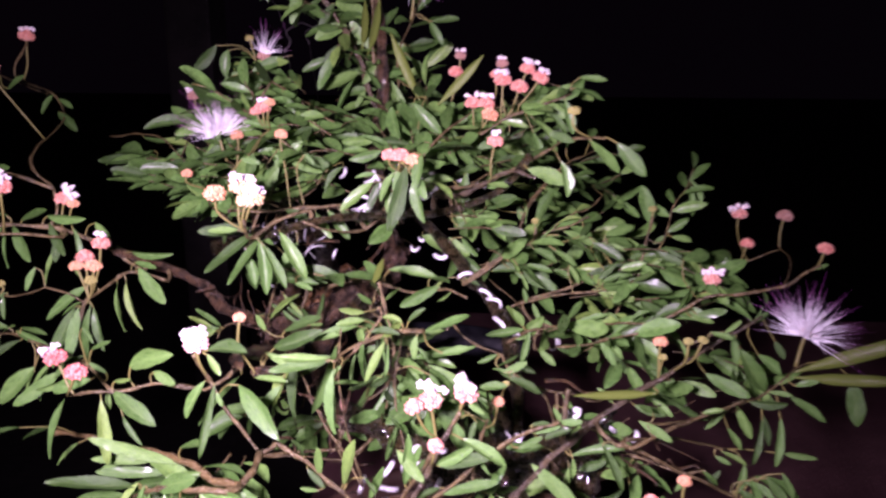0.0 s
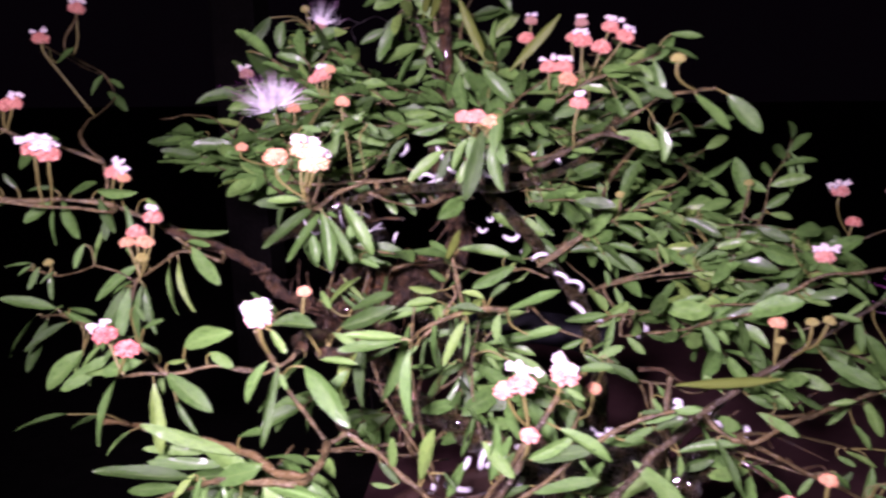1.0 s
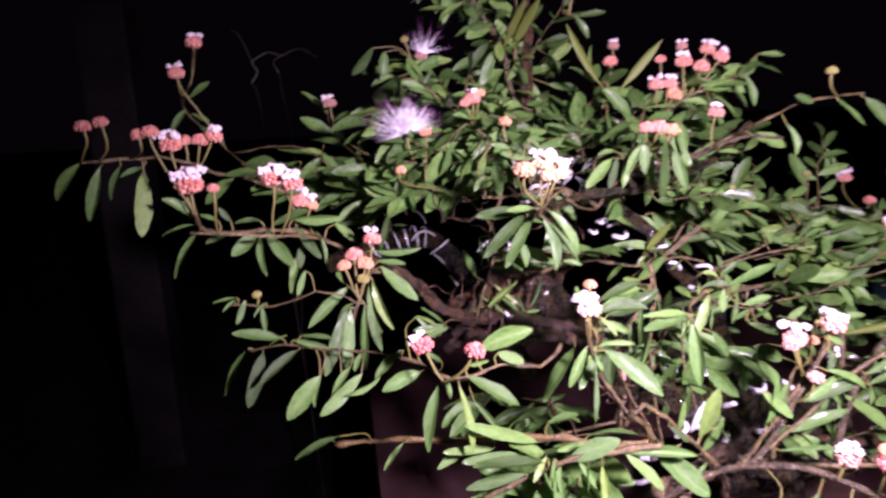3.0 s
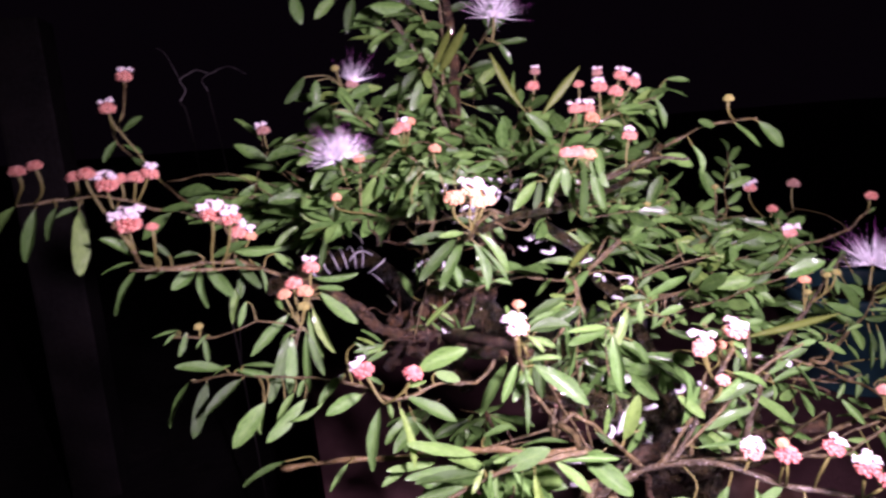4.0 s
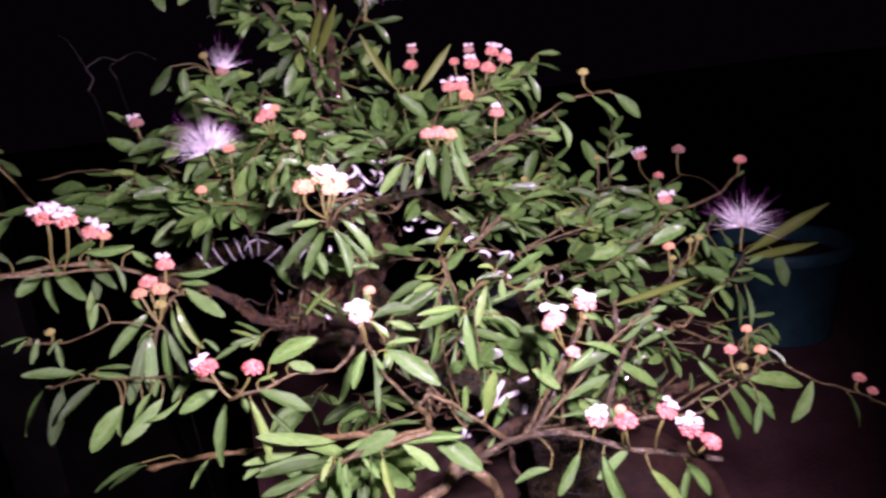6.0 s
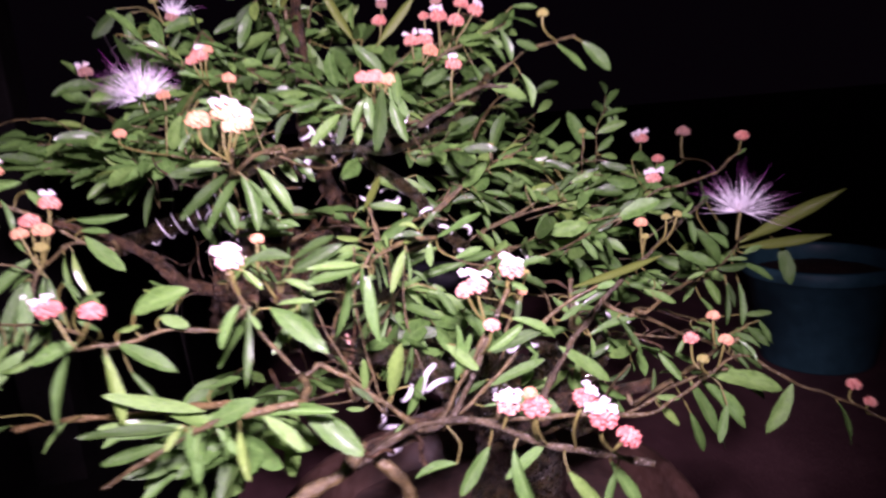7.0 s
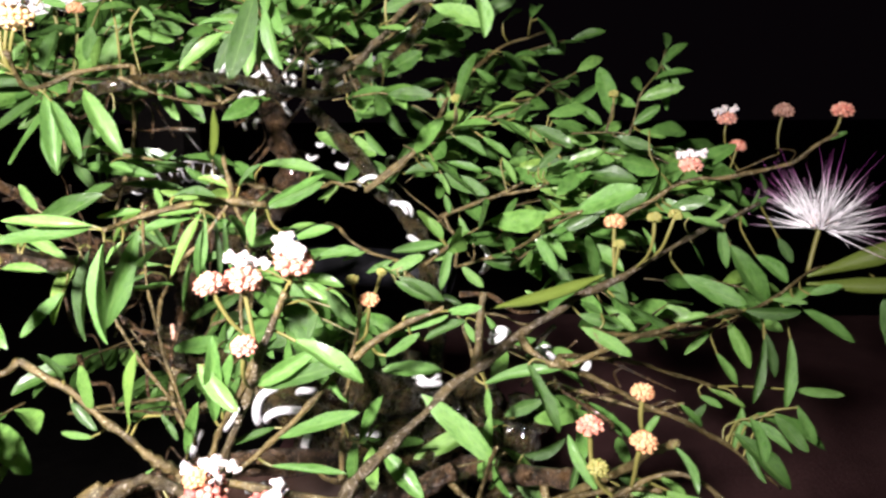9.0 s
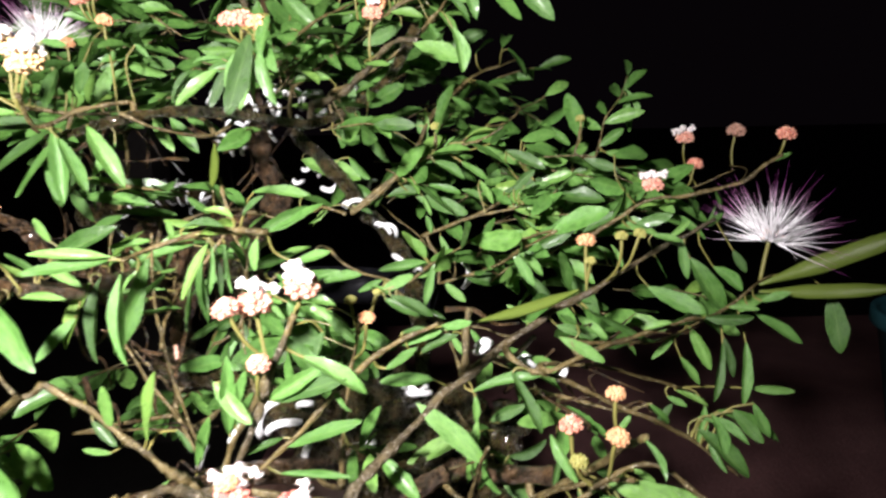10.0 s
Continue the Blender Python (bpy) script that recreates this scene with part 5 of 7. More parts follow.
tw = twig([(0.137, 0.483, 1.148), (0.120, 0.498, 1.139), (0.105, 0.513, 1.133), (0.085, 0.528, 1.127), (0.067, 0.541, 1.110)], 0.0007, 0.0011)
leaf(tw, (0.081, 0.530, 1.127), (0.050, 0.522, 1.125), 0.27)
leaf(tw, (0.078, 0.531, 1.130), (0.064, 0.526, 1.147), 0.44)
leaf(tw, (0.080, 0.530, 1.129), (0.072, 0.526, 1.143), 0.44)
leaf(tw, (0.085, 0.528, 1.127), (0.079, 0.521, 1.100), 0.26)
spray(tw, 5, 0.030, 1.1)
tw = twig([(0.147, 0.437, 1.161), (0.134, 0.456, 1.150), (0.124, 0.475, 1.138), (0.111, 0.494, 1.128), (0.088, 0.513, 1.117)], 0.0007, 0.0011)
leaf(tw, (0.091, 0.511, 1.118), (0.104, 0.506, 1.107), 0.42)
leaf(tw, (0.128, 0.466, 1.145), (0.139, 0.460, 1.127), 0.32)
leaf(tw, (0.130, 0.463, 1.147), (0.144, 0.458, 1.134), 0.36)
spray(tw, 5, 0.030, 1.1)
tw = twig([(0.227, 0.542, 1.169), (0.213, 0.527, 1.161), (0.191, 0.513, 1.153), (0.169, 0.498, 1.146), (0.143, 0.483, 1.136)], 0.0009, 0.0011)
leaf(tw, (0.158, 0.490, 1.141), (0.164, 0.485, 1.119), 0.50)
spray(tw, 10, 0.036)
leaf(tw, (0.217, 0.545, 1.184), (0.258, 0.576, 1.180), 0.24)
tw = twig([(0.289, 0.500, 1.192), (0.278, 0.500, 1.185), (0.264, 0.499, 1.176), (0.237, 0.498, 1.170), (0.211, 0.498, 1.167), (0.190, 0.497, 1.155), (0.169, 0.495, 1.143)], 0.0008, 0.0014)
leaf(tw, (0.203, 0.497, 1.154), (0.223, 0.491, 1.160), 0.40)
leaf(tw, (0.191, 0.503, 1.194), (0.220, 0.525, 1.196), 0.37)
leaf(tw, (0.223, 0.499, 1.167), (0.249, 0.520, 1.168), 0.37)
leaf(tw, (0.234, 0.498, 1.170), (0.248, 0.515, 1.152), 0.37)
leaf(tw, (0.284, 0.499, 1.189), (0.294, 0.500, 1.193), 0.37)
leaf(tw, (0.250, 0.499, 1.173), (0.257, 0.507, 1.160), 0.37)
leaf(tw, (0.199, 0.497, 1.152), (0.217, 0.496, 1.149), 0.37)
tw = twig([(0.313, 0.626, 1.177), (0.297, 0.562, 1.179), (0.263, 0.496, 1.176)], 0.0006, 0.0006)
tw = twig([(0.245, 0.484, 1.157), (0.220, 0.470, 1.150), (0.196, 0.455, 1.142), (0.169, 0.440, 1.131), (0.142, 0.425, 1.123), (0.113, 0.409, 1.108), (0.087, 0.393, 1.093), (0.066, 0.377, 1.077), (0.052, 0.363, 1.069)], 0.0009, 0.0023)
leaf(tw, (0.076, 0.389, 1.093), (0.106, 0.378, 1.069), 0.28)
leaf(tw, (0.197, 0.451, 1.128), (0.225, 0.442, 1.115), 0.37)
leaf(tw, (0.226, 0.470, 1.139), (0.247, 0.460, 1.111), 0.40)
leaf(tw, (0.242, 0.477, 1.132), (0.258, 0.471, 1.119), 0.42)
leaf(tw, (0.203, 0.459, 1.143), (0.208, 0.455, 1.131), 0.40)
leaf(tw, (0.221, 0.470, 1.150), (0.224, 0.464, 1.128), 0.30)
leaf(tw, (0.201, 0.461, 1.154), (0.217, 0.456, 1.152), 0.36)
leaf(tw, (0.256, 0.484, 1.140), (0.263, 0.480, 1.127), 0.40)
leaf(tw, (0.161, 0.434, 1.122), (0.194, 0.424, 1.108), 0.24)
leaf(tw, (0.144, 0.425, 1.116), (0.164, 0.419, 1.112), 0.34)
leaf(tw, (0.155, 0.431, 1.120), (0.170, 0.425, 1.108), 0.30)
leaf(tw, (0.101, 0.399, 1.093), (0.131, 0.391, 1.106), 0.22)
leaf(tw, (0.085, 0.395, 1.101), (0.060, 0.389, 1.103), 0.30)
leaf(tw, (0.103, 0.399, 1.092), (0.103, 0.396, 1.079), 0.32)
leaf(tw, (0.068, 0.381, 1.080), (0.057, 0.376, 1.068), 0.28)
leaf(tw, (0.211, 0.470, 1.150), (0.232, 0.479, 1.140), 0.33)
leaf(tw, (0.236, 0.483, 1.152), (0.251, 0.486, 1.162), 0.28)
leaf(tw, (0.239, 0.484, 1.154), (0.245, 0.486, 1.165), 0.23)
leaf(tw, (0.214, 0.470, 1.150), (0.226, 0.472, 1.159), 0.28)
leaf(tw, (0.185, 0.454, 1.136), (0.180, 0.456, 1.150), 0.28)
leaf(tw, (0.131, 0.424, 1.117), (0.121, 0.426, 1.127), 0.33)
tw = twig([(0.277, 0.479, 1.125), (0.259, 0.464, 1.123), (0.233, 0.446, 1.113), (0.211, 0.432, 1.115), (0.184, 0.416, 1.113), (0.161, 0.401, 1.112), (0.135, 0.385, 1.108)], 0.0007, 0.0013)
leaf(tw, (0.223, 0.439, 1.114), (0.246, 0.431, 1.115), 0.30)
leaf(tw, (0.258, 0.457, 1.110), (0.282, 0.448, 1.096), 0.30)
leaf(tw, (0.312, 0.479, 1.114), (0.315, 0.469, 1.081), 0.42)
leaf(tw, (0.240, 0.450, 1.116), (0.255, 0.445, 1.116), 0.30)
leaf(tw, (0.263, 0.462, 1.115), (0.277, 0.457, 1.121), 0.36)
leaf(tw, (0.186, 0.418, 1.115), (0.197, 0.414, 1.121), 0.36)
leaf(tw, (0.236, 0.444, 1.099), (0.228, 0.435, 1.069), 0.27)
leaf(tw, (0.237, 0.446, 1.101), (0.242, 0.440, 1.080), 0.27)
leaf(tw, (0.251, 0.450, 1.097), (0.248, 0.440, 1.064), 0.22)
tw = twig([(0.219, 0.455, 1.069), (0.193, 0.440, 1.082), (0.173, 0.426, 1.092), (0.157, 0.411, 1.100), (0.132, 0.395, 1.107)], 0.0007, 0.0012)
leaf(tw, (0.255, 0.450, 1.070), (0.276, 0.443, 1.070), 0.28)
leaf(tw, (0.209, 0.449, 1.067), (0.220, 0.446, 1.062), 0.36)
leaf(tw, (0.214, 0.450, 1.070), (0.231, 0.444, 1.064), 0.30)
leaf(tw, (0.231, 0.450, 1.061), (0.225, 0.443, 1.040), 0.30)
tw = twig([(0.233, 0.408, 1.041), (0.209, 0.407, 1.061), (0.197, 0.404, 1.070), (0.167, 0.401, 1.085), (0.149, 0.398, 1.096), (0.128, 0.394, 1.105)], 0.0007, 0.0014)
leaf(tw, (0.119, 0.394, 1.105), (0.131, 0.385, 1.078), 0.28)
leaf(tw, (0.236, 0.408, 1.081), (0.244, 0.402, 1.065), 0.34)
leaf(tw, (0.226, 0.407, 1.078), (0.239, 0.401, 1.063), 0.36)
leaf(tw, (0.216, 0.407, 1.076), (0.222, 0.400, 1.055), 0.34)
leaf(tw, (0.220, 0.410, 1.076), (0.254, 0.409, 1.062), 0.33)
leaf(tw, (0.211, 0.410, 1.073), (0.232, 0.398, 1.065), 0.33)
leaf(tw, (0.210, 0.408, 1.068), (0.233, 0.395, 1.050), 0.39)
leaf(tw, (0.216, 0.408, 1.063), (0.219, 0.395, 1.052), 0.23)
leaf(tw, (0.188, 0.404, 1.073), (0.197, 0.406, 1.082), 0.33)
tw = twig([(0.159, 0.326, 1.106), (0.155, 0.343, 1.092), (0.149, 0.360, 1.075), (0.140, 0.377, 1.059), (0.129, 0.393, 1.041)], 0.0012, 0.0017)
leaf(tw, (0.158, 0.326, 1.105), (0.163, 0.314, 1.096), 0.26)
leaf(tw, (0.149, 0.360, 1.075), (0.162, 0.360, 1.070), 0.33)
leaf(tw, (0.154, 0.361, 1.078), (0.154, 0.382, 1.079), 0.28)
leaf(tw, (0.145, 0.360, 1.074), (0.140, 0.379, 1.070), 0.28)
leaf(tw, (0.159, 0.342, 1.085), (0.168, 0.341, 1.079), 0.33)
tw = twig([(0.105, 0.352, 1.090), (0.102, 0.372, 1.067), (0.099, 0.392, 1.041)], 0.0007, 0.0011)
tw = twig([(0.033, 0.352, 1.146), (0.024, 0.356, 1.128), (0.013, 0.359, 1.108), (0.003, 0.362, 1.090), (-0.004, 0.367, 1.076), (-0.010, 0.371, 1.063)], 0.0011, 0.0017)
leaf(tw, (-0.003, 0.360, 1.117), (0.013, 0.354, 1.101), 0.34)
leaf(tw, (0.042, 0.360, 1.156), (0.058, 0.356, 1.160), 0.38)
leaf(tw, (0.036, 0.360, 1.148), (0.046, 0.357, 1.142), 0.38)
leaf(tw, (0.042, 0.360, 1.137), (0.038, 0.357, 1.126), 0.40)
leaf(tw, (0.001, 0.362, 1.093), (0.005, 0.354, 1.127), 0.22)
leaf(tw, (0.004, 0.360, 1.102), (0.011, 0.356, 1.122), 0.24)
leaf(tw, (0.004, 0.361, 1.097), (0.013, 0.357, 1.113), 0.22)
leaf(tw, (0.034, 0.355, 1.128), (0.060, 0.348, 1.119), 0.36)
tw = twig([(0.052, 0.394, 1.130), (0.049, 0.399, 1.115), (0.044, 0.402, 1.096), (0.040, 0.404, 1.069), (0.038, 0.406, 1.043)], 0.0009, 0.0014)
leaf(tw, (0.016, 0.401, 1.122), (0.039, 0.391, 1.095), 0.34)
leaf(tw, (0.016, 0.399, 1.130), (0.035, 0.394, 1.120), 0.50)
leaf(tw, (0.037, 0.394, 1.136), (0.049, 0.389, 1.121), 0.42)
leaf(tw, (0.050, 0.390, 1.070), (0.060, 0.384, 1.094), 0.26)
leaf(tw, (0.051, 0.390, 1.070), (0.059, 0.387, 1.080), 0.30)
tw = twig([(0.065, 0.427, 1.137), (0.075, 0.435, 1.125), (0.090, 0.443, 1.111), (0.098, 0.448, 1.083)], 0.0007, 0.0013)
leaf(tw, (0.093, 0.430, 1.111), (0.101, 0.426, 1.100), 0.34)
leaf(tw, (0.063, 0.426, 1.133), (0.085, 0.425, 1.123), 0.33)
leaf(tw, (0.059, 0.427, 1.135), (0.075, 0.429, 1.142), 0.37)
leaf(tw, (0.065, 0.426, 1.131), (0.054, 0.427, 1.140), 0.37)
tw = twig([(0.102, 0.426, 1.126), (0.100, 0.423, 1.110), (0.098, 0.419, 1.093)], 0.0019, 0.0019)
tw = twig([(-0.041, 0.374, 1.164), (-0.036, 0.385, 1.165), (-0.023, 0.396, 1.169), (-0.008, 0.407, 1.170), (0.008, 0.417, 1.167)], 0.0010, 0.0015)
leaf(tw, (-0.043, 0.374, 1.165), (-0.072, 0.364, 1.171), 0.20)
leaf(tw, (-0.044, 0.374, 1.164), (-0.075, 0.363, 1.162), 0.26)
leaf(tw, (-0.040, 0.374, 1.160), (-0.041, 0.363, 1.123), 0.28)
leaf(tw, (-0.014, 0.402, 1.166), (-0.027, 0.394, 1.142), 0.27)
leaf(tw, (-0.013, 0.403, 1.164), (-0.013, 0.397, 1.142), 0.17)
leaf(tw, (0.004, 0.415, 1.165), (0.002, 0.411, 1.150), 0.42)
leaf(tw, (-0.026, 0.393, 1.169), (-0.027, 0.391, 1.177), 0.40)
leaf(tw, (-0.023, 0.396, 1.173), (-0.004, 0.391, 1.175), 0.32)
leaf(tw, (-0.004, 0.408, 1.175), (-0.015, 0.405, 1.181), 0.42)
leaf(tw, (-0.001, 0.411, 1.175), (0.008, 0.407, 1.186), 0.36)
leaf(tw, (0.009, 0.417, 1.167), (0.038, 0.410, 1.179), 0.32)
leaf(tw, (-0.037, 0.382, 1.158), (-0.044, 0.379, 1.150), 0.30)
leaf(tw, (0.019, 0.417, 1.152), (0.037, 0.413, 1.159), 0.38)
leaf(tw, (-0.029, 0.396, 1.167), (-0.029, 0.417, 1.172), 0.32)
leaf(tw, (-0.016, 0.397, 1.170), (-0.007, 0.418, 1.172), 0.32)
tw = twig([(0.034, 0.494, 1.164), (0.020, 0.505, 1.167), (0.011, 0.514, 1.163), (-0.011, 0.522, 1.159), (-0.038, 0.533, 1.164)], 0.0009, 0.0013)
leaf(tw, (-0.028, 0.530, 1.174), (0.011, 0.521, 1.176), 0.32)
leaf(tw, (0.013, 0.515, 1.166), (-0.017, 0.501, 1.154), 0.32)
leaf(tw, (0.023, 0.505, 1.167), (0.013, 0.502, 1.156), 0.33)
leaf(tw, (-0.018, 0.523, 1.162), (-0.034, 0.520, 1.149), 0.33)
leaf(tw, (-0.034, 0.533, 1.164), (-0.051, 0.555, 1.173), 0.33)
leaf(tw, (0.005, 0.516, 1.172), (0.020, 0.535, 1.164), 0.37)
tw = twig([(-0.026, 0.450, 1.184), (-0.030, 0.463, 1.172), (-0.034, 0.476, 1.160)], 0.0006, 0.0009)
tw = twig([(-0.049, 0.479, 1.179), (-0.073, 0.487, 1.182), (-0.101, 0.494, 1.184), (-0.117, 0.502, 1.187), (-0.131, 0.507, 1.180)], 0.0007, 0.0010)
leaf(tw, (-0.123, 0.506, 1.176), (-0.078, 0.495, 1.174), 0.22)
leaf(tw, (-0.087, 0.470, 1.180), (-0.074, 0.466, 1.177), 0.40)
spray(tw, 6, 0.040)
tw = twig([(-0.074, 0.366, 1.115), (-0.058, 0.368, 1.103), (-0.041, 0.370, 1.085), (-0.030, 0.372, 1.073), (-0.022, 0.376, 1.064)], 0.0012, 0.0019)
leaf(tw, (-0.036, 0.370, 1.087), (-0.030, 0.362, 1.120), 0.36)
leaf(tw, (-0.024, 0.371, 1.092), (-0.016, 0.367, 1.083), 0.27)
leaf(tw, (-0.029, 0.373, 1.068), (-0.039, 0.369, 1.060), 0.32)
leaf(tw, (-0.050, 0.369, 1.093), (-0.049, 0.364, 1.114), 0.27)
leaf(tw, (-0.057, 0.368, 1.098), (-0.046, 0.364, 1.088), 0.32)
leaf(tw, (-0.051, 0.370, 1.082), (-0.061, 0.366, 1.086), 0.30)
leaf(tw, (-0.058, 0.368, 1.106), (-0.063, 0.364, 1.119), 0.30)
tw = twig([(-0.078, 0.452, 1.104), (-0.070, 0.450, 1.094), (-0.060, 0.448, 1.083), (-0.055, 0.447, 1.076), (-0.054, 0.445, 1.065)], 0.0007, 0.0011)
tw = twig([(-0.034, 0.452, 1.101), (-0.041, 0.450, 1.091), (-0.048, 0.448, 1.083), (-0.053, 0.447, 1.075)], 0.0006, 0.0009)
tw = twig([(-0.054, 0.448, 1.080), (-0.056, 0.448, 1.065), (-0.051, 0.450, 1.055), (-0.051, 0.452, 1.052)], 0.0010, 0.0012)
tw = twig([(-0.051, 0.452, 1.052), (-0.074, 0.455, 1.052), (-0.096, 0.458, 1.051), (-0.119, 0.461, 1.048)], 0.0009, 0.0010)
leaf(tw, (-0.029, 0.455, 1.062), (-0.017, 0.434, 1.109), 0.24)
leaf(tw, (-0.035, 0.463, 1.105), (-0.019, 0.455, 1.116), 0.33)
tw = twig([(-0.256, 0.437, 1.077), (-0.223, 0.419, 1.085), (-0.187, 0.400, 1.090), (-0.153, 0.382, 1.096), (-0.128, 0.366, 1.101), (-0.104, 0.349, 1.101), (-0.084, 0.334, 1.108)], 0.0020, 0.0020, TANWOOD)
leaf(tw, (-0.251, 0.400, 1.101), (-0.278, 0.389, 1.096), 0.36)
leaf(tw, (-0.213, 0.400, 1.092), (-0.228, 0.393, 1.080), 0.24)
leaf(tw, (-0.172, 0.393, 1.088), (-0.195, 0.385, 1.080), 0.28)
leaf(tw, (-0.144, 0.376, 1.087), (-0.183, 0.364, 1.094), 0.20)
leaf(tw, (-0.136, 0.372, 1.096), (-0.181, 0.358, 1.119), 0.17)
leaf(tw, (-0.159, 0.386, 1.088), (-0.192, 0.376, 1.095), 0.20)
leaf(tw, (-0.132, 0.368, 1.109), (-0.115, 0.362, 1.116), 0.40)
leaf(tw, (-0.113, 0.355, 1.105), (-0.085, 0.346, 1.111), 0.28)
leaf(tw, (-0.085, 0.334, 1.108), (-0.058, 0.321, 1.080), 0.36)
leaf(tw, (-0.112, 0.355, 1.101), (-0.133, 0.349, 1.102), 0.24)
leaf(tw, (-0.257, 0.438, 1.080), (-0.284, 0.442, 1.068), 0.28)
tw = twig([(0.073, 0.271, 1.075), (0.055, 0.287, 1.075), (0.030, 0.306, 1.077), (0.006, 0.325, 1.084), (-0.010, 0.340, 1.081), (-0.024, 0.354, 1.074), (-0.040, 0.366, 1.061), (-0.058, 0.378, 1.043)], 0.0014, 0.0023)
leaf(tw, (0.017, 0.310, 1.075), (0.021, 0.289, 1.041), 0.23)
leaf(tw, (0.058, 0.286, 1.072), (0.071, 0.276, 1.048), 0.28)
leaf(tw, (0.033, 0.305, 1.077), (0.011, 0.308, 1.060), 0.28)
leaf(tw, (0.038, 0.291, 1.068), (0.053, 0.281, 1.044), 0.28)
leaf(tw, (0.008, 0.322, 1.072), (-0.010, 0.321, 1.047), 0.28)
leaf(tw, (0.061, 0.284, 1.069), (0.053, 0.281, 1.043), 0.23)
leaf(tw, (-0.007, 0.334, 1.058), (-0.031, 0.340, 1.054), 0.28)
tw = twig([(-0.187, 0.349, 1.073), (-0.163, 0.343, 1.087), (-0.133, 0.335, 1.103), (-0.114, 0.328, 1.109), (-0.087, 0.319, 1.114)], 0.0012, 0.0017)
leaf(tw, (-0.141, 0.337, 1.103), (-0.185, 0.323, 1.111), 0.24)
leaf(tw, (-0.142, 0.337, 1.106), (-0.151, 0.332, 1.095), 0.30)
leaf(tw, (-0.138, 0.336, 1.105), (-0.141, 0.330, 1.090), 0.24)
leaf(tw, (-0.103, 0.325, 1.109), (-0.085, 0.316, 1.091), 0.34)
leaf(tw, (-0.131, 0.334, 1.104), (-0.106, 0.325, 1.117), 0.42)
leaf(tw, (-0.135, 0.336, 1.102), (-0.136, 0.331, 1.088), 0.28)
leaf(tw, (-0.121, 0.331, 1.104), (-0.123, 0.325, 1.088), 0.30)
leaf(tw, (-0.126, 0.332, 1.104), (-0.113, 0.325, 1.086), 0.26)
leaf(tw, (-0.103, 0.325, 1.109), (-0.069, 0.313, 1.110), 0.20)
leaf(tw, (-0.139, 0.336, 1.101), (-0.138, 0.330, 1.076), 0.28)
leaf(tw, (-0.152, 0.341, 1.095), (-0.184, 0.349, 1.086), 0.23)
leaf(tw, (-0.115, 0.327, 1.103), (-0.113, 0.321, 1.078), 0.23)
tw = twig([(0.031, 0.353, 1.143), (0.016, 0.358, 1.108), (0.004, 0.363, 1.081), (-0.007, 0.370, 1.065), (-0.036, 0.383, 1.050)], 0.0014, 0.0023)
leaf(tw, (0.021, 0.357, 1.109), (0.051, 0.350, 1.121), 0.27)
leaf(tw, (0.019, 0.357, 1.110), (0.040, 0.351, 1.125), 0.28)
tw = twig([(0.150, 0.340, 1.080), (0.128, 0.341, 1.068), (0.106, 0.342, 1.061), (0.079, 0.348, 1.065), (0.037, 0.358, 1.065), (-0.000, 0.366, 1.067)], 0.0009, 0.0019)
leaf(tw, (0.161, 0.360, 1.056), (0.169, 0.349, 1.024), 0.32)
leaf(tw, (0.181, 0.360, 1.062), (0.201, 0.353, 1.050), 0.34)
leaf(tw, (0.150, 0.340, 1.080), (0.190, 0.326, 1.070), 0.33)
leaf(tw, (0.139, 0.343, 1.077), (0.152, 0.332, 1.045), 0.28)
leaf(tw, (0.146, 0.341, 1.077), (0.165, 0.328, 1.048), 0.28)
leaf(tw, (0.117, 0.345, 1.070), (0.131, 0.340, 1.068), 0.32)
tw = twig([(0.252, 0.301, 1.042), (0.230, 0.308, 1.057), (0.210, 0.313, 1.068), (0.187, 0.318, 1.078), (0.162, 0.326, 1.095), (0.140, 0.327, 1.087)], 0.0006, 0.0009)
leaf(tw, (0.189, 0.318, 1.077), (0.171, 0.316, 1.049), 0.32)
leaf(tw, (0.213, 0.311, 1.064), (0.220, 0.303, 1.040), 0.28)
leaf(tw, (0.242, 0.305, 1.047), (0.253, 0.303, 1.049), 0.37)
tw = twig([(-0.027, 0.465, 1.189), (-0.022, 0.463, 1.162), (-0.017, 0.464, 1.143), (-0.016, 0.463, 1.111), (-0.023, 0.466, 1.088), (-0.035, 0.469, 1.061)], 0.0011, 0.0016)
spray(tw, 5, 0.026)
leaf(tw, (-0.023, 0.464, 1.135), (-0.047, 0.459, 1.130), 0.32)
leaf(tw, (-0.022, 0.467, 1.148), (-0.048, 0.474, 1.147), 0.32)
leaf(tw, (-0.021, 0.465, 1.144), (-0.048, 0.476, 1.155), 0.33)
leaf(tw, (-0.015, 0.460, 1.130), (0.006, 0.443, 1.126), 0.28)
leaf(tw, (-0.018, 0.463, 1.139), (0.013, 0.456, 1.148), 0.28)
leaf(tw, (-0.016, 0.464, 1.115), (0.013, 0.442, 1.107), 0.28)
leaf(tw, (-0.019, 0.463, 1.111), (-0.013, 0.443, 1.075), 0.20)
leaf(tw, (-0.021, 0.463, 1.107), (-0.037, 0.451, 1.082), 0.20)
leaf(tw, (-0.024, 0.466, 1.116), (-0.047, 0.465, 1.084), 0.19)
leaf(tw, (-0.017, 0.462, 1.107), (0.001, 0.441, 1.087), 0.22)
leaf(tw, (-0.029, 0.467, 1.113), (-0.053, 0.470, 1.098), 0.19)
tw = twig([(0.092, 0.543, 1.198), (0.085, 0.545, 1.193), (0.073, 0.548, 1.190), (0.064, 0.551, 1.183), (0.049, 0.552, 1.172), (0.031, 0.552, 1.157)], 0.0007, 0.0013)
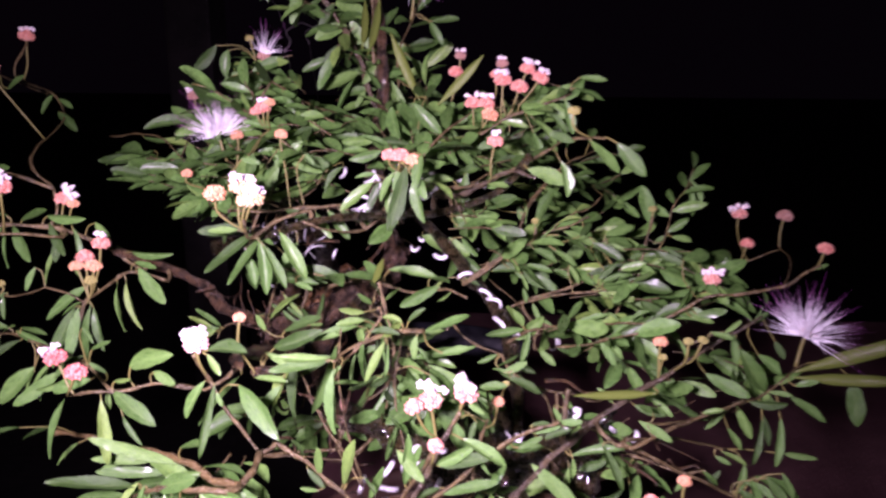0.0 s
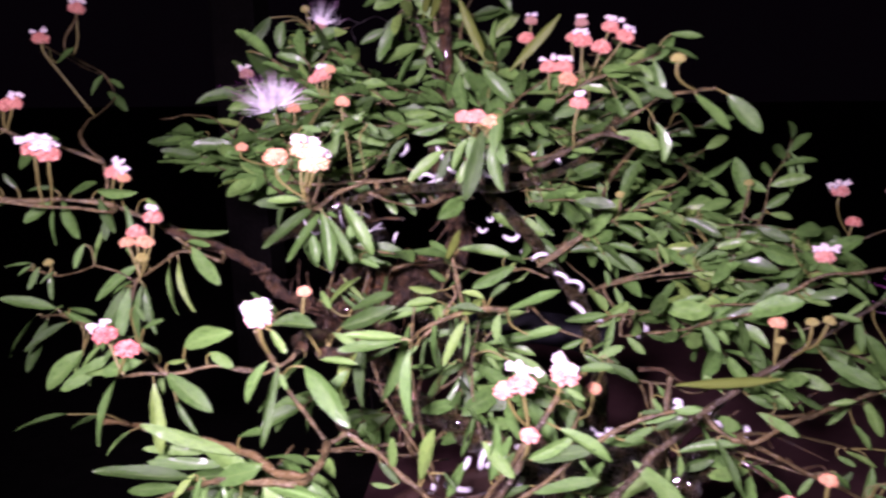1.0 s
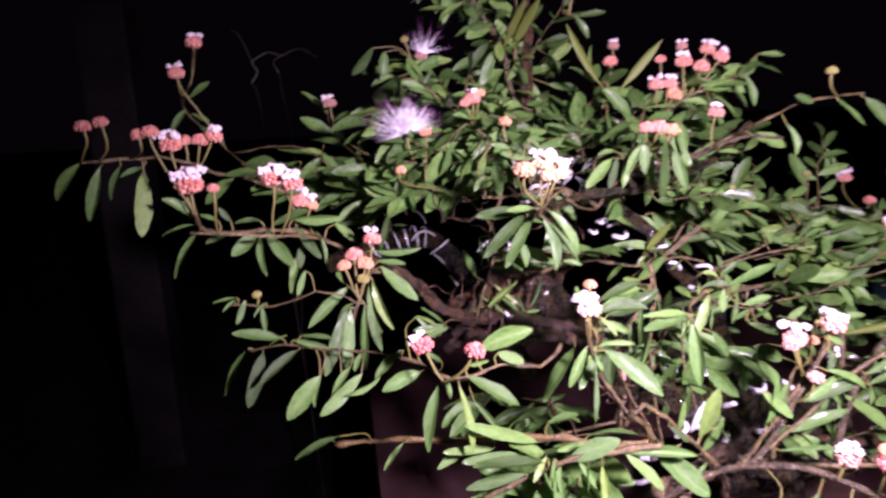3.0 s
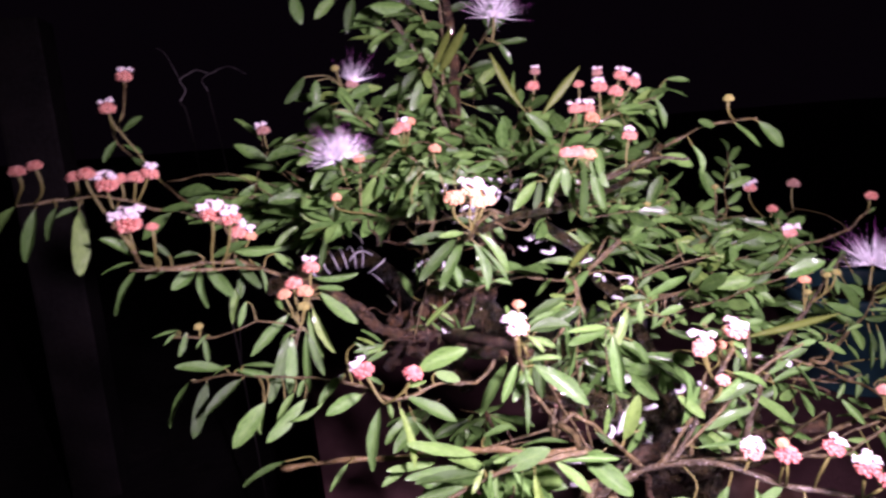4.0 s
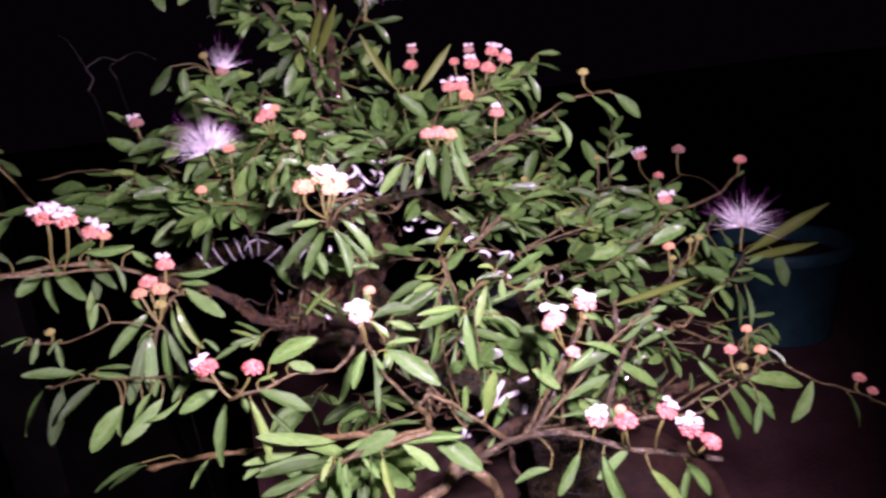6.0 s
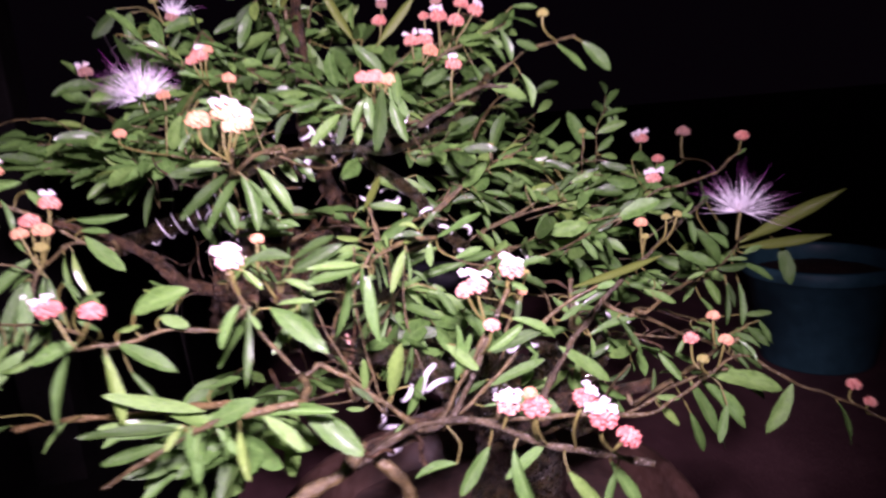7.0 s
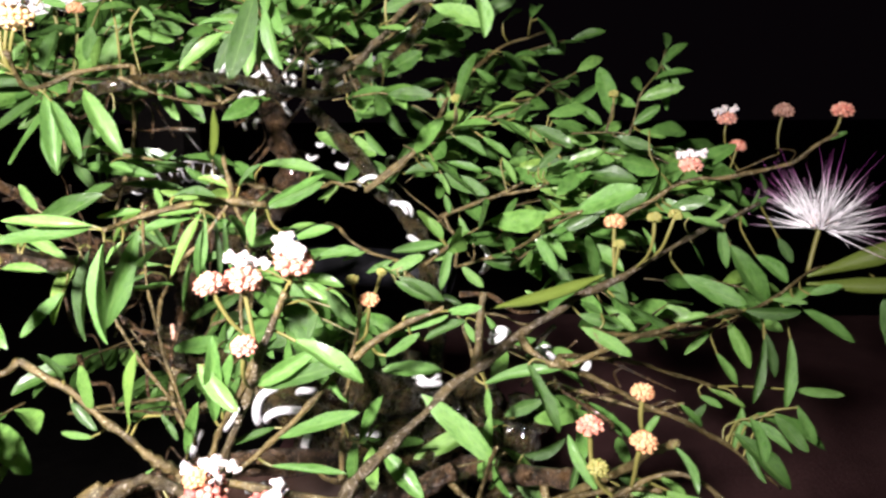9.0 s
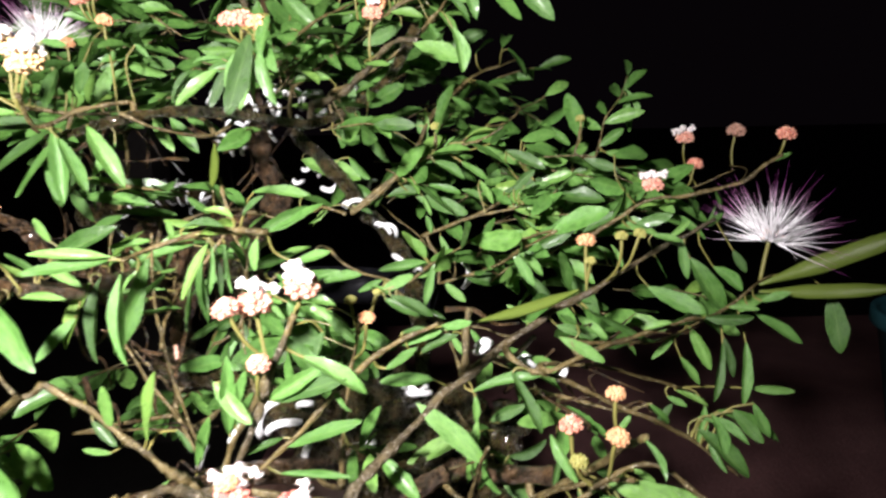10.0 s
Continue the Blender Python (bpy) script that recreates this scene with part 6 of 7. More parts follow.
leaf(tw, (0.067, 0.550, 1.178), (0.104, 0.536, 1.157), 0.30)
leaf(tw, (0.078, 0.548, 1.168), (0.084, 0.545, 1.155), 0.28)
leaf(tw, (0.105, 0.544, 1.202), (0.138, 0.532, 1.189), 0.32)
leaf(tw, (0.086, 0.545, 1.190), (0.106, 0.543, 1.179), 0.37)
leaf(tw, (0.103, 0.542, 1.190), (0.121, 0.540, 1.178), 0.33)
leaf(tw, (0.122, 0.544, 1.200), (0.134, 0.557, 1.210), 0.33)
leaf(tw, (0.132, 0.544, 1.196), (0.156, 0.532, 1.185), 0.32)
leaf(tw, (0.142, 0.545, 1.202), (0.169, 0.557, 1.207), 0.32)
leaf(tw, (0.144, 0.545, 1.199), (0.168, 0.554, 1.192), 0.33)
leaf(tw, (0.092, 0.543, 1.198), (0.100, 0.545, 1.206), 0.19)
leaf(tw, (0.017, 0.553, 1.162), (0.003, 0.550, 1.150), 0.28)
leaf(tw, (0.074, 0.548, 1.188), (0.106, 0.561, 1.196), 0.19)
leaf(tw, (0.031, 0.553, 1.162), (0.045, 0.552, 1.156), 0.28)
tw = twig([(0.141, 0.517, 1.165), (0.135, 0.528, 1.161), (0.112, 0.538, 1.155), (0.098, 0.548, 1.148), (0.077, 0.558, 1.139)], 0.0007, 0.0013)
leaf(tw, (0.133, 0.529, 1.162), (0.164, 0.521, 1.156), 0.28)
leaf(tw, (0.135, 0.527, 1.164), (0.157, 0.520, 1.174), 0.34)
leaf(tw, (0.080, 0.554, 1.154), (0.083, 0.551, 1.142), 0.40)
leaf(tw, (0.115, 0.543, 1.178), (0.124, 0.540, 1.162), 0.28)
leaf(tw, (0.134, 0.519, 1.173), (0.148, 0.522, 1.185), 0.37)
leaf(tw, (0.137, 0.518, 1.171), (0.158, 0.520, 1.177), 0.33)
leaf(tw, (0.137, 0.517, 1.166), (0.156, 0.528, 1.167), 0.33)
leaf(tw, (0.135, 0.528, 1.161), (0.164, 0.519, 1.159), 0.24)
tw = twig([(0.157, 0.458, 1.160), (0.147, 0.477, 1.153), (0.129, 0.496, 1.144), (0.118, 0.516, 1.137), (0.105, 0.535, 1.128), (0.088, 0.555, 1.125)], 0.0007, 0.0012)
leaf(tw, (0.113, 0.521, 1.140), (0.124, 0.516, 1.156), 0.45)
leaf(tw, (0.122, 0.506, 1.143), (0.139, 0.501, 1.152), 0.36)
leaf(tw, (0.090, 0.552, 1.127), (0.105, 0.548, 1.123), 0.45)
leaf(tw, (0.138, 0.497, 1.146), (0.151, 0.495, 1.137), 0.37)
leaf(tw, (0.150, 0.477, 1.154), (0.165, 0.480, 1.163), 0.32)
leaf(tw, (0.143, 0.477, 1.154), (0.136, 0.478, 1.161), 0.32)
tw = twig([(0.047, 0.568, 1.162), (0.061, 0.573, 1.148), (0.076, 0.577, 1.134)], 0.0006, 0.0006)
leaf(tw, (0.054, 0.560, 1.166), (0.077, 0.554, 1.170), 0.42)
tw = twig([(0.076, 0.567, 1.136), (0.088, 0.555, 1.125), (0.098, 0.543, 1.113)], 0.0006, 0.0006)
tw = twig([(0.152, 0.642, 1.261), (0.119, 0.622, 1.248), (0.099, 0.603, 1.232), (0.084, 0.584, 1.217), (0.074, 0.564, 1.196)], 0.0010, 0.0022)
leaf(tw, (0.056, 0.567, 1.209), (0.072, 0.560, 1.189), 0.50)
leaf(tw, (0.075, 0.580, 1.218), (0.082, 0.576, 1.203), 0.45)
tw = twig([(0.079, 0.469, 1.258), (0.063, 0.496, 1.258), (0.048, 0.520, 1.247), (0.028, 0.543, 1.233), (0.006, 0.568, 1.228)], 0.0012, 0.0027)
leaf(tw, (0.027, 0.546, 1.229), (0.042, 0.540, 1.211), 0.42)
leaf(tw, (0.048, 0.500, 1.248), (0.063, 0.496, 1.248), 0.50)
leaf(tw, (0.076, 0.502, 1.259), (0.105, 0.499, 1.250), 0.48)
tw = twig([(0.071, 0.627, 1.253), (0.048, 0.610, 1.239), (0.035, 0.594, 1.234), (0.015, 0.580, 1.232)], 0.0009, 0.0016)
leaf(tw, (0.032, 0.580, 1.246), (0.026, 0.568, 1.199), 0.36)
leaf(tw, (0.018, 0.580, 1.230), (0.039, 0.574, 1.216), 0.42)
leaf(tw, (0.054, 0.580, 1.218), (0.079, 0.573, 1.225), 0.42)
tw = twig([(0.151, 0.611, 1.223), (0.137, 0.599, 1.213), (0.121, 0.587, 1.210), (0.106, 0.575, 1.201)], 0.0006, 0.0009)
leaf(tw, (0.080, 0.579, 1.224), (0.082, 0.575, 1.205), 0.33)
leaf(tw, (0.099, 0.591, 1.232), (0.118, 0.599, 1.219), 0.37)
leaf(tw, (0.117, 0.594, 1.243), (0.135, 0.602, 1.228), 0.37)
leaf(tw, (0.125, 0.604, 1.240), (0.145, 0.615, 1.244), 0.37)
leaf(tw, (0.142, 0.613, 1.232), (0.158, 0.623, 1.229), 0.37)
leaf(tw, (0.125, 0.588, 1.213), (0.142, 0.600, 1.217), 0.37)
leaf(tw, (0.142, 0.620, 1.267), (0.162, 0.637, 1.247), 0.33)
leaf(tw, (0.118, 0.618, 1.263), (0.131, 0.642, 1.277), 0.37)
leaf(tw, (0.138, 0.620, 1.267), (0.144, 0.644, 1.283), 0.37)
tw = twig([(-0.139, 0.490, 1.227), (-0.131, 0.500, 1.225), (-0.115, 0.511, 1.224), (-0.095, 0.522, 1.224), (-0.067, 0.533, 1.225)], 0.0010, 0.0014)
leaf(tw, (-0.105, 0.516, 1.224), (-0.083, 0.510, 1.215), 0.42)
leaf(tw, (-0.084, 0.526, 1.221), (-0.071, 0.520, 1.201), 0.36)
leaf(tw, (-0.075, 0.530, 1.221), (-0.057, 0.523, 1.201), 0.38)
leaf(tw, (-0.066, 0.533, 1.220), (-0.043, 0.527, 1.212), 0.34)
leaf(tw, (-0.126, 0.505, 1.250), (-0.127, 0.490, 1.227), 0.39)
leaf(tw, (-0.118, 0.506, 1.252), (-0.117, 0.492, 1.234), 0.37)
leaf(tw, (-0.124, 0.513, 1.239), (-0.143, 0.513, 1.242), 0.37)
leaf(tw, (-0.092, 0.530, 1.265), (-0.084, 0.529, 1.257), 0.37)
leaf(tw, (-0.130, 0.498, 1.264), (-0.116, 0.498, 1.261), 0.37)
leaf(tw, (-0.136, 0.493, 1.243), (-0.145, 0.491, 1.232), 0.37)
tw = twig([(-0.123, 0.676, 1.425), (-0.103, 0.676, 1.390), (-0.084, 0.677, 1.362), (-0.072, 0.681, 1.339), (-0.068, 0.687, 1.317), (-0.056, 0.690, 1.287), (-0.036, 0.689, 1.252)], 0.0019, 0.0030)
leaf(tw, (-0.201, 0.676, 1.428), (-0.198, 0.668, 1.399), 0.48)
leaf(tw, (-0.164, 0.676, 1.421), (-0.183, 0.669, 1.404), 0.46)
leaf(tw, (-0.145, 0.676, 1.422), (-0.156, 0.667, 1.390), 0.36)
leaf(tw, (-0.119, 0.676, 1.414), (-0.149, 0.667, 1.398), 0.46)
leaf(tw, (-0.122, 0.676, 1.416), (-0.133, 0.663, 1.370), 0.27)
leaf(tw, (-0.105, 0.676, 1.392), (-0.123, 0.671, 1.380), 0.50)
leaf(tw, (-0.094, 0.676, 1.389), (-0.109, 0.668, 1.363), 0.42)
leaf(tw, (-0.083, 0.677, 1.369), (-0.112, 0.669, 1.356), 0.48)
leaf(tw, (-0.087, 0.678, 1.353), (-0.109, 0.670, 1.331), 0.50)
leaf(tw, (-0.072, 0.685, 1.327), (-0.108, 0.675, 1.315), 0.52)
leaf(tw, (-0.075, 0.685, 1.326), (-0.098, 0.672, 1.283), 0.32)
leaf(tw, (-0.069, 0.688, 1.310), (-0.078, 0.683, 1.294), 0.40)
leaf(tw, (-0.101, 0.678, 1.340), (-0.126, 0.671, 1.328), 0.40)
leaf(tw, (-0.116, 0.676, 1.400), (-0.141, 0.668, 1.382), 0.40)
leaf(tw, (-0.036, 0.685, 1.290), (-0.025, 0.648, 1.278), 0.37)
leaf(tw, (-0.094, 0.694, 1.262), (-0.064, 0.658, 1.279), 0.32)
leaf(tw, (-0.001, 0.681, 1.254), (0.025, 0.637, 1.277), 0.32)
leaf(tw, (-0.003, 0.687, 1.281), (-0.009, 0.651, 1.256), 0.32)
leaf(tw, (-0.016, 0.688, 1.271), (-0.045, 0.650, 1.258), 0.32)
leaf(tw, (0.021, 0.682, 1.287), (0.035, 0.647, 1.291), 0.33)
leaf(tw, (-0.057, 0.689, 1.281), (-0.077, 0.658, 1.261), 0.28)
leaf(tw, (-0.081, 0.694, 1.278), (-0.095, 0.669, 1.291), 0.28)
tw = twig([(0.222, 0.494, 1.142), (0.198, 0.503, 1.128), (0.172, 0.515, 1.130), (0.149, 0.525, 1.126), (0.125, 0.535, 1.117)], 0.0006, 0.0008)
leaf(tw, (0.187, 0.500, 1.138), (0.193, 0.496, 1.126), 0.60)
leaf(tw, (0.159, 0.522, 1.124), (0.188, 0.508, 1.089), 0.32)
leaf(tw, (0.176, 0.516, 1.140), (0.198, 0.509, 1.131), 0.33)
leaf(tw, (0.138, 0.527, 1.122), (0.161, 0.516, 1.097), 0.33)
tw = twig([(0.086, 0.353, 1.141), (0.064, 0.359, 1.128), (0.045, 0.363, 1.110), (0.030, 0.367, 1.092), (0.010, 0.371, 1.073), (-0.006, 0.375, 1.058)], 0.0010, 0.0014)
leaf(tw, (0.072, 0.360, 1.135), (0.082, 0.357, 1.138), 0.34)
leaf(tw, (0.071, 0.360, 1.130), (0.088, 0.356, 1.137), 0.28)
leaf(tw, (0.079, 0.360, 1.126), (0.093, 0.356, 1.136), 0.34)
leaf(tw, (0.087, 0.360, 1.137), (0.100, 0.357, 1.139), 0.40)
leaf(tw, (0.065, 0.360, 1.120), (0.079, 0.356, 1.130), 0.28)
leaf(tw, (0.045, 0.363, 1.115), (0.049, 0.359, 1.102), 0.32)
leaf(tw, (0.022, 0.368, 1.084), (0.055, 0.360, 1.099), 0.22)
leaf(tw, (0.022, 0.369, 1.088), (0.003, 0.363, 1.083), 0.27)
leaf(tw, (0.018, 0.370, 1.071), (0.050, 0.362, 1.072), 0.13)
tw = twig([(0.158, 0.333, 1.085), (0.147, 0.345, 1.079), (0.134, 0.357, 1.068), (0.120, 0.368, 1.053), (0.102, 0.381, 1.042)], 0.0009, 0.0011)
leaf(tw, (0.148, 0.344, 1.074), (0.171, 0.334, 1.053), 0.33)
leaf(tw, (0.144, 0.351, 1.053), (0.152, 0.344, 1.026), 0.24)
leaf(tw, (0.155, 0.330, 1.065), (0.148, 0.327, 1.043), 0.28)
leaf(tw, (0.142, 0.355, 1.071), (0.130, 0.362, 1.088), 0.28)
leaf(tw, (0.126, 0.358, 1.061), (0.138, 0.351, 1.044), 0.28)
tw = twig([(0.232, 0.463, 1.105), (0.209, 0.445, 1.102), (0.188, 0.429, 1.105), (0.166, 0.413, 1.110), (0.146, 0.398, 1.118)], 0.0006, 0.0010)
leaf(tw, (0.150, 0.400, 1.124), (0.140, 0.397, 1.129), 0.40)
leaf(tw, (0.141, 0.398, 1.119), (0.161, 0.392, 1.109), 0.30)
leaf(tw, (0.220, 0.450, 1.106), (0.230, 0.443, 1.083), 0.32)
leaf(tw, (0.214, 0.445, 1.091), (0.225, 0.440, 1.077), 0.38)
leaf(tw, (0.215, 0.449, 1.103), (0.198, 0.444, 1.090), 0.22)
tw = twig([(0.186, 0.402, 1.084), (0.175, 0.411, 1.077), (0.162, 0.420, 1.076), (0.146, 0.430, 1.077)], 0.0007, 0.0011)
leaf(tw, (0.146, 0.427, 1.058), (0.149, 0.425, 1.049), 0.30)
leaf(tw, (0.184, 0.402, 1.084), (0.196, 0.401, 1.074), 0.28)
leaf(tw, (0.180, 0.411, 1.076), (0.170, 0.408, 1.065), 0.28)
tw = twig([(0.141, 0.464, 1.105), (0.127, 0.465, 1.098), (0.113, 0.467, 1.101), (0.095, 0.470, 1.103), (0.077, 0.472, 1.107)], 0.0006, 0.0010)
leaf(tw, (0.104, 0.467, 1.102), (0.113, 0.465, 1.089), 0.28)
tw = twig([(0.060, 0.468, 1.130), (0.048, 0.475, 1.132), (0.035, 0.482, 1.136), (0.025, 0.490, 1.144)], 0.0006, 0.0009)
leaf(tw, (0.056, 0.469, 1.121), (0.073, 0.464, 1.135), 0.42)
leaf(tw, (0.057, 0.468, 1.120), (0.079, 0.462, 1.111), 0.33)
leaf(tw, (0.057, 0.468, 1.131), (0.043, 0.466, 1.125), 0.32)
leaf(tw, (0.042, 0.475, 1.134), (0.030, 0.473, 1.129), 0.32)
clump((-0.083, 0.668, 1.387), (.05, .04, .05), 12, 0.033)
clump((-0.052, 0.726, 1.310), (.065, .04, .05), 20, 0.033)
clump((-0.122, 0.598, 1.268), (.06, .05, .035), 14, 0.031)
clump((-0.002, 0.625, 1.264), (.07, .04, .045), 22, 0.031)
clump((0.089, 0.597, 1.298), (.04, .03, .02), 6, 0.031)
clump((-0.221, 0.691, 1.230), (.09, .05, .022), 20, 0.042)
clump((-0.157, 0.591, 1.233), (.06, .04, .025), 12, 0.035)
clump((0.015, 0.533, 1.221), (.05, .04, .03), 8, 0.033)
clump((-0.171, 0.675, 1.319), (.035, .03, .03), 6, 0.033)
clump((0.057, 0.590, 1.184), (.06, .04, .02), 8, 0.029)
clump((0.130, 0.673, 1.227), (.06, .05, .035), 14, 0.029)
clump((0.139, 0.619, 1.166), (.08, .05, .025), 14, 0.029)
clump((0.166, 0.560, 1.171), (.05, .05, .03), 12, 0.030)
clump((-0.114, 0.627, 1.263), (.11, .05, .04), 15, 0.042)
clump((0.048, 0.618, 1.264), (.09, .05, .03), 16, 0.031)
clump((0.222, 0.570, 1.159), (.04, .05, .025), 7, 0.031)
clump((-0.126, 0.381, 1.067), (.035, .03, .015), 5, 0.037)
clump((-0.131, 0.382, 1.080), (.04, .03, .015), 4, 0.037)
clump((0.130, 0.518, 1.146), (.06, .04, .03), 9, 0.033)
clump((0.211, 0.532, 1.108), (.07, .04, .03), 7, 0.033)
tw = twig([(-0.043, 0.413, 1.168), (-0.046, 0.415, 1.142), (-0.045, 0.417, 1.113), (-0.040, 0.419, 1.083), (-0.034, 0.421, 1.052)], 0.0006, 0.0009)
leaf(tw, (-0.047, 0.414, 1.157), (-0.058, 0.401, 1.113), 0.28)
leaf(tw, (-0.053, 0.415, 1.136), (-0.038, 0.411, 1.148), 0.38)
leaf(tw, (-0.056, 0.416, 1.129), (-0.032, 0.410, 1.132), 0.38)
leaf(tw, (-0.043, 0.413, 1.165), (-0.061, 0.408, 1.162), 0.30)
tw = twig([(-0.082, 0.418, 1.160), (-0.073, 0.421, 1.135), (-0.061, 0.422, 1.102), (-0.045, 0.424, 1.072)], 0.0006, 0.0009)
leaf(tw, (-0.077, 0.420, 1.145), (-0.091, 0.410, 1.115), 0.28)
leaf(tw, (-0.072, 0.420, 1.148), (-0.078, 0.408, 1.108), 0.27)
leaf(tw, (-0.081, 0.418, 1.164), (-0.056, 0.411, 1.178), 0.32)
leaf(tw, (-0.093, 0.418, 1.164), (-0.097, 0.414, 1.176), 0.36)
tw = twig([(-0.008, 0.444, 1.153), (-0.013, 0.438, 1.126), (-0.011, 0.433, 1.099), (-0.004, 0.428, 1.071)], 0.0006, 0.0009)
leaf(tw, (0.010, 0.439, 1.128), (0.021, 0.434, 1.109), 0.34)
leaf(tw, (-0.010, 0.432, 1.095), (-0.019, 0.425, 1.069), 0.19)
clump((0.080, 0.409, 1.075), (.045, .02, .03), 2, 0.029)
clump((0.116, 0.428, 1.072), (.05, .02, .03), 3, 0.029)
clump((-0.002, 0.457, 1.106), (.045, .03, .035), 6, 0.033)
clump((-0.096, 0.523, 1.051), (.05, .03, .025), 5, 0.035)
tw = twig([(-0.122, 0.552, 1.148), (-0.108, 0.556, 1.129), (-0.095, 0.560, 1.115), (-0.089, 0.564, 1.105)], 0.0006, 0.0010)
leaf(tw, (-0.120, 0.550, 1.146), (-0.102, 0.545, 1.129), 0.17)
leaf(tw, (-0.099, 0.550, 1.120), (-0.115, 0.545, 1.136), 0.22)
leaf(tw, (-0.107, 0.556, 1.115), (-0.132, 0.551, 1.138), 0.14)
tw = twig([(-0.082, 0.548, 1.152), (-0.086, 0.552, 1.136), (-0.091, 0.556, 1.117), (-0.095, 0.560, 1.102)], 0.0006, 0.0010)
leaf(tw, (-0.093, 0.545, 1.123), (-0.084, 0.540, 1.151), 0.18)
leaf(tw, (-0.097, 0.545, 1.121), (-0.084, 0.540, 1.123), 0.25)
leaf(tw, (-0.095, 0.548, 1.116), (-0.104, 0.543, 1.137), 0.20)
tw = twig([(-0.114, 0.556, 1.106), (-0.111, 0.560, 1.120), (-0.105, 0.564, 1.136), (-0.103, 0.568, 1.151)], 0.0009, 0.0013)
tw = twig([(-0.155, 0.560, 1.124), (-0.141, 0.564, 1.122), (-0.123, 0.568, 1.120), (-0.112, 0.572, 1.114)], 0.0005, 0.0008)
leaf(tw, (-0.142, 0.555, 1.125), (-0.124, 0.550, 1.126), 0.20)
leaf(tw, (-0.154, 0.556, 1.125), (-0.165, 0.551, 1.133), 0.25)
tw = twig([(-0.171, 0.530, 1.112), (-0.168, 0.534, 1.119), (-0.161, 0.538, 1.123), (-0.152, 0.542, 1.121)], 0.0005, 0.0008)
leaf(tw, (-0.169, 0.525, 1.121), (-0.177, 0.520, 1.115), 0.30)
leaf(tw, (-0.168, 0.525, 1.122), (-0.185, 0.520, 1.120), 0.26)
leaf(tw, (-0.166, 0.527, 1.123), (-0.192, 0.522, 1.123), 0.24)
leaf(tw, (-0.169, 0.527, 1.120), (-0.190, 0.522, 1.133), 0.30)
leaf(tw, (-0.166, 0.530, 1.123), (-0.184, 0.525, 1.140), 0.30)
tw = twig([(-0.233, 0.660, 1.194), (-0.216, 0.664, 1.201), (-0.200, 0.668, 1.195), (-0.196, 0.672, 1.176)], 0.0005, 0.0008)
leaf(tw, (-0.192, 0.655, 1.203), (-0.208, 0.650, 1.163), 0.19)
leaf(tw, (-0.198, 0.655, 1.209), (-0.226, 0.650, 1.184), 0.26)
leaf(tw, (-0.219, 0.650, 1.213), (-0.248, 0.645, 1.194), 0.30)
leaf(tw, (-0.197, 0.660, 1.206), (-0.220, 0.655, 1.185), 0.30)
leaf(tw, (-0.194, 0.665, 1.184), (-0.180, 0.660, 1.184), 0.20)
leaf(tw, (-0.205, 0.660, 1.211), (-0.191, 0.655, 1.223), 0.20)
tw = twig([(-0.026, 0.460, 1.168), (-0.025, 0.460, 1.160), (-0.034, 0.455, 1.147), (-0.048, 0.450, 1.132), (-0.057, 0.450, 1.116)], 0.0008, 0.0012, TANWOOD)
leaf(tw, (-0.035, 0.455, 1.159), (-0.054, 0.447, 1.159), 0.34)
leaf(tw, (-0.035, 0.455, 1.165), (-0.051, 0.447, 1.170), 0.36)
leaf(tw, (-0.039, 0.455, 1.155), (-0.072, 0.447, 1.148), 0.25)
leaf(tw, (-0.055, 0.455, 1.131), (-0.089, 0.447, 1.128), 0.17)
leaf(tw, (-0.062, 0.455, 1.128), (-0.082, 0.447, 1.119), 0.15)
leaf(tw, (-0.035, 0.455, 1.151), (-0.038, 0.447, 1.116), 0.12)
leaf(tw, (-0.029, 0.455, 1.155), (-0.024, 0.447, 1.127), 0.15)
leaf(tw, (-0.024, 0.455, 1.156), (-0.021, 0.447, 1.130), 0.13)
leaf(tw, (-0.042, 0.455, 1.136), (-0.044, 0.447, 1.110), 0.17)
leaf(tw, (-0.037, 0.455, 1.138), (-0.033, 0.447, 1.113), 0.14)
leaf(tw, (-0.030, 0.455, 1.171), (-0.038, 0.447, 1.180), 0.34)
tw = twig([(0.021, 0.470, 1.148), (0.004, 0.470, 1.139), (-0.006, 0.465, 1.130), (-0.017, 0.460, 1.118), (-0.022, 0.460, 1.108)], 0.0006, 0.0010)
leaf(tw, (-0.007, 0.465, 1.136), (0.017, 0.457, 1.155), 0.30)
leaf(tw, (-0.006, 0.465, 1.127), (0.036, 0.457, 1.139), 0.17)
leaf(tw, (-0.017, 0.465, 1.118), (-0.012, 0.457, 1.137), 0.24)
leaf(tw, (-0.008, 0.465, 1.131), (0.003, 0.457, 1.112), 0.26)
leaf(tw, (-0.001, 0.465, 1.136), (0.009, 0.457, 1.128), 0.30)
tw = twig([(-0.115, 0.550, 1.178), (-0.122, 0.550, 1.163), (-0.129, 0.550, 1.143), (-0.136, 0.555, 1.116)], 0.0009, 0.0014)
leaf(tw, (-0.121, 0.545, 1.162), (-0.078, 0.537, 1.159), 0.18)
leaf(tw, (-0.117, 0.545, 1.167), (-0.081, 0.537, 1.173), 0.19)
leaf(tw, (-0.130, 0.545, 1.125), (-0.104, 0.537, 1.150), 0.16)
leaf(tw, (-0.136, 0.545, 1.155), (-0.146, 0.537, 1.180), 0.30)
leaf(tw, (-0.132, 0.545, 1.189), (-0.132, 0.537, 1.164), 0.13)
leaf(tw, (-0.128, 0.545, 1.189), (-0.126, 0.537, 1.166), 0.12)
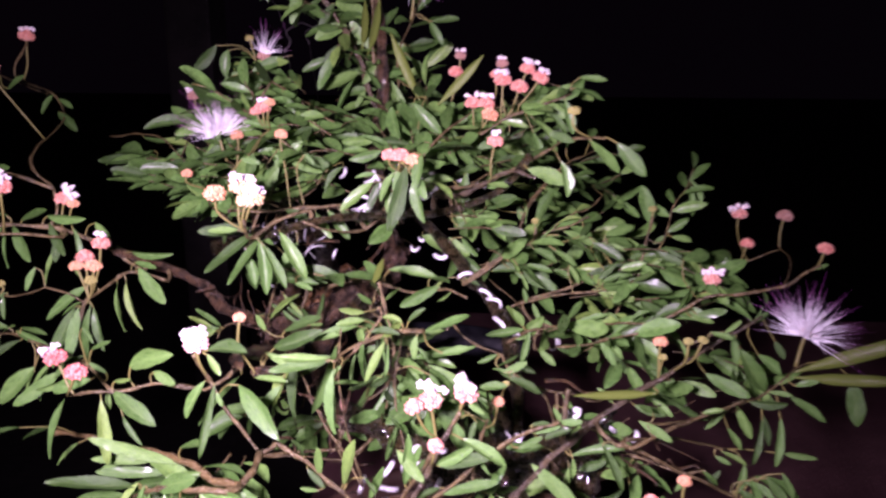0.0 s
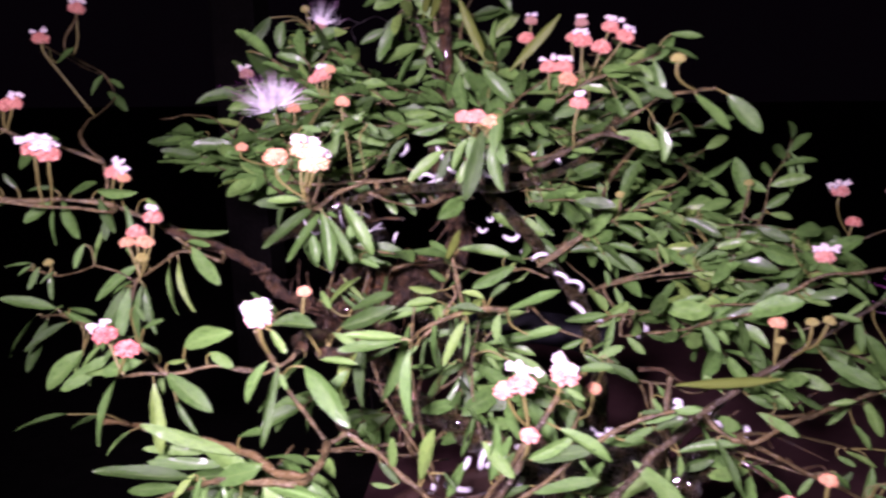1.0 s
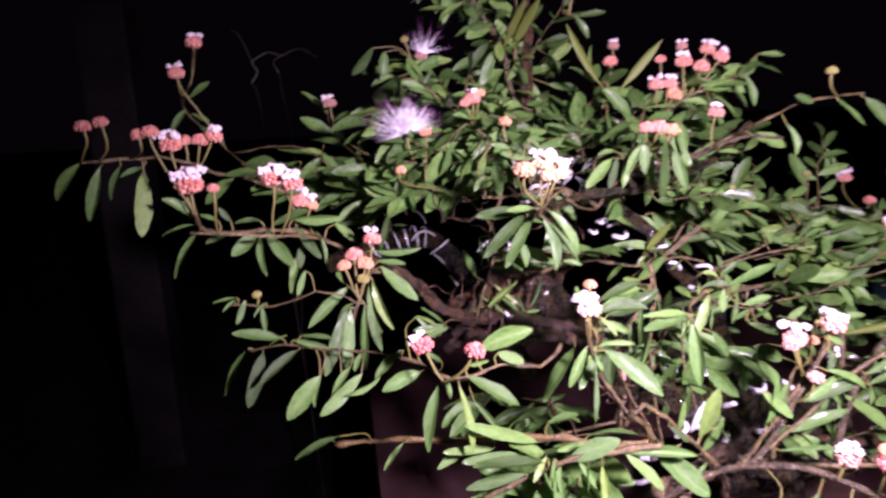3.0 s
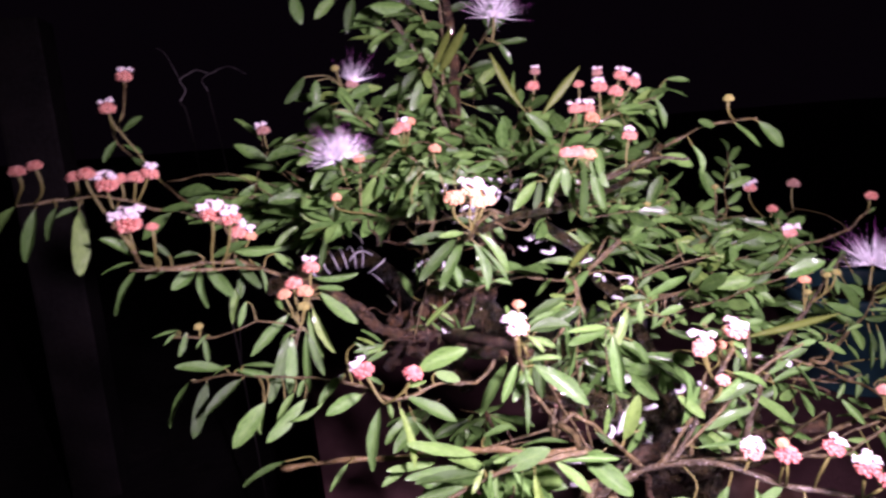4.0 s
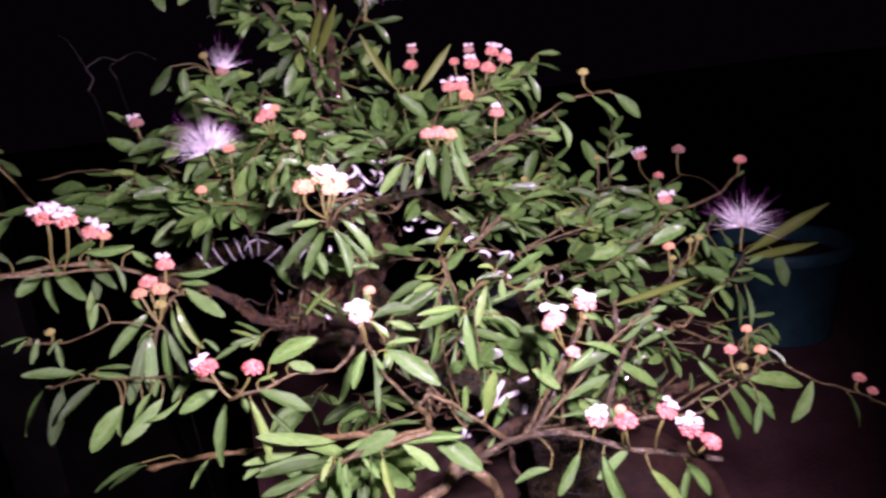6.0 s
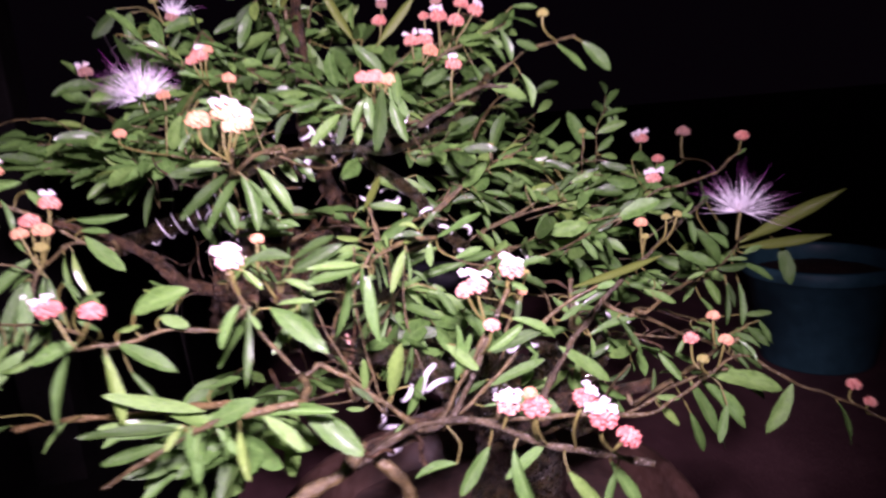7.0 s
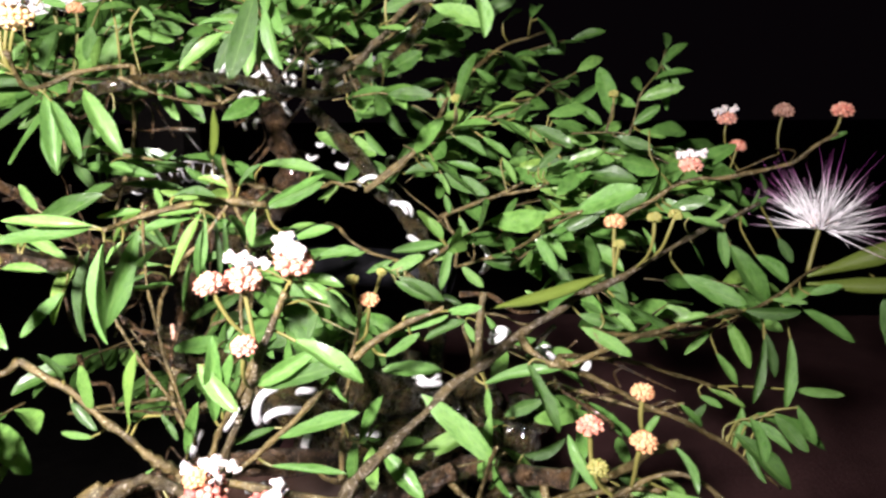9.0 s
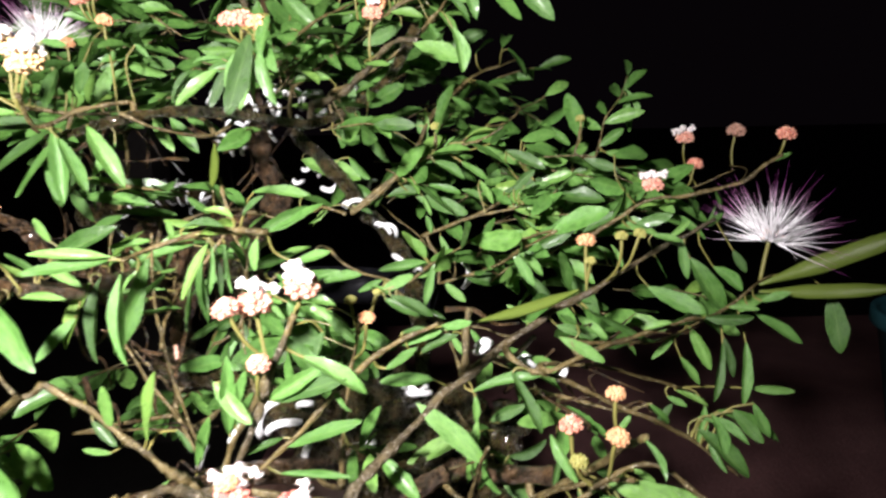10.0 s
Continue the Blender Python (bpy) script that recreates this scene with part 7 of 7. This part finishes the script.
arc((-0.119, 0.620, 1.160), (-0.111, 0.617, 1.169), (-0.100, 0.620, 1.170), 0.0012)
arc((-0.092, 0.620, 1.158), (-0.090, 0.617, 1.163), (-0.089, 0.620, 1.167), 0.0014)
arc((-0.082, 0.590, 1.120), (-0.080, 0.588, 1.116), (-0.079, 0.590, 1.111), 0.0012)
tw = twig([(0.316, 0.626, 1.173), (0.279, 0.628, 1.158), (0.244, 0.630, 1.149), (0.199, 0.634, 1.131)], 0.0005, 0.0007)

# join every shoot's foot to the wood that bears it
grown = np.array([p for line in limb_lines.values() for p in line])
waiting = list(TWIG_LINES)
while waiting:
    reach = [np.linalg.norm(grown - np.array(line[-1]), axis=1) for line, _ in waiting]
    n = min(range(len(waiting)), key=lambda i: reach[i].min())
    line, thick = waiting.pop(n)
    foot, end = line[-1], Vector(grown[reach[n].argmin()])
    if (end - foot).length > 0.002:
        lead = foot.lerp(end, 0.5) + (line[-1] - line[-3]).normalized() * (end - foot).length * 0.12
        mesh = tube_mesh("twig", curve([foot, lead, end], 5), lambda s: thick * (1 + 0.2 * s), 6, 0.4, foot.x * 50)
        on_tree(part("twig", mesh, SHOOT if thick < 0.0022 else GREYWOOD, tree))
    grown = np.vstack([grown, np.array(line)])
for ob, top, foot, sway, inverse in HEAD_FEET:
    off = grown - np.array(foot)
    gap = np.hypot(1.7 * np.hypot(off[:, 0], off[:, 1]), off[:, 2]) + 2.0 * np.maximum(off[:, 2] + 0.002, 0)
    end = Vector(grown[gap.argmin()])
    line = curve([end, end.lerp(foot, 0.55).lerp(top, 0.2) + sway, foot.lerp(top, 0.5), top], 4)
    mesh = tube_mesh("stalk", line, lambda s: 0.0006 + 0.0003 * s, 6)
    mesh.transform(inverse)
    part("stalk", mesh, STALK, ob, "olive green stalk")

# a fine stem from the foot of every leaf to the wood next to it
STEMS = ([], [])
for ob in list(tree.children_recursive):
    if ob.name.partition(".")[0] == "leaf":
        foot = ob.matrix_basis.translation
        gap = np.linalg.norm(grown - np.array(foot), axis=1)
        end = Vector(grown[gap.argmin()])
        if (end - foot).length > 0.0015:
            way = (ob.matrix_basis.to_3x3() @ Vector((1, 0, 0))).normalized()
            line = curve([foot + way * 0.001, foot.lerp(end, 0.45) - way * 0.2 * (end - foot).length, end], 3)
            start = len(STEMS[0])
            for o, t, a, b in frames_along(line):
                STEMS[0].extend((o + a * 0.0006, o - a * 0.0003 + b * 0.0005, o - a * 0.0003 - b * 0.0005))
            for i in range(len(line) - 1):
                for k in range(3):
                    STEMS[1].append((start + 3 * i + k, start + 3 * i + (k + 1) % 3, start + 3 * i + 3 + (k + 1) % 3, start + 3 * i + 3 + k))
mesh = bpy.data.meshes.new("leaf_stem")
mesh.from_pydata(STEMS[0], [], STEMS[1])
tagged(on_tree(part("leaf_stem", smooth(mesh), STALK, tree, "fine olive leaf stems")), kind="stuff")
foliage = on_tree(part("foliage", mesh_with_uv("foliage", *FILL), FOLIAGE, tree, "small dark green inner leaflets"))
tagged(foliage, kind="stuff")
mesh = bpy.data.meshes.new("side_shoot")
mesh.from_pydata(TWIGLETS[0], [], TWIGLETS[1])
tagged(on_tree(part("side_shoot", smooth(mesh), SHOOT, tree, "thin brown side shoots")), kind="stuff")
